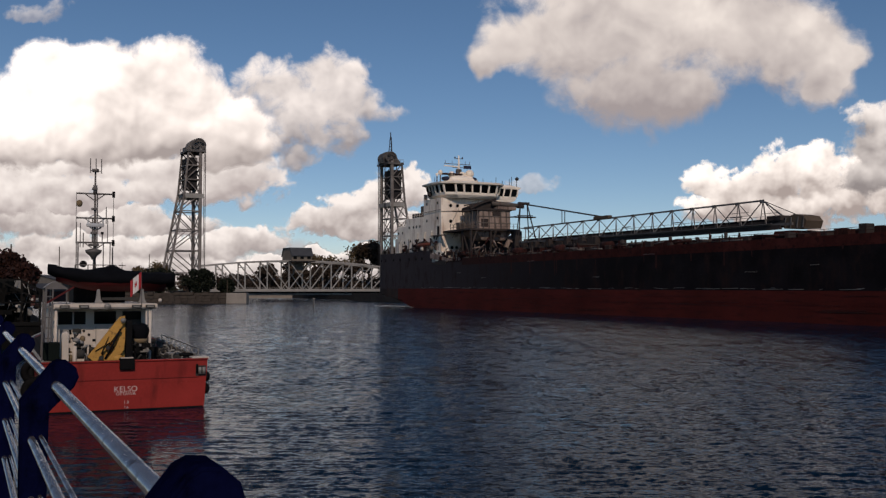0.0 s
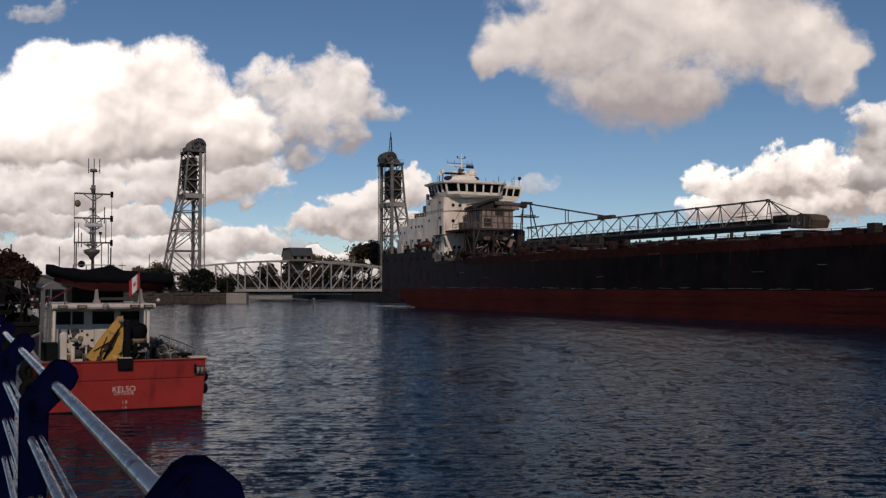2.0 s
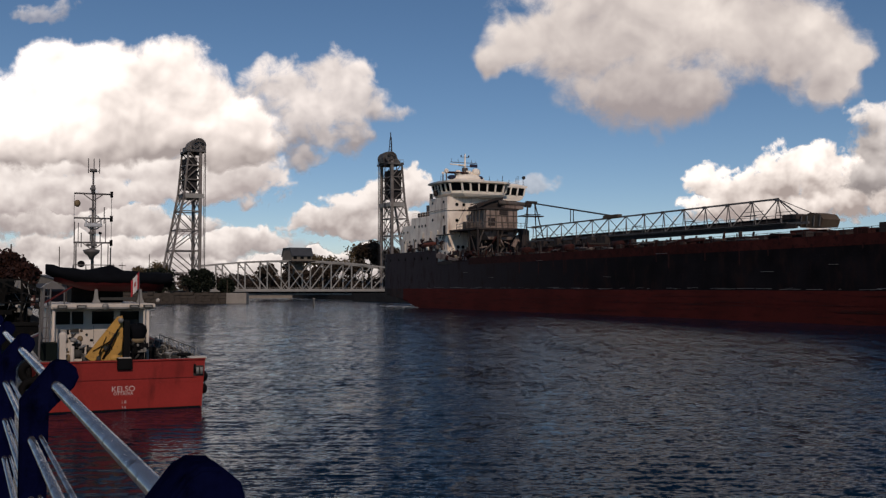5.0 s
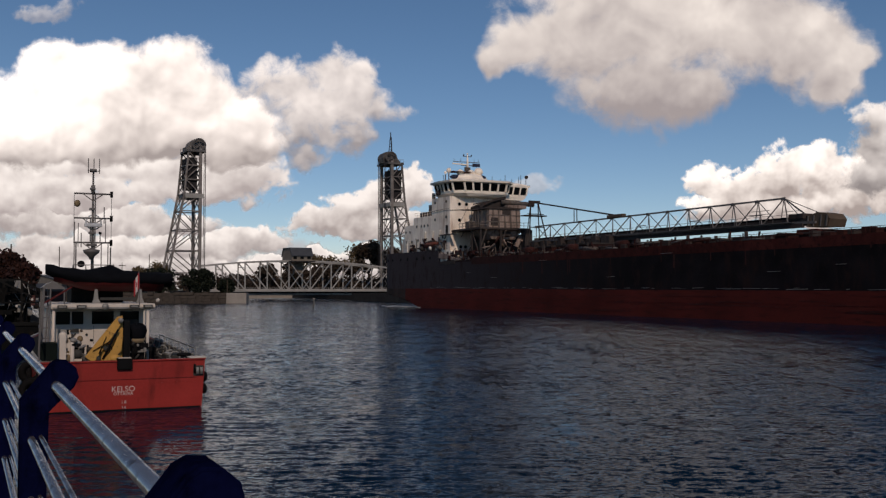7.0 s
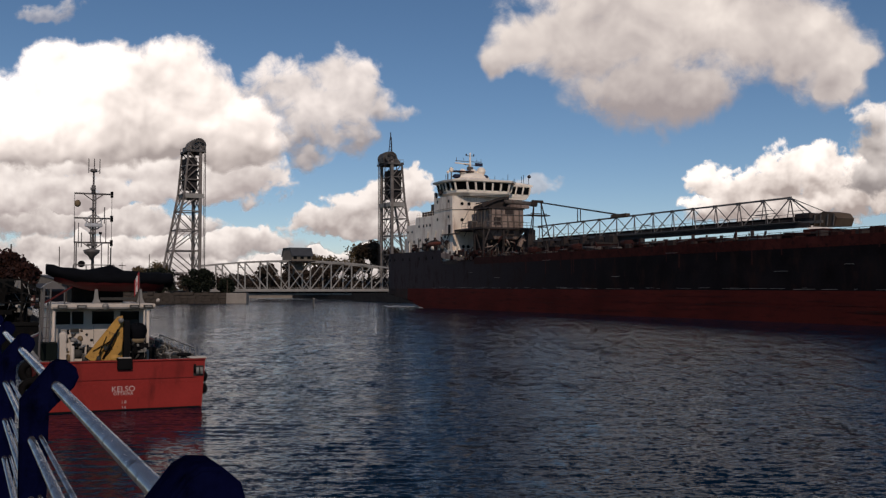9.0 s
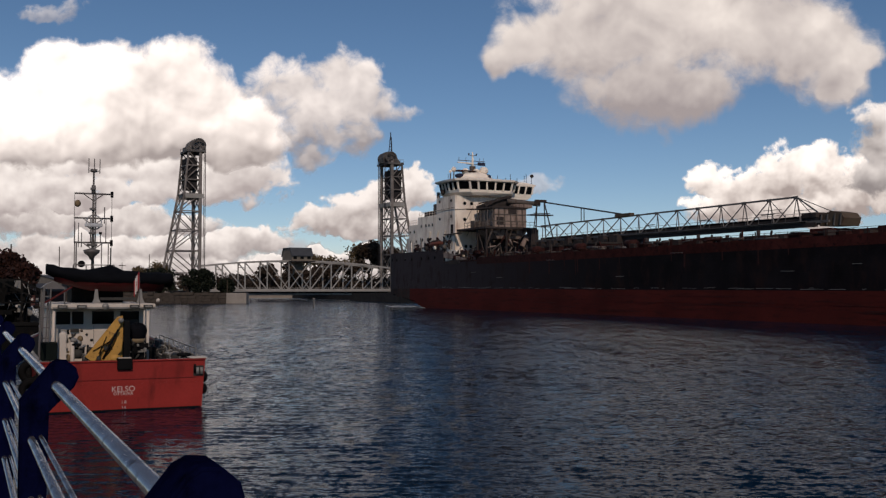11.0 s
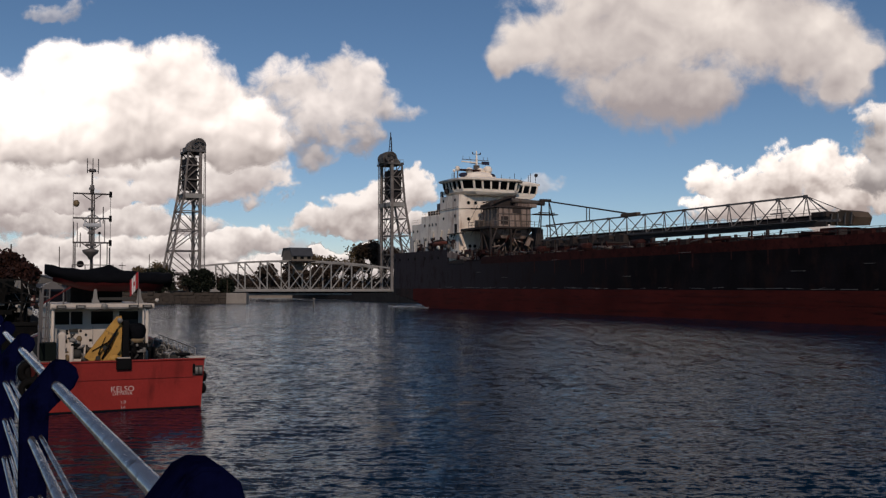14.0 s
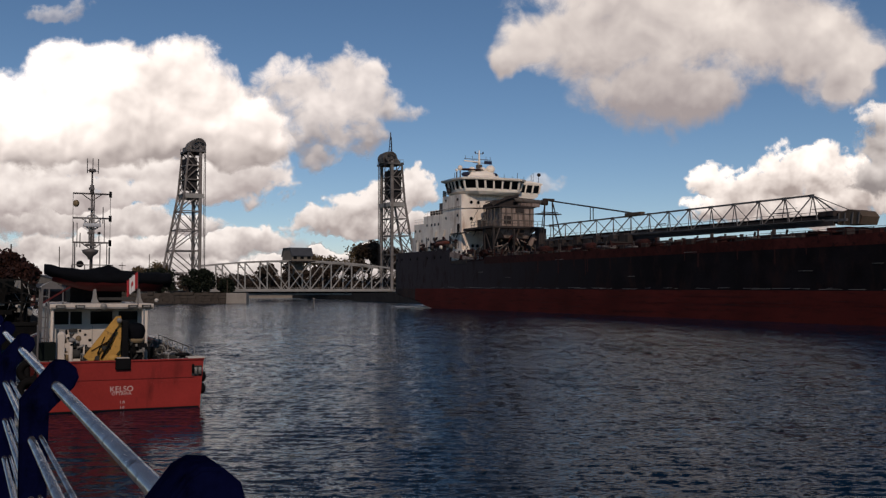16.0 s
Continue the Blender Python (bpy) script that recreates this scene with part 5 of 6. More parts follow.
for i in range(60):
    x = rs.uniform(-9.0, 24.0)
    z = (12.1 if x < 10 else 9.8) + rs.uniform(0, 1.6)
    col = (SHIP_DARK, RUST, SHIP_DARK, DECK_RED, SHIP_GREY, SHIP_DARK)[i % 6]
    if i % 3 == 0:
        part("deck_gear", tube(B(), (x, -10.95, z), (x + rs.uniform(.5, 1.8), -10.95, z + rs.uniform(-.2, .2)), rs.uniform(.12, .3), 8), col, ship, "", True)
    elif i % 3 == 1:
        member(ship, "deck_frame", (x, -11.0, z), (x + rs.uniform(-1.5, 1.5), -11.0, z + rs.uniform(0.2, 1.8)), rs.uniform(0.12, 0.28), col)
    else:
        part("deck_crate", span(B(), x, x + rs.uniform(.5, 1.6), -11.05, -10.85, z - 0.4, z + rs.uniform(.2, .7), 0.06), col, ship)

# wash behind the stern
bm = B()
rs = random.Random(12)
for i in range(520):
    a, r = rs.uniform(0, 2 * math.pi), abs(rs.gauss(0, 1))
    c = Vector((-11.0 + math.cos(a) * r * 5.0, -7.5 + math.sin(a) * r * 2.6, 0.03 + rs.uniform(0, .16)))
    ball(bm, c, (rs.uniform(.5, 1.8), rs.uniform(.12, .4), rs.uniform(.02, .07)), 6)
FOAM = mat("white_wash", (0.44, 0.45, 0.46), 0.9, 0, 0.2, 1.0, 0.3)
wash = thing("stern_wash", bm, FOAM, "white wash at the freighter's stern", "wash", pose(*SHIP_AT, 0, 0, SHIP_YAW), kind="stuff", smooth=True)

# ---------------------------------------------------------------- red harbour boat (x to starboard, y forward from the transom, z up from the water)
BOAT_AT, BOAT_YAW = Vector((-10.9, 35.3, 0)), 25.0
boat = empty("harbour_boat", pose(*BOAT_AT, 0, 0, BOAT_YAW), "red and white harbour patrol boat moored stern-on beside the quay", "boat")


def boat_half(y):
    return 2.76 if y < 9 else 2.76 * max(0.03, 1 - ((y - 9) / 8.3) ** 2)


def boat_top(y):
    return 1.69 + 0.0025 * y * y


BOAT_ST = [0, 1, 3, 5, 7, 9, 10.5, 12, 13.5, 15, 16.2, 17.0]


def boat_ring(y, inset, z0, z1, rows):
    out = []
    for i in range(rows):
        f = i / (rows - 1)
        z = z0 + (z1 - z0) * f
        flare = 0.94 + 0.06 * f if y < 9 else 0.94 - 0.25 * (y - 9) / 8 * (1 - f) + 0.06 * f
        out.append((boat_half(y) * flare - inset, z))
    return out


bm = B()
rings = []
for y in BOAT_ST:
    o = boat_ring(y, 0.0, -0.7, boat_top(y), 6)
    i = boat_ring(y, 0.09, 0.95, boat_top(y), 3)[::-1]
    rings.append([(-x, y, z) for x, z in o[::-1]] + [(x, y, z) for x, z in o] + [(max(0.01, x), y, z) for x, z in i] + [(-max(0.01, x), y, z) for x, z in i[::-1]])
part("hull", loft(bm, rings), BOAT_RED, boat, "glossy red hull")
part("boot_stripe", span(B(), -2.60, 2.60, -0.012, 0.03, -0.3, 0.04), RUBBER, boat)
deck = B()
for a, b in zip(BOAT_ST, BOAT_ST[1:]):
    ha, hb = boat_half(a) * 0.95 - 0.12, boat_half(b) * 0.95 - 0.12
    deck.faces.new([deck.verts.new(p) for p in ((-ha, a, 1.0), (ha, a, 1.0), (max(.02, hb), b, 1.0), (-max(.02, hb), b, 1.0))])
part("deck", deck, BOAT_DECK, boat, "dark working deck")
part("transom_plate", span(B(), -2.69, 2.69, -0.006, 0.06, 0.90, 1.67, 0.003), BOAT_RED, boat)
# stern plating: upper bulwark panel stands proud over the lower plate
part("bulwark_panel", span(B(), -2.72, 2.42, -0.012, 0.0, 1.06, 1.66, 0.004), BOAT_RED, boat)
# thin darker red strip draws the shade line along the plating's crease
part("knuckle", span(B(), -2.70, 2.45, -0.022, -0.004, 1.046, 1.06), RIB_RED, boat)
part("cap_rail", span(B(), -2.78, 2.78, -0.06, 0.12, 1.67, 1.72, 0.015), BOAT_RED, boat)
part("corner_plate", span(B(), 2.2, 2.80, -0.08, 0.5, 1.72, 1.77, 0.02), BOAT_WHITE, boat)
part("stern_roller", span(B(), -0.26, 0.24, -0.13, 0.22, 1.40, 1.78, 0.03), RUBBER, boat, "black stern roller box")
part("roller_lid", span(B(), -0.22, 0.2, -0.13, 0.18, 1.785, 1.81, 0.01), BOAT_WHITE, boat)
# the recess is not cut out; a dark plate stands for its shade
part("fairlead", span(B(), 2.34, 2.70, -0.03, -0.004, 1.10, 1.46, 0.02), BOAT_DECK, boat, "dark plate standing for the shaded mooring line recess")
for x in (2.48, 2.62):
    part("bollard", tube(B(), (x, -0.07, 1.16), (x, -0.07, 1.40), 0.055, 10), GEAR_GREY, boat, "", True)
part("bollard_arm", tube(B(), (2.38, -0.07, 1.22), (2.38, -0.07, 1.52), 0.04, 8), RUBBER, boat, "", True)
for y, z in ((0.2, 1.05), (0.25, 0.62)):
    part("fender_pad", ball(B(), (2.76, y, z), (0.13, 0.2, 0.2), 10), RUBBER, boat, "", True)
for y in (2.0, 5.0, 8.0):
    part("tyre_fender", torus(B(), (2.86, y, 1.0), 0.32, 0.11, 0, 16, 8), RUBBER, boat, "", True)
for y, z in ((0.6, 0.75), (0.9, 1.35), (3.0, 1.0)):
    part("tyre_fender", torus(B(), (-2.95, y, z), 0.30, 0.13, 1 if y < 2 else 0, 16, 8), RUBBER, boat, "", True)


def lettering(text, size, x, z, parent, material, name, y=-0.004):
    cu = bpy.data.curves.new(name, "FONT")
    cu.body, cu.size, cu.align_x, cu.extrude = text, size, "CENTER", 0.004
    tmp = new(name, cu)
    me = bpy.data.meshes.new_from_object(tmp.evaluated_get(bpy.context.evaluated_depsgraph_get()))
    bpy.data.objects.remove(tmp)
    me.materials.clear()
    me.materials.append(material)
    ob = new(name, me)
    ob.parent = parent
    ob.matrix_basis = pose(x, y, z, 90)
    return ob


tagged(lettering("KELSO", 0.27, -0.04, 0.64, boat, WHITE_PAINT, "boat_name"), "white painted boat name")
tagged(lettering("OTTAWA", 0.15, -0.04, 0.52, boat, WHITE_PAINT, "home_port"), "white painted home port")
lettering("1.8", 0.15, -0.02, 0.23, boat, WHITE_PAINT, "draft_mark")
lettering("1.6", 0.13, -0.02, 0.06, boat, FOAM, "draft_mark")

# wheelhouse with open after-deck canopy
part("wheelhouse_side", span(B(), -2.12, -2.04, 4.0, 9.5, 1.0, 3.4), BOAT_WHITE, boat)
part("wheelhouse_side", span(B(), 1.2, 1.28, 4.0, 9.5, 1.0, 3.4), BOAT_WHITE, boat)
bm = B()
for x0, x1, z0, z1 in ((-2.04, 1.2, 1.0, 2.84), (-2.04, 1.2, 3.32, 3.42), (-2.04, -1.96, 2.84, 3.32), (-0.98, -0.68, 2.84, 3.32), (0.12, 0.34, 2.84, 3.32), (1.05, 1.2, 2.84, 3.32)):
    span(bm, x0, x1, 4.0, 4.06, z0, z1)
part("after_wall", bm, BOAT_WHITE, boat, "white after wall of the wheelhouse")
for x0, x1 in ((-1.96, -0.98), (-0.68, 0.12), (0.34, 1.05)):
    w = part("window", span(B(), x0, x1, 4.03, 4.05, 2.84, 3.32), GLASS, boat, "dark wheelhouse window")
    part("window_frame", span(B(), x0 - 0.03, x1 + 0.03, 3.97, 4.0, 2.80, 2.84), BOAT_WHITE, w)
part("window_bar", span(B(), -1.45, -1.40, 3.98, 4.03, 2.84, 3.32), BOAT_WHITE, boat)
# dark sheet over the closed wall, in place of the unlit inside
part("doorway", span(B(), 0.36, 1.02, 3.95, 3.99, 1.05, 3.0), BOAT_DECK, boat, "dark sheet standing for the shade in a doorway")
part("front_wall", span(B(), -2.04, 1.2, 9.42, 9.5, 1.0, 3.4), BOAT_WHITE, boat)
part("roof", span(B(), -2.2, 1.5, 3.0, 9.8, 3.42, 3.62, 0.05), BOAT_WHITE, boat, "white wheelhouse roof with floodlights")
part("roof_edge", span(B(), -2.16, 1.46, 2.96, 2.99, 3.44, 3.50), GEAR_GREY, boat)
for x in (-1.82, -1.15, 0.72, 1.22):
    fl = part("floodlight", span(B(), x - 0.17, x + 0.17, 2.9, 3.0, 3.46, 3.58, 0.02), BOAT_DECK, boat, "recessed floodlight")
    part("lamp_glass", span(B(), x - 0.12, x + 0.12, 2.885, 2.9, 3.49, 3.55), GEAR_GREY, fl)
part("siren", tube(B(), (-0.32, 2.9, 3.52), (-0.32, 3.0, 3.52), 0.12, 14), GEAR_GREY, boat, "", True)
for x in (-2.1, 1.24):
    part("canopy_post", tube(B(), (x, 3.1, 1.0), (x, 3.1, 3.44), 0.055, 10), BOAT_WHITE, boat, "", True)
part("canopy_post", tube(B(), (1.10, 3.1, 1.0), (1.10, 3.1, 3.44), 0.03, 10), BOAT_WHITE, boat, "", True)
# details on the after wall
part("notice_plate", span(B(), -1.86, -1.55, 3.97, 4.0, 2.50, 2.66), GEAR_GREY, boat)
part("electric_box", span(B(), -1.45, -1.15, 3.92, 4.0, 2.55, 2.68), BOAT_DECK, boat)
for x, z in ((-0.86, 2.45), (-1.05, 2.6)):
    part("fitting", ball(B(), (x, 3.98, z), (0.05, 0.03, 0.05), 8), BOAT_DECK, boat, "", True)
part("door_line", span(B(), -0.62, -0.60, 3.985, 4.0, 1.1, 2.78), GEAR_GREY, boat)

# lattice frame and white life raft on the port quarter
for y in (3.0, 4.2):
    member(boat, "frame_post", (-2.52, y, 1.7), (-2.45, y, 4.25), 0.07, MAST_PAINT)
    member(boat, "frame_post", (-2.30, y, 1.7), (-2.22, y, 4.2), 0.05, MAST_PAINT)
for i in range(6):
    z = 2.0 + i * 0.38
    member(boat, "frame_rung", (-2.5, 3.0, z), (-2.24, 3.0, z), 0.04, MAST_PAINT)
member(boat, "frame_brace", (-2.45, 3.0, 3.65), (-1.5, 3.0, 4.25), 0.06, RIB_RED)
member(boat, "frame_brace", (-2.45, 3.0, 4.2), (-1.75, 3.0, 4.2), 0.06, MAST_PAINT)
member(boat, "frame_brace", (-1.75, 3.0, 3.62), (-1.75, 3.0, 4.22), 0.05, MAST_PAINT)
part("raft_cover", prism(B(), [(-2.5, 4.22), (-1.72, 4.22), (-1.95, 4.36), (-2.1, 4.45), (-2.3, 4.38)], 1, 3.2, 4.4), MAST_PAINT, boat, "grey-white raft cover")
for h in (2.5, 2.75):
    member(boat, "side_rail", (-2.75, 0.1, h), (-2.6, 3.0, h + 0.1), 0.04, MAST_PAINT)
member(boat, "side_rail_post", (-2.75, 0.1, 1.77), (-2.75, 0.1, 2.9), 0.04, MAST_PAINT)

# knuckle crane, folded: yellow column and jib plates
crane = part("crane_jib", prism(B(), [(-1.10, 1.55), (-0.92, 1.95), (-0.10, 3.18), (0.06, 3.22), (0.08, 2.95), (0.06, 1.60), (-0.30, 1.45), (-0.8, 1.45)], 1, 1.15, 1.32), CRANE_YELLOW, boat, "yellow folded deck crane with worn paint")
part("crane_arm", prism(B(), [(-1.20, 1.80), (-0.92, 1.58), (0.02, 2.96), (-0.12, 3.20)], 1, 1.02, 1.16), CRANE_YELLOW, boat)
part("crane_knuckle", prism(B(), [(-0.62, 1.62), (-0.40, 1.5), (0.0, 2.0), (0.05, 2.45), (-0.12, 2.5), (-0.3, 2.05)], 1, 0.94, 1.04), CRANE_YELLOW, boat)
part("crane_pin", tube(B(), (-0.02, 0.92, 3.06), (-0.02, 1.36, 3.06), 0.09, 12), GEAR_GREY, boat, "", True)
part("crane_foot", ball(B(), (-0.2, 1.0, 1.72), (0.2, 0.14, 0.16), 10), CRANE_YELLOW, boat, "", True)
for k in range(9):
    a0, a1 = math.pi * k / 9, math.pi * (k + 1) / 9
    part("hydraulic_hose", tube(B(), (-0.5 - 0.22 * math.cos(a0), 0.96, 1.85 + 0.4 * math.sin(a0)), (-0.5 - 0.22 * math.cos(a1), 0.96, 1.85 + 0.4 * math.sin(a1)), 0.016, 8), RUBBER, boat, "", True)
part("crane_ram", tube(B(), (-0.62, 0.99, 1.7), (-0.1, 0.99, 2.75), 0.035, 10), RUBBER, boat, "", True)
# dark discs stand for the shade in lightening holes
for x, z, r in ((-0.52, 2.1, 0.08), (-0.2, 2.55, 0.06), (-0.75, 1.75, 0.08), (-0.12, 1.9, 0.08)):
    part("lightening_hole", tube(B(), (x, 1.0, z), (x, 1.14, z), r, 12), BOAT_DECK, boat)
for a, b in (((-0.95, 2.0), (-0.35, 2.35)), ((-0.35, 2.35), (-0.42, 1.75)), ((-0.42, 1.75), (-0.05, 2.1)), ((-0.75, 1.9), (-0.5, 2.5))):
    part("hydraulic_hose", tube(B(), (a[0], 0.98, a[1]), (b[0], 0.98, b[1]), 0.013, 8), RUBBER, boat, "", True)
part("crane_base", tube(B(), (-0.35, 1.5, 1.0), (-0.35, 1.5, 1.6), 0.4, 16), CRANE_YELLOW, boat, "", True)
# black column put in for the dark void beside the crane
part("crane_valve", span(B(), 0.1, 0.32, 1.1, 1.5, 1.6, 3.05, 0.04), RUBBER, boat)
# covered winch under the canopy, tan band round it
cover = B()
prof = [(0.30, 2.33), (0.35, 2.45), (0.36, 2.6), (0.31, 2.76), (0.20, 2.87), (0.05, 2.9)]
loft(cover, [[(0.66 + r * (1 + 0.1 * math.sin(3 * a + 5 * z)) * math.cos(a), 1.9 + r * 0.8 * math.sin(a), z + 0.05 * math.sin(2 * a + 1)) for a in [2 * math.pi * k / 14 for k in range(14)]] for r, z in prof])
part("winch_cover", cover, CANVAS, boat, "black canvas winch cover", True)
part("cover_band", tube(B(), (0.66, 1.9, 2.22), (0.66, 1.9, 2.37), 0.31, 14), TAN_STRAP, boat, "tan strap", True)
part("winch_stand", span(B(), 0.42, 0.92, 1.65, 2.15, 1.0, 2.22, 0.05), RUBBER, boat)
part("winch_arm", span(B(), 0.92, 1.06, 1.7, 1.9, 2.0, 2.2, 0.03), RUBBER, boat)
# deck boxes and machinery on the port side
part("gear_bin", span(B(), -2.66, -2.12, 0.9, 1.5, 1.70, 2.33, 0.04), GREEN_BIN, boat, "dark green gear bin")
part("hose_reel", tube(B(), (-1.55, 1.2, 1.9), (-1.3, 1.2, 1.9), 0.17, 14), BOAT_DECK, boat, "", True)
part("winch_column", span(B(), -2.05, -1.82, 1.0, 1.4, 1.0, 2.62, 0.05), BOAT_WHITE, boat)
part("winch_column_head", ball(B(), (-1.93, 1.15, 2.5), (0.16, 0.16, 0.2), 10), BOAT_WHITE, boat, "", True)
part("vent_pipe", tube(B(), (-1.62, 1.1, 1.0), (-1.62, 1.1, 2.35), 0.07, 12), BOAT_WHITE, boat, "", True)
part("vent_head", ball(B(), (-1.58, 1.1, 2.38), (0.13, 0.12, 0.09), 10), GEAR_GREY, boat, "", True)
for i, (x, z, s) in enumerate(((-1.42, 2.25, 0.13), (-1.3, 2.0, 0.1), (-1.75, 1.75, 0.12), (-1.15, 1.75, 0.12), (-1.05, 2.05, 0.08), (-1.35, 2.42, 0.1))):
    part("pump", ball(B(), (x, 1.3, z), (s, s, s * 1.2), 8), (GEAR_GREY, BOAT_DECK, TAN_STRAP)[i % 3], boat, "", True)
rs = random.Random(63)
for i in range(44):
    port = i % 3 < 2
    x, z = (rs.uniform(-1.95, -0.95), rs.uniform(1.8, 2.6)) if port else (rs.uniform(0.3, 1.05), rs.uniform(1.75, 2.35))
    y = rs.uniform(1.0, 1.6)
    col = (RUBBER, GEAR_GREY, RUBBER, BOAT_DECK, BOAT_WHITE, RUBBER, TAN_STRAP)[i % 7] if port else (RUBBER, BOAT_DECK, GEAR_GREY, RUBBER)[i % 4]
    if i % 2:
        part("hose", tube(B(), (x, y, z), (x + rs.uniform(-.25, .25), y, z + rs.uniform(-.35, .35)), rs.uniform(0.015, 0.04), 8), col, boat, "", True)
    else:
        part("valve", span(B(), x, x + rs.uniform(.05, .16), y, y + 0.12, z, z + rs.uniform(.05, .2), 0.015), col, boat)
for x in (-1.25, -1.12, -0.98):
    part("hose", tube(B(), (x, 1.5, 1.0), (x + 0.05, 1.5, 2.2), 0.035, 8), RUBBER, boat, "", True)
for sx in (-1, 1):
    lin, col_a, col_b = B(), [], []
    for a, b in zip(BOAT_ST[:-1], BOAT_ST[1:-1]):
        ra, rb = boat_ring(a, 0.115, 0.97, boat_top(a) - 0.03, 3), boat_ring(b, 0.115, 0.97, boat_top(b) - 0.03, 3)
        col_a = col_b or [lin.verts.new((sx * x, a + 0.02, z)) for x, z in ra]
        col_b = [lin.verts.new((sx * max(.01, x), b, z)) for x, z in rb]
        for k in range(2):
            lin.faces.new((col_a[k], col_b[k], col_b[k + 1], col_a[k + 1]))
        member(boat, "bulwark_cap", (sx * (boat_half(a) - 0.05), a + 0.1, boat_top(a) + 0.02), (sx * (boat_half(b) - 0.05), b + 0.1, boat_top(b) + 0.02), 0.12, GEAR_GREY, 0.05)
    part("bulwark_lining", lin, BOAT_DECK, boat, "dark inner side of the bulwark")
# starboard bulwark gear
for i in range(9):
    y = 0.6 + i * 1.15
    member(boat, "bulwark_stay", (boat_half(y) * 0.95 - 0.1, y, 1.0), (boat_half(y) - 0.12, y, boat_top(y)), 0.07, GEAR_GREY)
    part("roller_fitting", ball(B(), (boat_half(y) - 0.08, y, boat_top(y) + 0.06), (0.07, 0.12, 0.06), 8), GEAR_GREY, boat, "", True)
part("rope_coil", torus(B(), (2.2, 1.0, 1.80), 0.22, 0.05, 2, 18, 8), RUBBER, boat, "", True)
part("hatch", span(B(), 1.7, 2.3, 1.8, 2.7, 1.0, 1.74, 0.05), BOAT_DECK, boat)
part("grey_locker", span(B(), 1.75, 2.25, 1.85, 2.65, 1.74, 1.80, 0.03), GEAR_GREY, boat)
for i in range(8):
    y = 0.9 + i * 1.1
    member(boat, "guard_stanchion", (boat_half(y) - 0.14, y, boat_top(y)), (boat_half(y) - 0.16, y, boat_top(y) + 0.32), 0.03, GEAR_GREY)
member(boat, "guard_rail", (boat_half(0.9) - 0.16, 0.9, boat_top(0.9) + 0.32), (boat_half(8.6) - 0.16, 8.6, boat_top(8.6) + 0.32), 0.035, GEAR_GREY)
rs = random.Random(77)
for i in range(14):
    y, x = 0.5 + i * 0.42, rs.uniform(1.45, 2.35)
    col = (RUBBER, BOAT_DECK, RUBBER, GEAR_GREY)[i % 4]
    if i % 2:
        part("rope_bight", torus(B(), (x, y, 1.55 + rs.uniform(0, .25)), rs.uniform(.12, .2), 0.035, 1, 14, 6), col, boat, "", True)
    else:
        part("deck_fitting", span(B(), x, x + rs.uniform(.15, .35), y, y + 0.25, 1.0, 1.5 + rs.uniform(0, .4), 0.03), col, boat)
# floodlight ball, mast, yards, aerials
part("dome_lamp", ball(B(), (1.62, 3.2, 3.74), (0.075, 0.075, 0.075), 12), BOAT_WHITE, boat, "", True)
MX, MY = -0.27, 8.0
part("mast", tube(B(), (MX, MY, 3.6), (MX, MY, 9.1), 0.075, 12, 0.035), MAST_PAINT, boat, "slim grey mast", True)
for z in (8.14, 7.12, 6.10):
    y0 = part("yard", tube(B(), (MX - 0.75, MY, z), (MX + 0.78, MY, z), 0.035, 8), MAST_PAINT, boat, "", True)
    for sx in (-0.42, 0.42):
        pipe(boat, "yard_stay", (MX + sx, MY, z), (MX, MY, z - 0.3), 0.02, MAST_PAINT, 6)
    part("yard_lamp", tube(B(), (MX + 0.74, MY, z - 0.13), (MX + 0.74, MY, z + 0.12), 0.06, 10), RUBBER, y0, "", True)
part("signal_ball", ball(B(), (MX - 0.62, MY, 7.72), (0.13, 0.13, 0.15), 12), TAN_STRAP, boat, "", True)
part("signal_halyard", tube(B(), (MX - 0.74, MY, 6.1), (MX - 0.74, MY, 8.1), 0.012, 6), GEAR_GREY, boat)
part("signal_halyard", tube(B(), (MX + 0.74, MY, 5.2), (MX + 0.74, MY, 8.1), 0.012, 6), GEAR_GREY, boat)
part("mast_head", tube(B(), (MX, MY, 9.05), (MX, MY, 9.18), 0.14, 10), MAST_PAINT, boat, "", True)
for dx in (-0.2, 0.02, 0.24):
    part("whip_aerial", tube(B(), (MX + dx, MY, 9.0), (MX + dx, MY, 9.62), 0.02, 6), MAST_PAINT, boat)
member(boat, "aerial_arm", (MX - 0.2, MY, 9.1), (MX + 0.24, MY, 9.1), 0.03, MAST_PAINT)
part("mast_joint", tube(B(), (MX, MY, 8.14), (MX, MY, 8.5), 0.085, 10), MAST_PAINT, boat, "", True)
part("radar", span(B(), MX - 0.34, MX + 0.36, MY - 0.2, MY, 6.75, 6.9, 0.05), FOAM, boat, "pale radar scanner")
part("radar_arch", torus(B(), (MX + 0.03, MY, 6.95), 0.3, 0.03, 1, 20, 6), FOAM, boat, "", True)
part("radome", loft(B(), [[(MX - 0.06 + r * math.cos(a), MY - 0.2 + r * math.sin(a), z) for a in [2 * math.pi * k / 14 for k in range(14)]] for r, z in ((0.07, 5.38), (0.13, 5.52), (0.30, 5.66), (0.34, 5.78), (0.1, 5.84))]), MAST_PAINT, boat, "grey funnel-shaped searchlight housing", True)
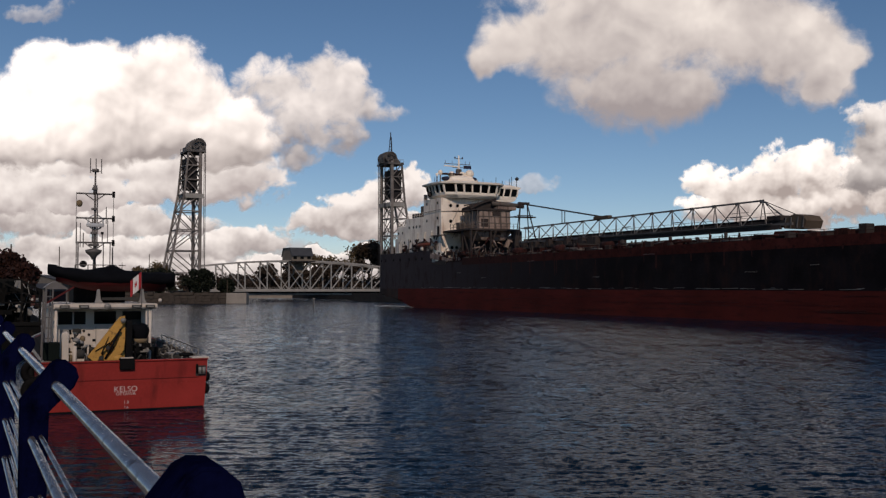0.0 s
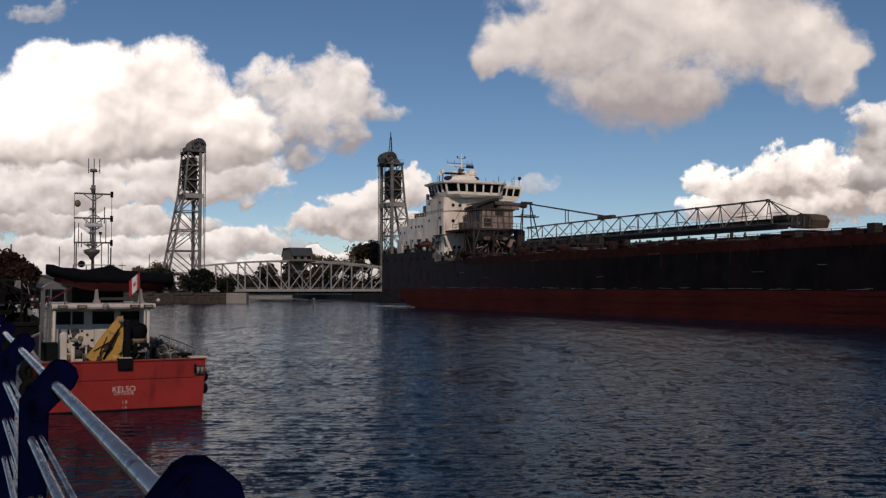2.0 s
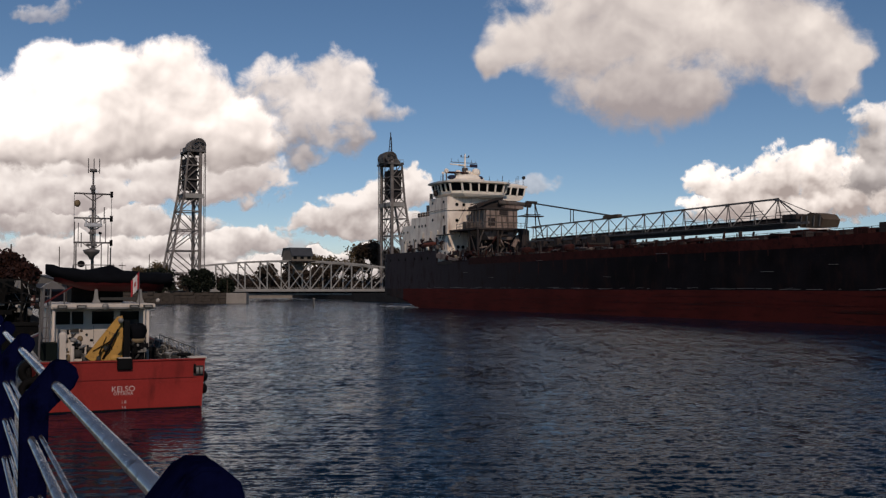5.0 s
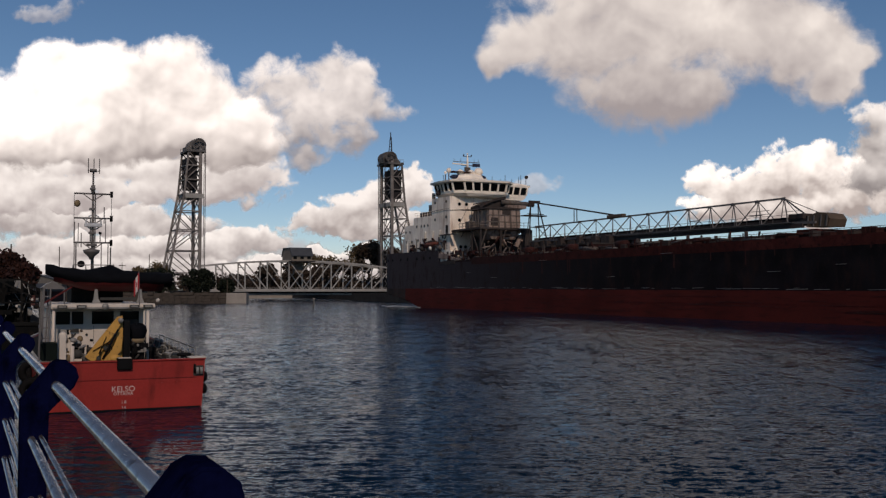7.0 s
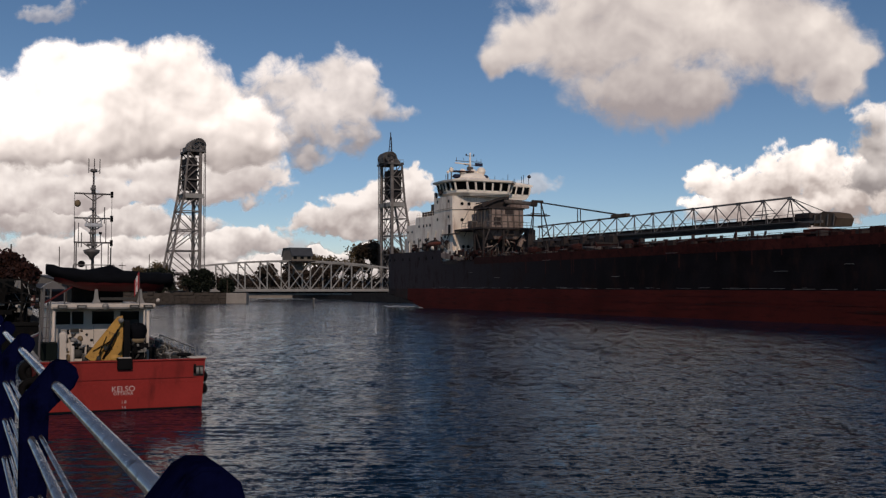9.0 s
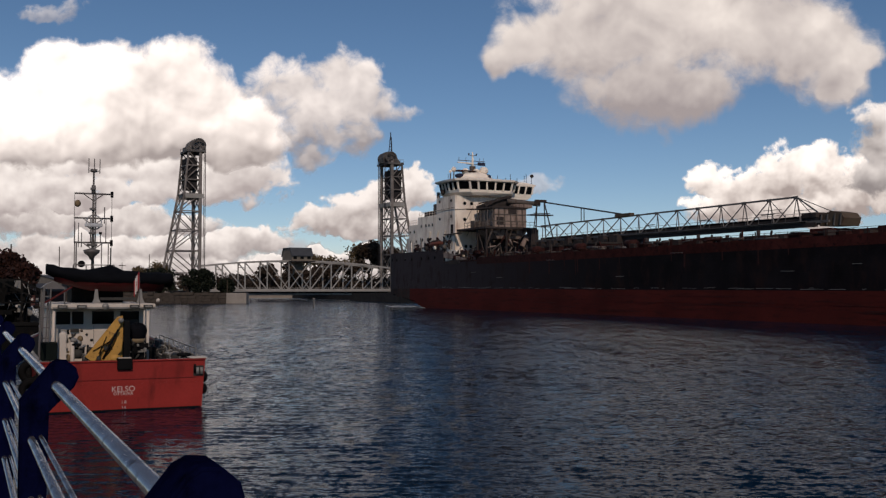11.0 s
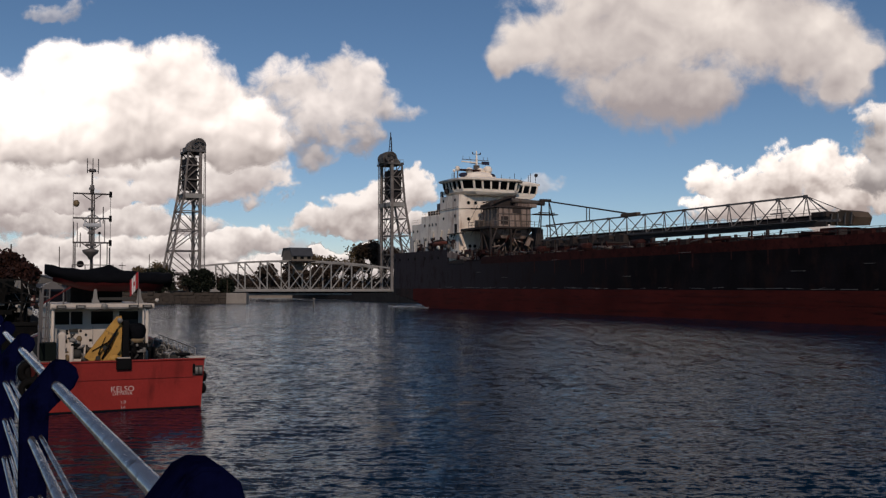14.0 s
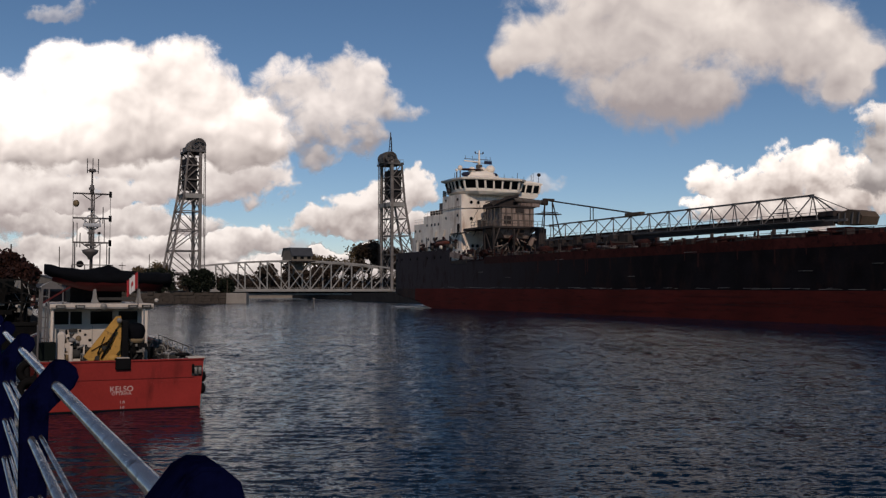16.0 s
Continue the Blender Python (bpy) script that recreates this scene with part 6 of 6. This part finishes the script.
for dx, z0, z1 in ((-0.72, 4.6, 6.95), (-0.45, 5.9, 6.5), (0.3, 6.1, 6.45), (0.45, 6.9, 7.6), (0.62, 4.9, 6.1), (0.35, 5.0, 6.1)):
    part("aerial", tube(B(), (MX + dx, MY, z0), (MX + dx, MY, z1), 0.022, 6), MAST_PAINT, boat)
for dx, z0, z1, r in ((-0.66, 4.5, 6.1, 0.03), (-0.58, 5.9, 6.9, 0.018), (0.5, 6.1, 7.1, 0.018), (0.08, 5.8, 8.1, 0.03), (-0.1, 6.1, 7.1, 0.03), (0.7, 5.1, 5.9, 0.025)):
    part("aerial", tube(B(), (MX + dx, MY - 0.1, z0), (MX + dx, MY - 0.1, z1), r, 6), MAST_PAINT, boat)
for z, w in ((6.45, 0.16), (7.45, 0.14), (8.3, 0.12), (5.95, 0.24)):
    part("mast_fitting", span(B(), MX - w, MX + w * 0.7, MY - 0.14, MY + 0.1, z, z + 0.1, 0.02), MAST_PAINT, boat)
part("horn", tube(B(), (MX + 0.3, MY, 6.45), (MX + 0.3, MY, 6.55), 0.06, 8), RUBBER, boat)
part("searchlight", tube(B(), (MX - 0.46, MY - 0.3, 5.2), (MX - 0.46, MY - 0.1, 5.2), 0.14, 12), RUBBER, boat, "", True)
part("upper_bridge", span(B(), -1.2, 0.8, 6.6, 8.6, 3.62, 4.75, 0.05), TUG_GREY, boat)
for h in (4.95, 5.15):
    member(boat, "bridge_rail", (-1.1, 7.2, h), (0.5, 7.2, h), 0.035, MAST_PAINT)
for x in (-1.1, -0.6, 0.5):
    member(boat, "bridge_rail_post", (x, 7.2, 4.7), (x, 7.2, 5.15), 0.035, MAST_PAINT)

# covered inflatable in its cradle, lying across the roof
rib = empty("inflatable_tender", pose(*BOAT_AT, 0, 0, BOAT_YAW), "red inflatable tender under a black canvas cover", "inflatable boat")
bm = B()
rings = []
for k in range(19):
    f = k / 18
    x = -2.24 + 4.70 * f
    lift = 0.34 * max(0, 1 - f * 2.6) ** 1.5
    peak = 0.36 * math.exp(-abs((f - 0.49) / 0.10) ** 1.3)
    w = 0.75 * min(1, (0.12 + f * 3.2)) ** 0.5
    hgt = 0.20 + 0.10 * min(1, f * 4) + 0.025 * math.sin(k * 2.1)
    zc = 4.60 + lift - 0.07 * f
    ring = []
    for j in range(14):
        a = 2 * math.pi * j / 14
        y, z = w * math.cos(a), hgt * math.sin(a)
        if z > 0:
            z += peak * (1 - abs(math.cos(a))) + 0.012 * math.sin(j * 3 + k * 1.7)
        ring.append((x, 5.5 + y, zc + z))
    rings.append(ring)
part("canvas_cover", loft(bm, rings), CANVAS, rib, "sagging black canvas cover", True)
bm = B()
rings = []
for k in range(13):
    f = k / 12
    x = -1.95 + 4.1 * f
    lift = 0.36 * max(0, 1 - f * 2.6) ** 1.4
    w = 0.7 * min(1, (0.1 + f * 3)) ** 0.6
    rings.append([(x, 5.5 + w, 4.52 + lift), (x, 5.5 + w * 0.8, 4.32 + lift * 0.9), (x, 5.5, 4.08 + lift * 1.1), (x, 5.5 - w * 0.8, 4.32 + lift * 0.9), (x, 5.5 - w, 4.52 + lift)])
part("keel_hull", loft(bm, rings), RIB_RED, rib, "red hull bottom", True)
for x in (-0.45, 1.2):
    part("cradle", prism(B(), [(x - 0.14, 3.62), (x + 0.18, 3.62), (x + 0.09, 3.80), (x + 0.05, 4.16), (x - 0.04, 4.16), (x - 0.08, 3.80)], 1, 4.8, 4.95), GEAR_GREY, rib, "white cradle bracket")
part("cradle_beam", span(B(), -0.3, 1.1, 4.85, 5.0, 3.74, 3.84), BOAT_DECK, rib)

# flag on a short staff, in stiff strips that swing one after another
flag = empty("maple_leaf_flag", pose(*BOAT_AT, 0, 0, BOAT_YAW), "small red and white flag on a short staff", "flag")
part("staff", tube(B(), (0.92, 3.0, 3.4), (0.88, 3.0, 4.82), 0.018, 8), MAST_PAINT, flag)
FLAG_STRIPS = []
for i in range(8):
    red = i in (0, 1, 6, 7)
    st = part("strip", span(B(), -0.058, 0.002, -0.004, 0.004, -0.60, 0.0), FLAG_RED if red else FLAG_WHITE, flag)
    if i in (3, 4):
        part("leaf", loft(B(), [[(-0.028 + 0.028 * c, -0.006, -0.30 + d) for c, d in ((0.9, 0), (0.4, 0.09), (-0.4, 0.1), (-0.95, 0.0), (-0.5, -0.08), (0.5, -0.09))],
                                [(-0.028 + 0.028 * c, 0.006, -0.30 + d) for c, d in ((0.9, 0), (0.4, 0.09), (-0.4, 0.1), (-0.95, 0.0), (-0.5, -0.08), (0.5, -0.09))]]), FLAG_RED, st)
    FLAG_STRIPS.append(st)

# ---------------------------------------------------------------- promenade railing (x across, y along the quay)
POSTS = [1.97 + 3.06 * i for i in range(-5, 14)]
bm = B()
prism(bm, [(.250, QUAY), (.250, 3.685), (.384, 3.852), (.412, 3.866), (.452, 3.862), (.486, 3.832), (.498, 3.790), (.478, 3.745), (.362, 3.640), (.362, QUAY)], 1, -0.05, 0.12)
bmesh.ops.bevel(bm, geom=[e for e in bm.edges if abs(e.verts[0].co.y - e.verts[1].co.y) < 1e-5], offset=0.008, segments=2, affect="EDGES")
post = empty("railing_post", RAIL @ Matrix.Translation((0, POSTS[0], 0)), "dark blue steel railing post with bent head", "railing post", "posts of the promenade railing")
part("plate", bm, RAIL_BLUE, post)
part("foot_plate", span(B(), 0.20, 0.41, -0.09, 0.09, QUAY, QUAY + 0.015, 0.004), RAIL_BLUE, post)
for x, y in ((0.22, -0.07), (0.40, -0.07), (0.22, 0.07), (0.40, 0.07)):
    part("bolt", tube(B(), (x, y, QUAY + 0.015), (x, y, QUAY + 0.035), 0.012, 6), RAIL_STEEL, post)
for z in (3.75, 3.51, 3.24, 2.97):
    x = 0.40 if z > 3.7 else 0.305
    part("collar", tube(B(), (x, -0.045, z), (x, 0.045, z), 0.032, 12), RAIL_BLUE, post, "", True)
for y in POSTS[1:]:
    copy_thing(post, RAIL @ Matrix.Translation((0, y, 0)))
Y0, Y1 = POSTS[0], POSTS[-1]
thing("hand_rail", tube(B(), (0.40, Y0, 3.752), (0.40, Y1, 3.752), 0.0245, 16), RAIL_STEEL, "round galvanised steel hand rail of the promenade", "rail", RAIL, "rails of the promenade railing", smooth=True)
for z in (3.515, 3.245, 2.975):
    thing("lower_rail", tube(B(), (0.298, Y0, z), (0.298, Y1, z), 0.018, 14), RAIL_STEEL, "round galvanised steel lower rail", "rail", RAIL, "rails of the promenade railing", smooth=True)
    thing("guard_wire", tube(B(), (0.337, Y0, z + 0.012), (0.337, Y1, z + 0.012), 0.010, 10), RAIL_STEEL, "thin steel guard rod beside the lower rail", "rail", RAIL, "rails of the promenade railing", smooth=True)

# ---------------------------------------------------------------- dark workboat moored beyond the harbour boat
tug = empty("workboat", pose(-30.2, 70, 0, 0, 0, 24), "dark workboat moored at the quay behind the red boat", "boat")
bm = B()
loft(bm, [[(-2.7 * w, y, -0.5), (-3.0 * w, y, z), (3.0 * w, y, z), (2.7 * w, y, -0.5)] for y, w, z in ((0, 0.92, 1.7), (4, 1, 1.6), (9, 1, 1.7), (13, 0.8, 2.1), (16, 0.15, 2.7))])
part("hull", bm, TUG_DARK, tug, "black hull")
part("gunwale", span(B(), -3.0, 3.0, -0.1, 0.1, 1.6, 1.85, 0.05), TUG_GREY, tug)
part("deckhouse", span(B(), -2.2, 1.9, 3.5, 9.0, 1.6, 3.8, 0.1), TUG_DARK, tug, "dark deckhouse")
part("pilot_house", span(B(), -1.6, 1.0, 5.0, 8.0, 3.8, 4.9, 0.15), TUG_GREY, tug)
for x in (-1.1, -0.3, 0.5):
    part("window", span(B(), x - 0.3, x + 0.3, 4.94, 5.0, 4.2, 4.7), GLASS, tug)
for x, z0, z1 in ((-2.4, 1.7, 4.5), (-0.6, 1.7, 5.0), (1.2, 1.7, 4.8), (2.4, 1.7, 4.2)):
    member(tug, "gallows_post", (x, 0.8, z0), (x, 0.8, z1), 0.14, TUG_GREY)
for a, b in (((-2.4, 4.8), (1.2, 4.8)), ((-0.6, 4.9), (1.9, 3.6)), ((-2.4, 3.2), (2.4, 3.2)), ((-2.4, 4.8), (-0.6, 3.2)), ((1.2, 4.7), (2.4, 4.1))):
    member(tug, "gallows_beam", (a[0], 0.8, a[1]), (b[0], 0.8, b[1]), 0.12, TUG_GREY)
rs = random.Random(21)
for i in range(64):
    x, z = rs.uniform(-2.6, 2.4), rs.uniform(1.9, 4.3)
    y = rs.uniform(0.9, 2.8)
    if i % 2:
        part("deck_gear", span(B(), x, x + rs.uniform(.2, .9), y, y + 0.4, z, z + rs.uniform(.2, .8), 0.04), (TUG_DARK, TUG_GREY, GEAR_GREY)[i // 2 % 3], tug)
    else:
        member(tug, "rigging", (x, y, z), (x + rs.uniform(-.5, .5), y, z + rs.uniform(.4, 1.6)), 0.05, TUG_GREY if i % 4 else GEAR_GREY)
for x, z in ((0.9, 2.95), (-1.4, 3.6), (1.9, 3.4)):
    part("work_lamp", ball(B(), (x, 0.6, z), (0.1, 0.1, 0.1), 8), BOAT_WHITE, tug, "", True)
for y in (0.5, 3.0, 6.0):
    part("tyre_fender", torus(B(), (3.05, y, 0.9), 0.45, 0.16, 0, 16, 8), RUBBER, tug, "", True)


# ---------------------------------------------------------------- trees, bushes, sheds, poles
def leaf_cloud(bm, rnd, c, r, n, size, flat=0.8):
    for _ in range(n):
        d = Vector((rnd.gauss(0, 1), rnd.gauss(0, 1), rnd.gauss(0, 1)))
        d = d.normalized() * (rnd.random() ** 0.4) * r
        p = Vector(c) + Vector((d.x, d.y, d.z * flat))
        q = Euler((rnd.uniform(0, 6.3), rnd.uniform(0, 6.3), rnd.uniform(0, 6.3))).to_matrix()
        s = size * rnd.uniform(0.6, 1.3)
        bm.faces.new([bm.verts.new(p + q @ Vector(v)) for v in ((-s, -s * .6, 0), (s * .2, -s, .2 * s), (s, s * .3, 0), (-s * .1, s, -.2 * s))])


def limbs(bm, rnd, a, d, l, r, depth, tips):
    b = a + d * l
    tube(bm, a, b, r, 6, r * 0.62)
    if depth == 0:
        tips.append(b)
        return
    for _ in range(3 if depth > 1 else 2):
        e = (d + Vector((rnd.uniform(-.75, .75), rnd.uniform(-.75, .75), rnd.uniform(-.15, .5)))).normalized()
        limbs(bm, rnd, a + d * l * rnd.uniform(0.6, 1.0), e, l * rnd.uniform(0.55, 0.8), r * 0.55, depth - 1, tips)


def make_tree(name, seed, height, leafmat, label, density, size, at, crown=1.0):
    rnd = random.Random(seed)
    t = empty(name, pose(*at), label, "tree" if name != "bush" else "bush")
    bm, tips = B(), []
    limbs(bm, rnd, Vector((0, 0, 0)), Vector((rnd.uniform(-.06, .06), rnd.uniform(-.06, .06), 1)).normalized(), height * 0.34, height * 0.026, 4, tips)
    part("trunk", bm, BARK, t)
    bm = B()
    for p in tips:
        leaf_cloud(bm, rnd, p, height * 0.10 * crown, density, size)
    part("crown", bm, leafmat, t)
    return t


def make_bush(seed, w, h, at, label):
    rnd = random.Random(seed)
    t = empty("bush", pose(*at), label, "bush")
    bm = B()
    for k in range(5):
        tube(bm, (rnd.uniform(-.3, .3), rnd.uniform(-.3, .3), -0.3), (rnd.uniform(-w, w) * 0.3, rnd.uniform(-1, 1), h * 0.55), 0.12, 6, 0.04)
    part("trunk", bm, BARK, t)
    bm = B()
    for k in range(26):
        c = (rnd.uniform(-w, w) * 0.40, rnd.uniform(-1.5, 1.5), h * rnd.uniform(0.18, 0.82))
        k2 = 1 - 0.45 * (c[2] / h) ** 2
        leaf_cloud(bm, rnd, (c[0] * k2, c[1], c[2]), h * 0.20, 150, 0.26)
    part("crown", bm, LEAF_DARK, t)
    return t


make_bush(1, 10.2, 8.2, (-80.3, 288, SHORE), "dark green rounded bush on the pier")
make_bush(2, 10.6, 8.0, (-69.5, 290, SHORE), "dark green rounded bush beside the lift bridge")
make_bush(3, 5.0, 5.0, (-62.4, 293, SHORE), "small dark bush by the canal")
make_bush(4, 9.0, 5.5, (-91.0, 292, SHORE), "low dark bush on the pier")
make_tree("tree", 5, 13.0, LEAF_BROWN, "thin autumn tree with sparse brown leaves", 14, 0.28, (-92.0, 325, SHORE))
make_tree("tree", 6, 11.5, LEAF_BROWN, "half-bare brown autumn tree", 10, 0.28, (-99.0, 332, SHORE))
make_tree("tree", 7, 6.6, LEAF_AUTUMN, "rust-red autumn tree beyond the moored boats", 190, 0.17, (-40.0, 97, SHORE - 0.6), 1.7)
make_tree("tree", 8, 6.2, LEAF_AUTUMN, "dark red autumn tree beyond the moored boats", 190, 0.17, (-42.3, 99, SHORE - 0.6), 1.7)
for i, (x, y, h, m_, d, l_) in enumerate((
    (-52, 395, 17, LEAF_BROWN, 22, "autumn tree behind the bridge"), (-45, 400, 19, LEAF_BROWN, 14, "half-bare tree behind the bridge"),
    (-40, 392, 16, LEAF_FAR, 40, "autumn tree behind the bridge"), (-36, 405, 20, LEAF_BROWN, 12, "half-bare tree behind the bridge"),
    (-29, 398, 22, LEAF_FAR, 80, "leafy brown tree behind the bridge tower"), (-23, 402, 22, LEAF_FAR, 80, "leafy brown tree behind the bridge tower"),
    (-19, 392, 19, LEAF_FAR, 60, "leafy brown tree behind the bridge tower"), (-60, 405, 14, LEAF_FAR, 40, "low tree behind the bridge"),
    (-68, 400, 13, LEAF_FAR, 40, "low tree behind the bridge"), (-33, 388, 14, LEAF_FAR, 60, "low tree behind the bridge"),
    (-47, 384, 12, LEAF_FAR, 60, "low tree behind the bridge"), (-56, 388, 11, LEAF_FAR, 60, "low tree behind the bridge"))):
    make_tree("tree", 30 + i, h, m_, l_, d, 0.42, (x, y, SHORE), 1.25)

# undergrowth behind the bridge and woods along the horizon
bm = B()
rnd = random.Random(71)
for i in range(120):
    h = rnd.uniform(4, 9)
    leaf_cloud(bm, rnd, (-100 + i * 0.72 + rnd.uniform(-1, 1), 408 + rnd.uniform(-4, 16), SHORE + h * 0.45), h * 0.6, 60, 0.5, 0.8)
thing("undergrowth", bm, LEAF_FAR, "dark scrub behind the lift bridge", "scrub", kind="stuff")
bm = B()
rnd = random.Random(77)
for i in range(330):
    x = -420 + i * 2.6 + rnd.uniform(-1, 1)
    y = 620 + rnd.uniform(-30, 60)
    h = rnd.uniform(6, 13)
    leaf_cloud(bm, rnd, (x, y, SHORE + h * 0.5), h * 0.62, 34, 1.3, 0.8)
thing("far_woods", bm, LEAF_FAR, "low autumn woods along the horizon", "woods", kind="stuff")


def shed(x0, x1, y, z1, roof, wall, label):
    t = empty("shed", pose((x0 + x1) / 2, y, SHORE), label, "building")
    w = (x1 - x0) / 2
    part("wall", prism(B(), [(-w, 0), (w, 0), (w, z1), (0, z1 + roof), (-w, z1)], 1, 0, 9), wall, t)
    for s in (-1, 1):
        part("roof", prism(B(), [(0, z1 + roof), (s * (w + .3), z1 - .15), (s * (w + .3), z1 + .1), (0, z1 + roof + .25)], 1, -0.3, 9.3), ROOF_DARK, t)
    for k in (-0.5, 0.1, 0.6):
        part("window", span(B(), k * w - 0.6, k * w + 0.6, -0.06, 0.02, 1.2, 2.4), GLASS, t)
    return t


shed(-46.5, -44.0, 110, 1.7, 0.5, SHED_PINK, "faded red shed behind the quay")
shed(-108, -96, 300, 3.2, 1.6, SHED_GREY, "pale shed on the pier")
shed(-130, -116, 310, 4.0, 1.8, SHED_GREY, "pale long shed on the pier")
shed(-118, -110, 330, 5.0, 1.0, SHED_PINK, "faded red shed on the pier")


def pole(x, y, h, r, label):
    t = empty("utility_pole", pose(x, y, SHORE - 0.1), label, "pole")
    part("shaft", tube(B(), (0, 0, 0), (0, 0, h), r, 8, r * 0.7), BARK, t)
    return t


p = pole(-50.9, 120, 7.2, 0.12, "slim lamp post with a round lamp")
part("lamp", ball(B(), (0, 0, 5.3), (0.28, 0.28, 0.3), 10), FOAM, p)
pole(-107, 280 + 4, 13.6, 0.17, "slim wooden utility pole")
pole(-86.5, 300, 12.0, 0.14, "slim wooden utility pole")
p = pole(-94.5, 300, 9.5, 0.14, "wooden utility pole with a cross arm")
part("cross_arm", span(B(), -1.0, 1.0, -0.08, 0.08, 8.6, 8.8), BARK, p)
p = pole(-90.2, 300, 6.4, 0.12, "lamp post on the pier")
pole(-60.2, 284.5, 4.3, 0.14, "pale steel post on the pier")
mk = empty("channel_marker", pose(-28.3, 223.3, -1), "thin channel marker pole standing in the water", "marker")
part("shaft", tube(B(), (0, 0, 0), (0, 0, 2.9), 0.17, 10), CONCRETE, mk)
part("cap", tube(B(), (0, 0, 2.9), (0, 0, 3.05), 0.22, 10), WHITE_PAINT, mk)

# far bank under the bridge; its pale colour stands for water shining there
bm = B()
span(bm, -90, 30, 440, 470, -2, 1.4)
thing("far_bank", bm, CONCRETE_PALE, "far canal bank beyond the bridge, coloured pale for shining water", "bank", kind="structure")

# ---------------------------------------------------------------- motion
def motions():
    times = [i * 1.0 for i in range(17)]
    sail = [(t, pose(*(SHIP_AT + SHIP_WAY * (SHIP_SPEED * t)), 0, 0, SHIP_YAW)) for t in times]
    walk(ship, sail)
    walk(wash, sail)
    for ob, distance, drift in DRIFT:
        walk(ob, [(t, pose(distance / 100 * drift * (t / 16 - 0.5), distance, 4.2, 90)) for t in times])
    walk(water, [(t, pose(0.35 * t, -0.12 * t, 0)) for t in times])
    # the moored boat eases off a little and rolls slightly
    sway = [(0, 0.0, 0.0), (1, -0.03, 0.1), (2, -0.06, -0.12), (3, -0.075, 0.1), (4, -0.085, 0.1), (5, -0.085, 0.0), (6.5, -0.085, 0.08), (7.5, -0.085, -0.12),
            (8.5, -0.085, 0.06), (10, -0.085, 0.1), (12, -0.085, 0.1), (13, -0.09, -0.1), (14, -0.11, -0.12), (15, -0.13, 0.06), (16, -0.145, 0.08)]
    for ob in (boat, rib, flag):
        walk(ob, [(t, pose(*(BOAT_AT + Vector((dx, 0, 0))), 0, roll, BOAT_YAW)) for t, dx, roll in sway])
    for i, st in enumerate(FLAG_STRIPS):
        rows = []
        for k in range(41):
            t = k * 0.4
            x, y, z, turn = 0.885, 2.985, 4.80, 0.0
            open_ = 0.42 + 0.30 * math.cos(t * 0.35) + 0.06 * math.sin(t * 1.7)
            for j in range(i + 1):
                turn = 78 * (1 - open_) * (-1) ** j + 24 * math.sin(t * 3.9 - j * 0.8)
                turn = max(-84, min(84, turn))
                if j < i:
                    x -= 0.055 * math.cos(radians(turn))
                    y -= 0.055 * math.sin(radians(turn))
                    z -= 0.045
            rows.append((t, pose(x, y, z, 0, 0, turn)))
        walk(st, rows)


motions()
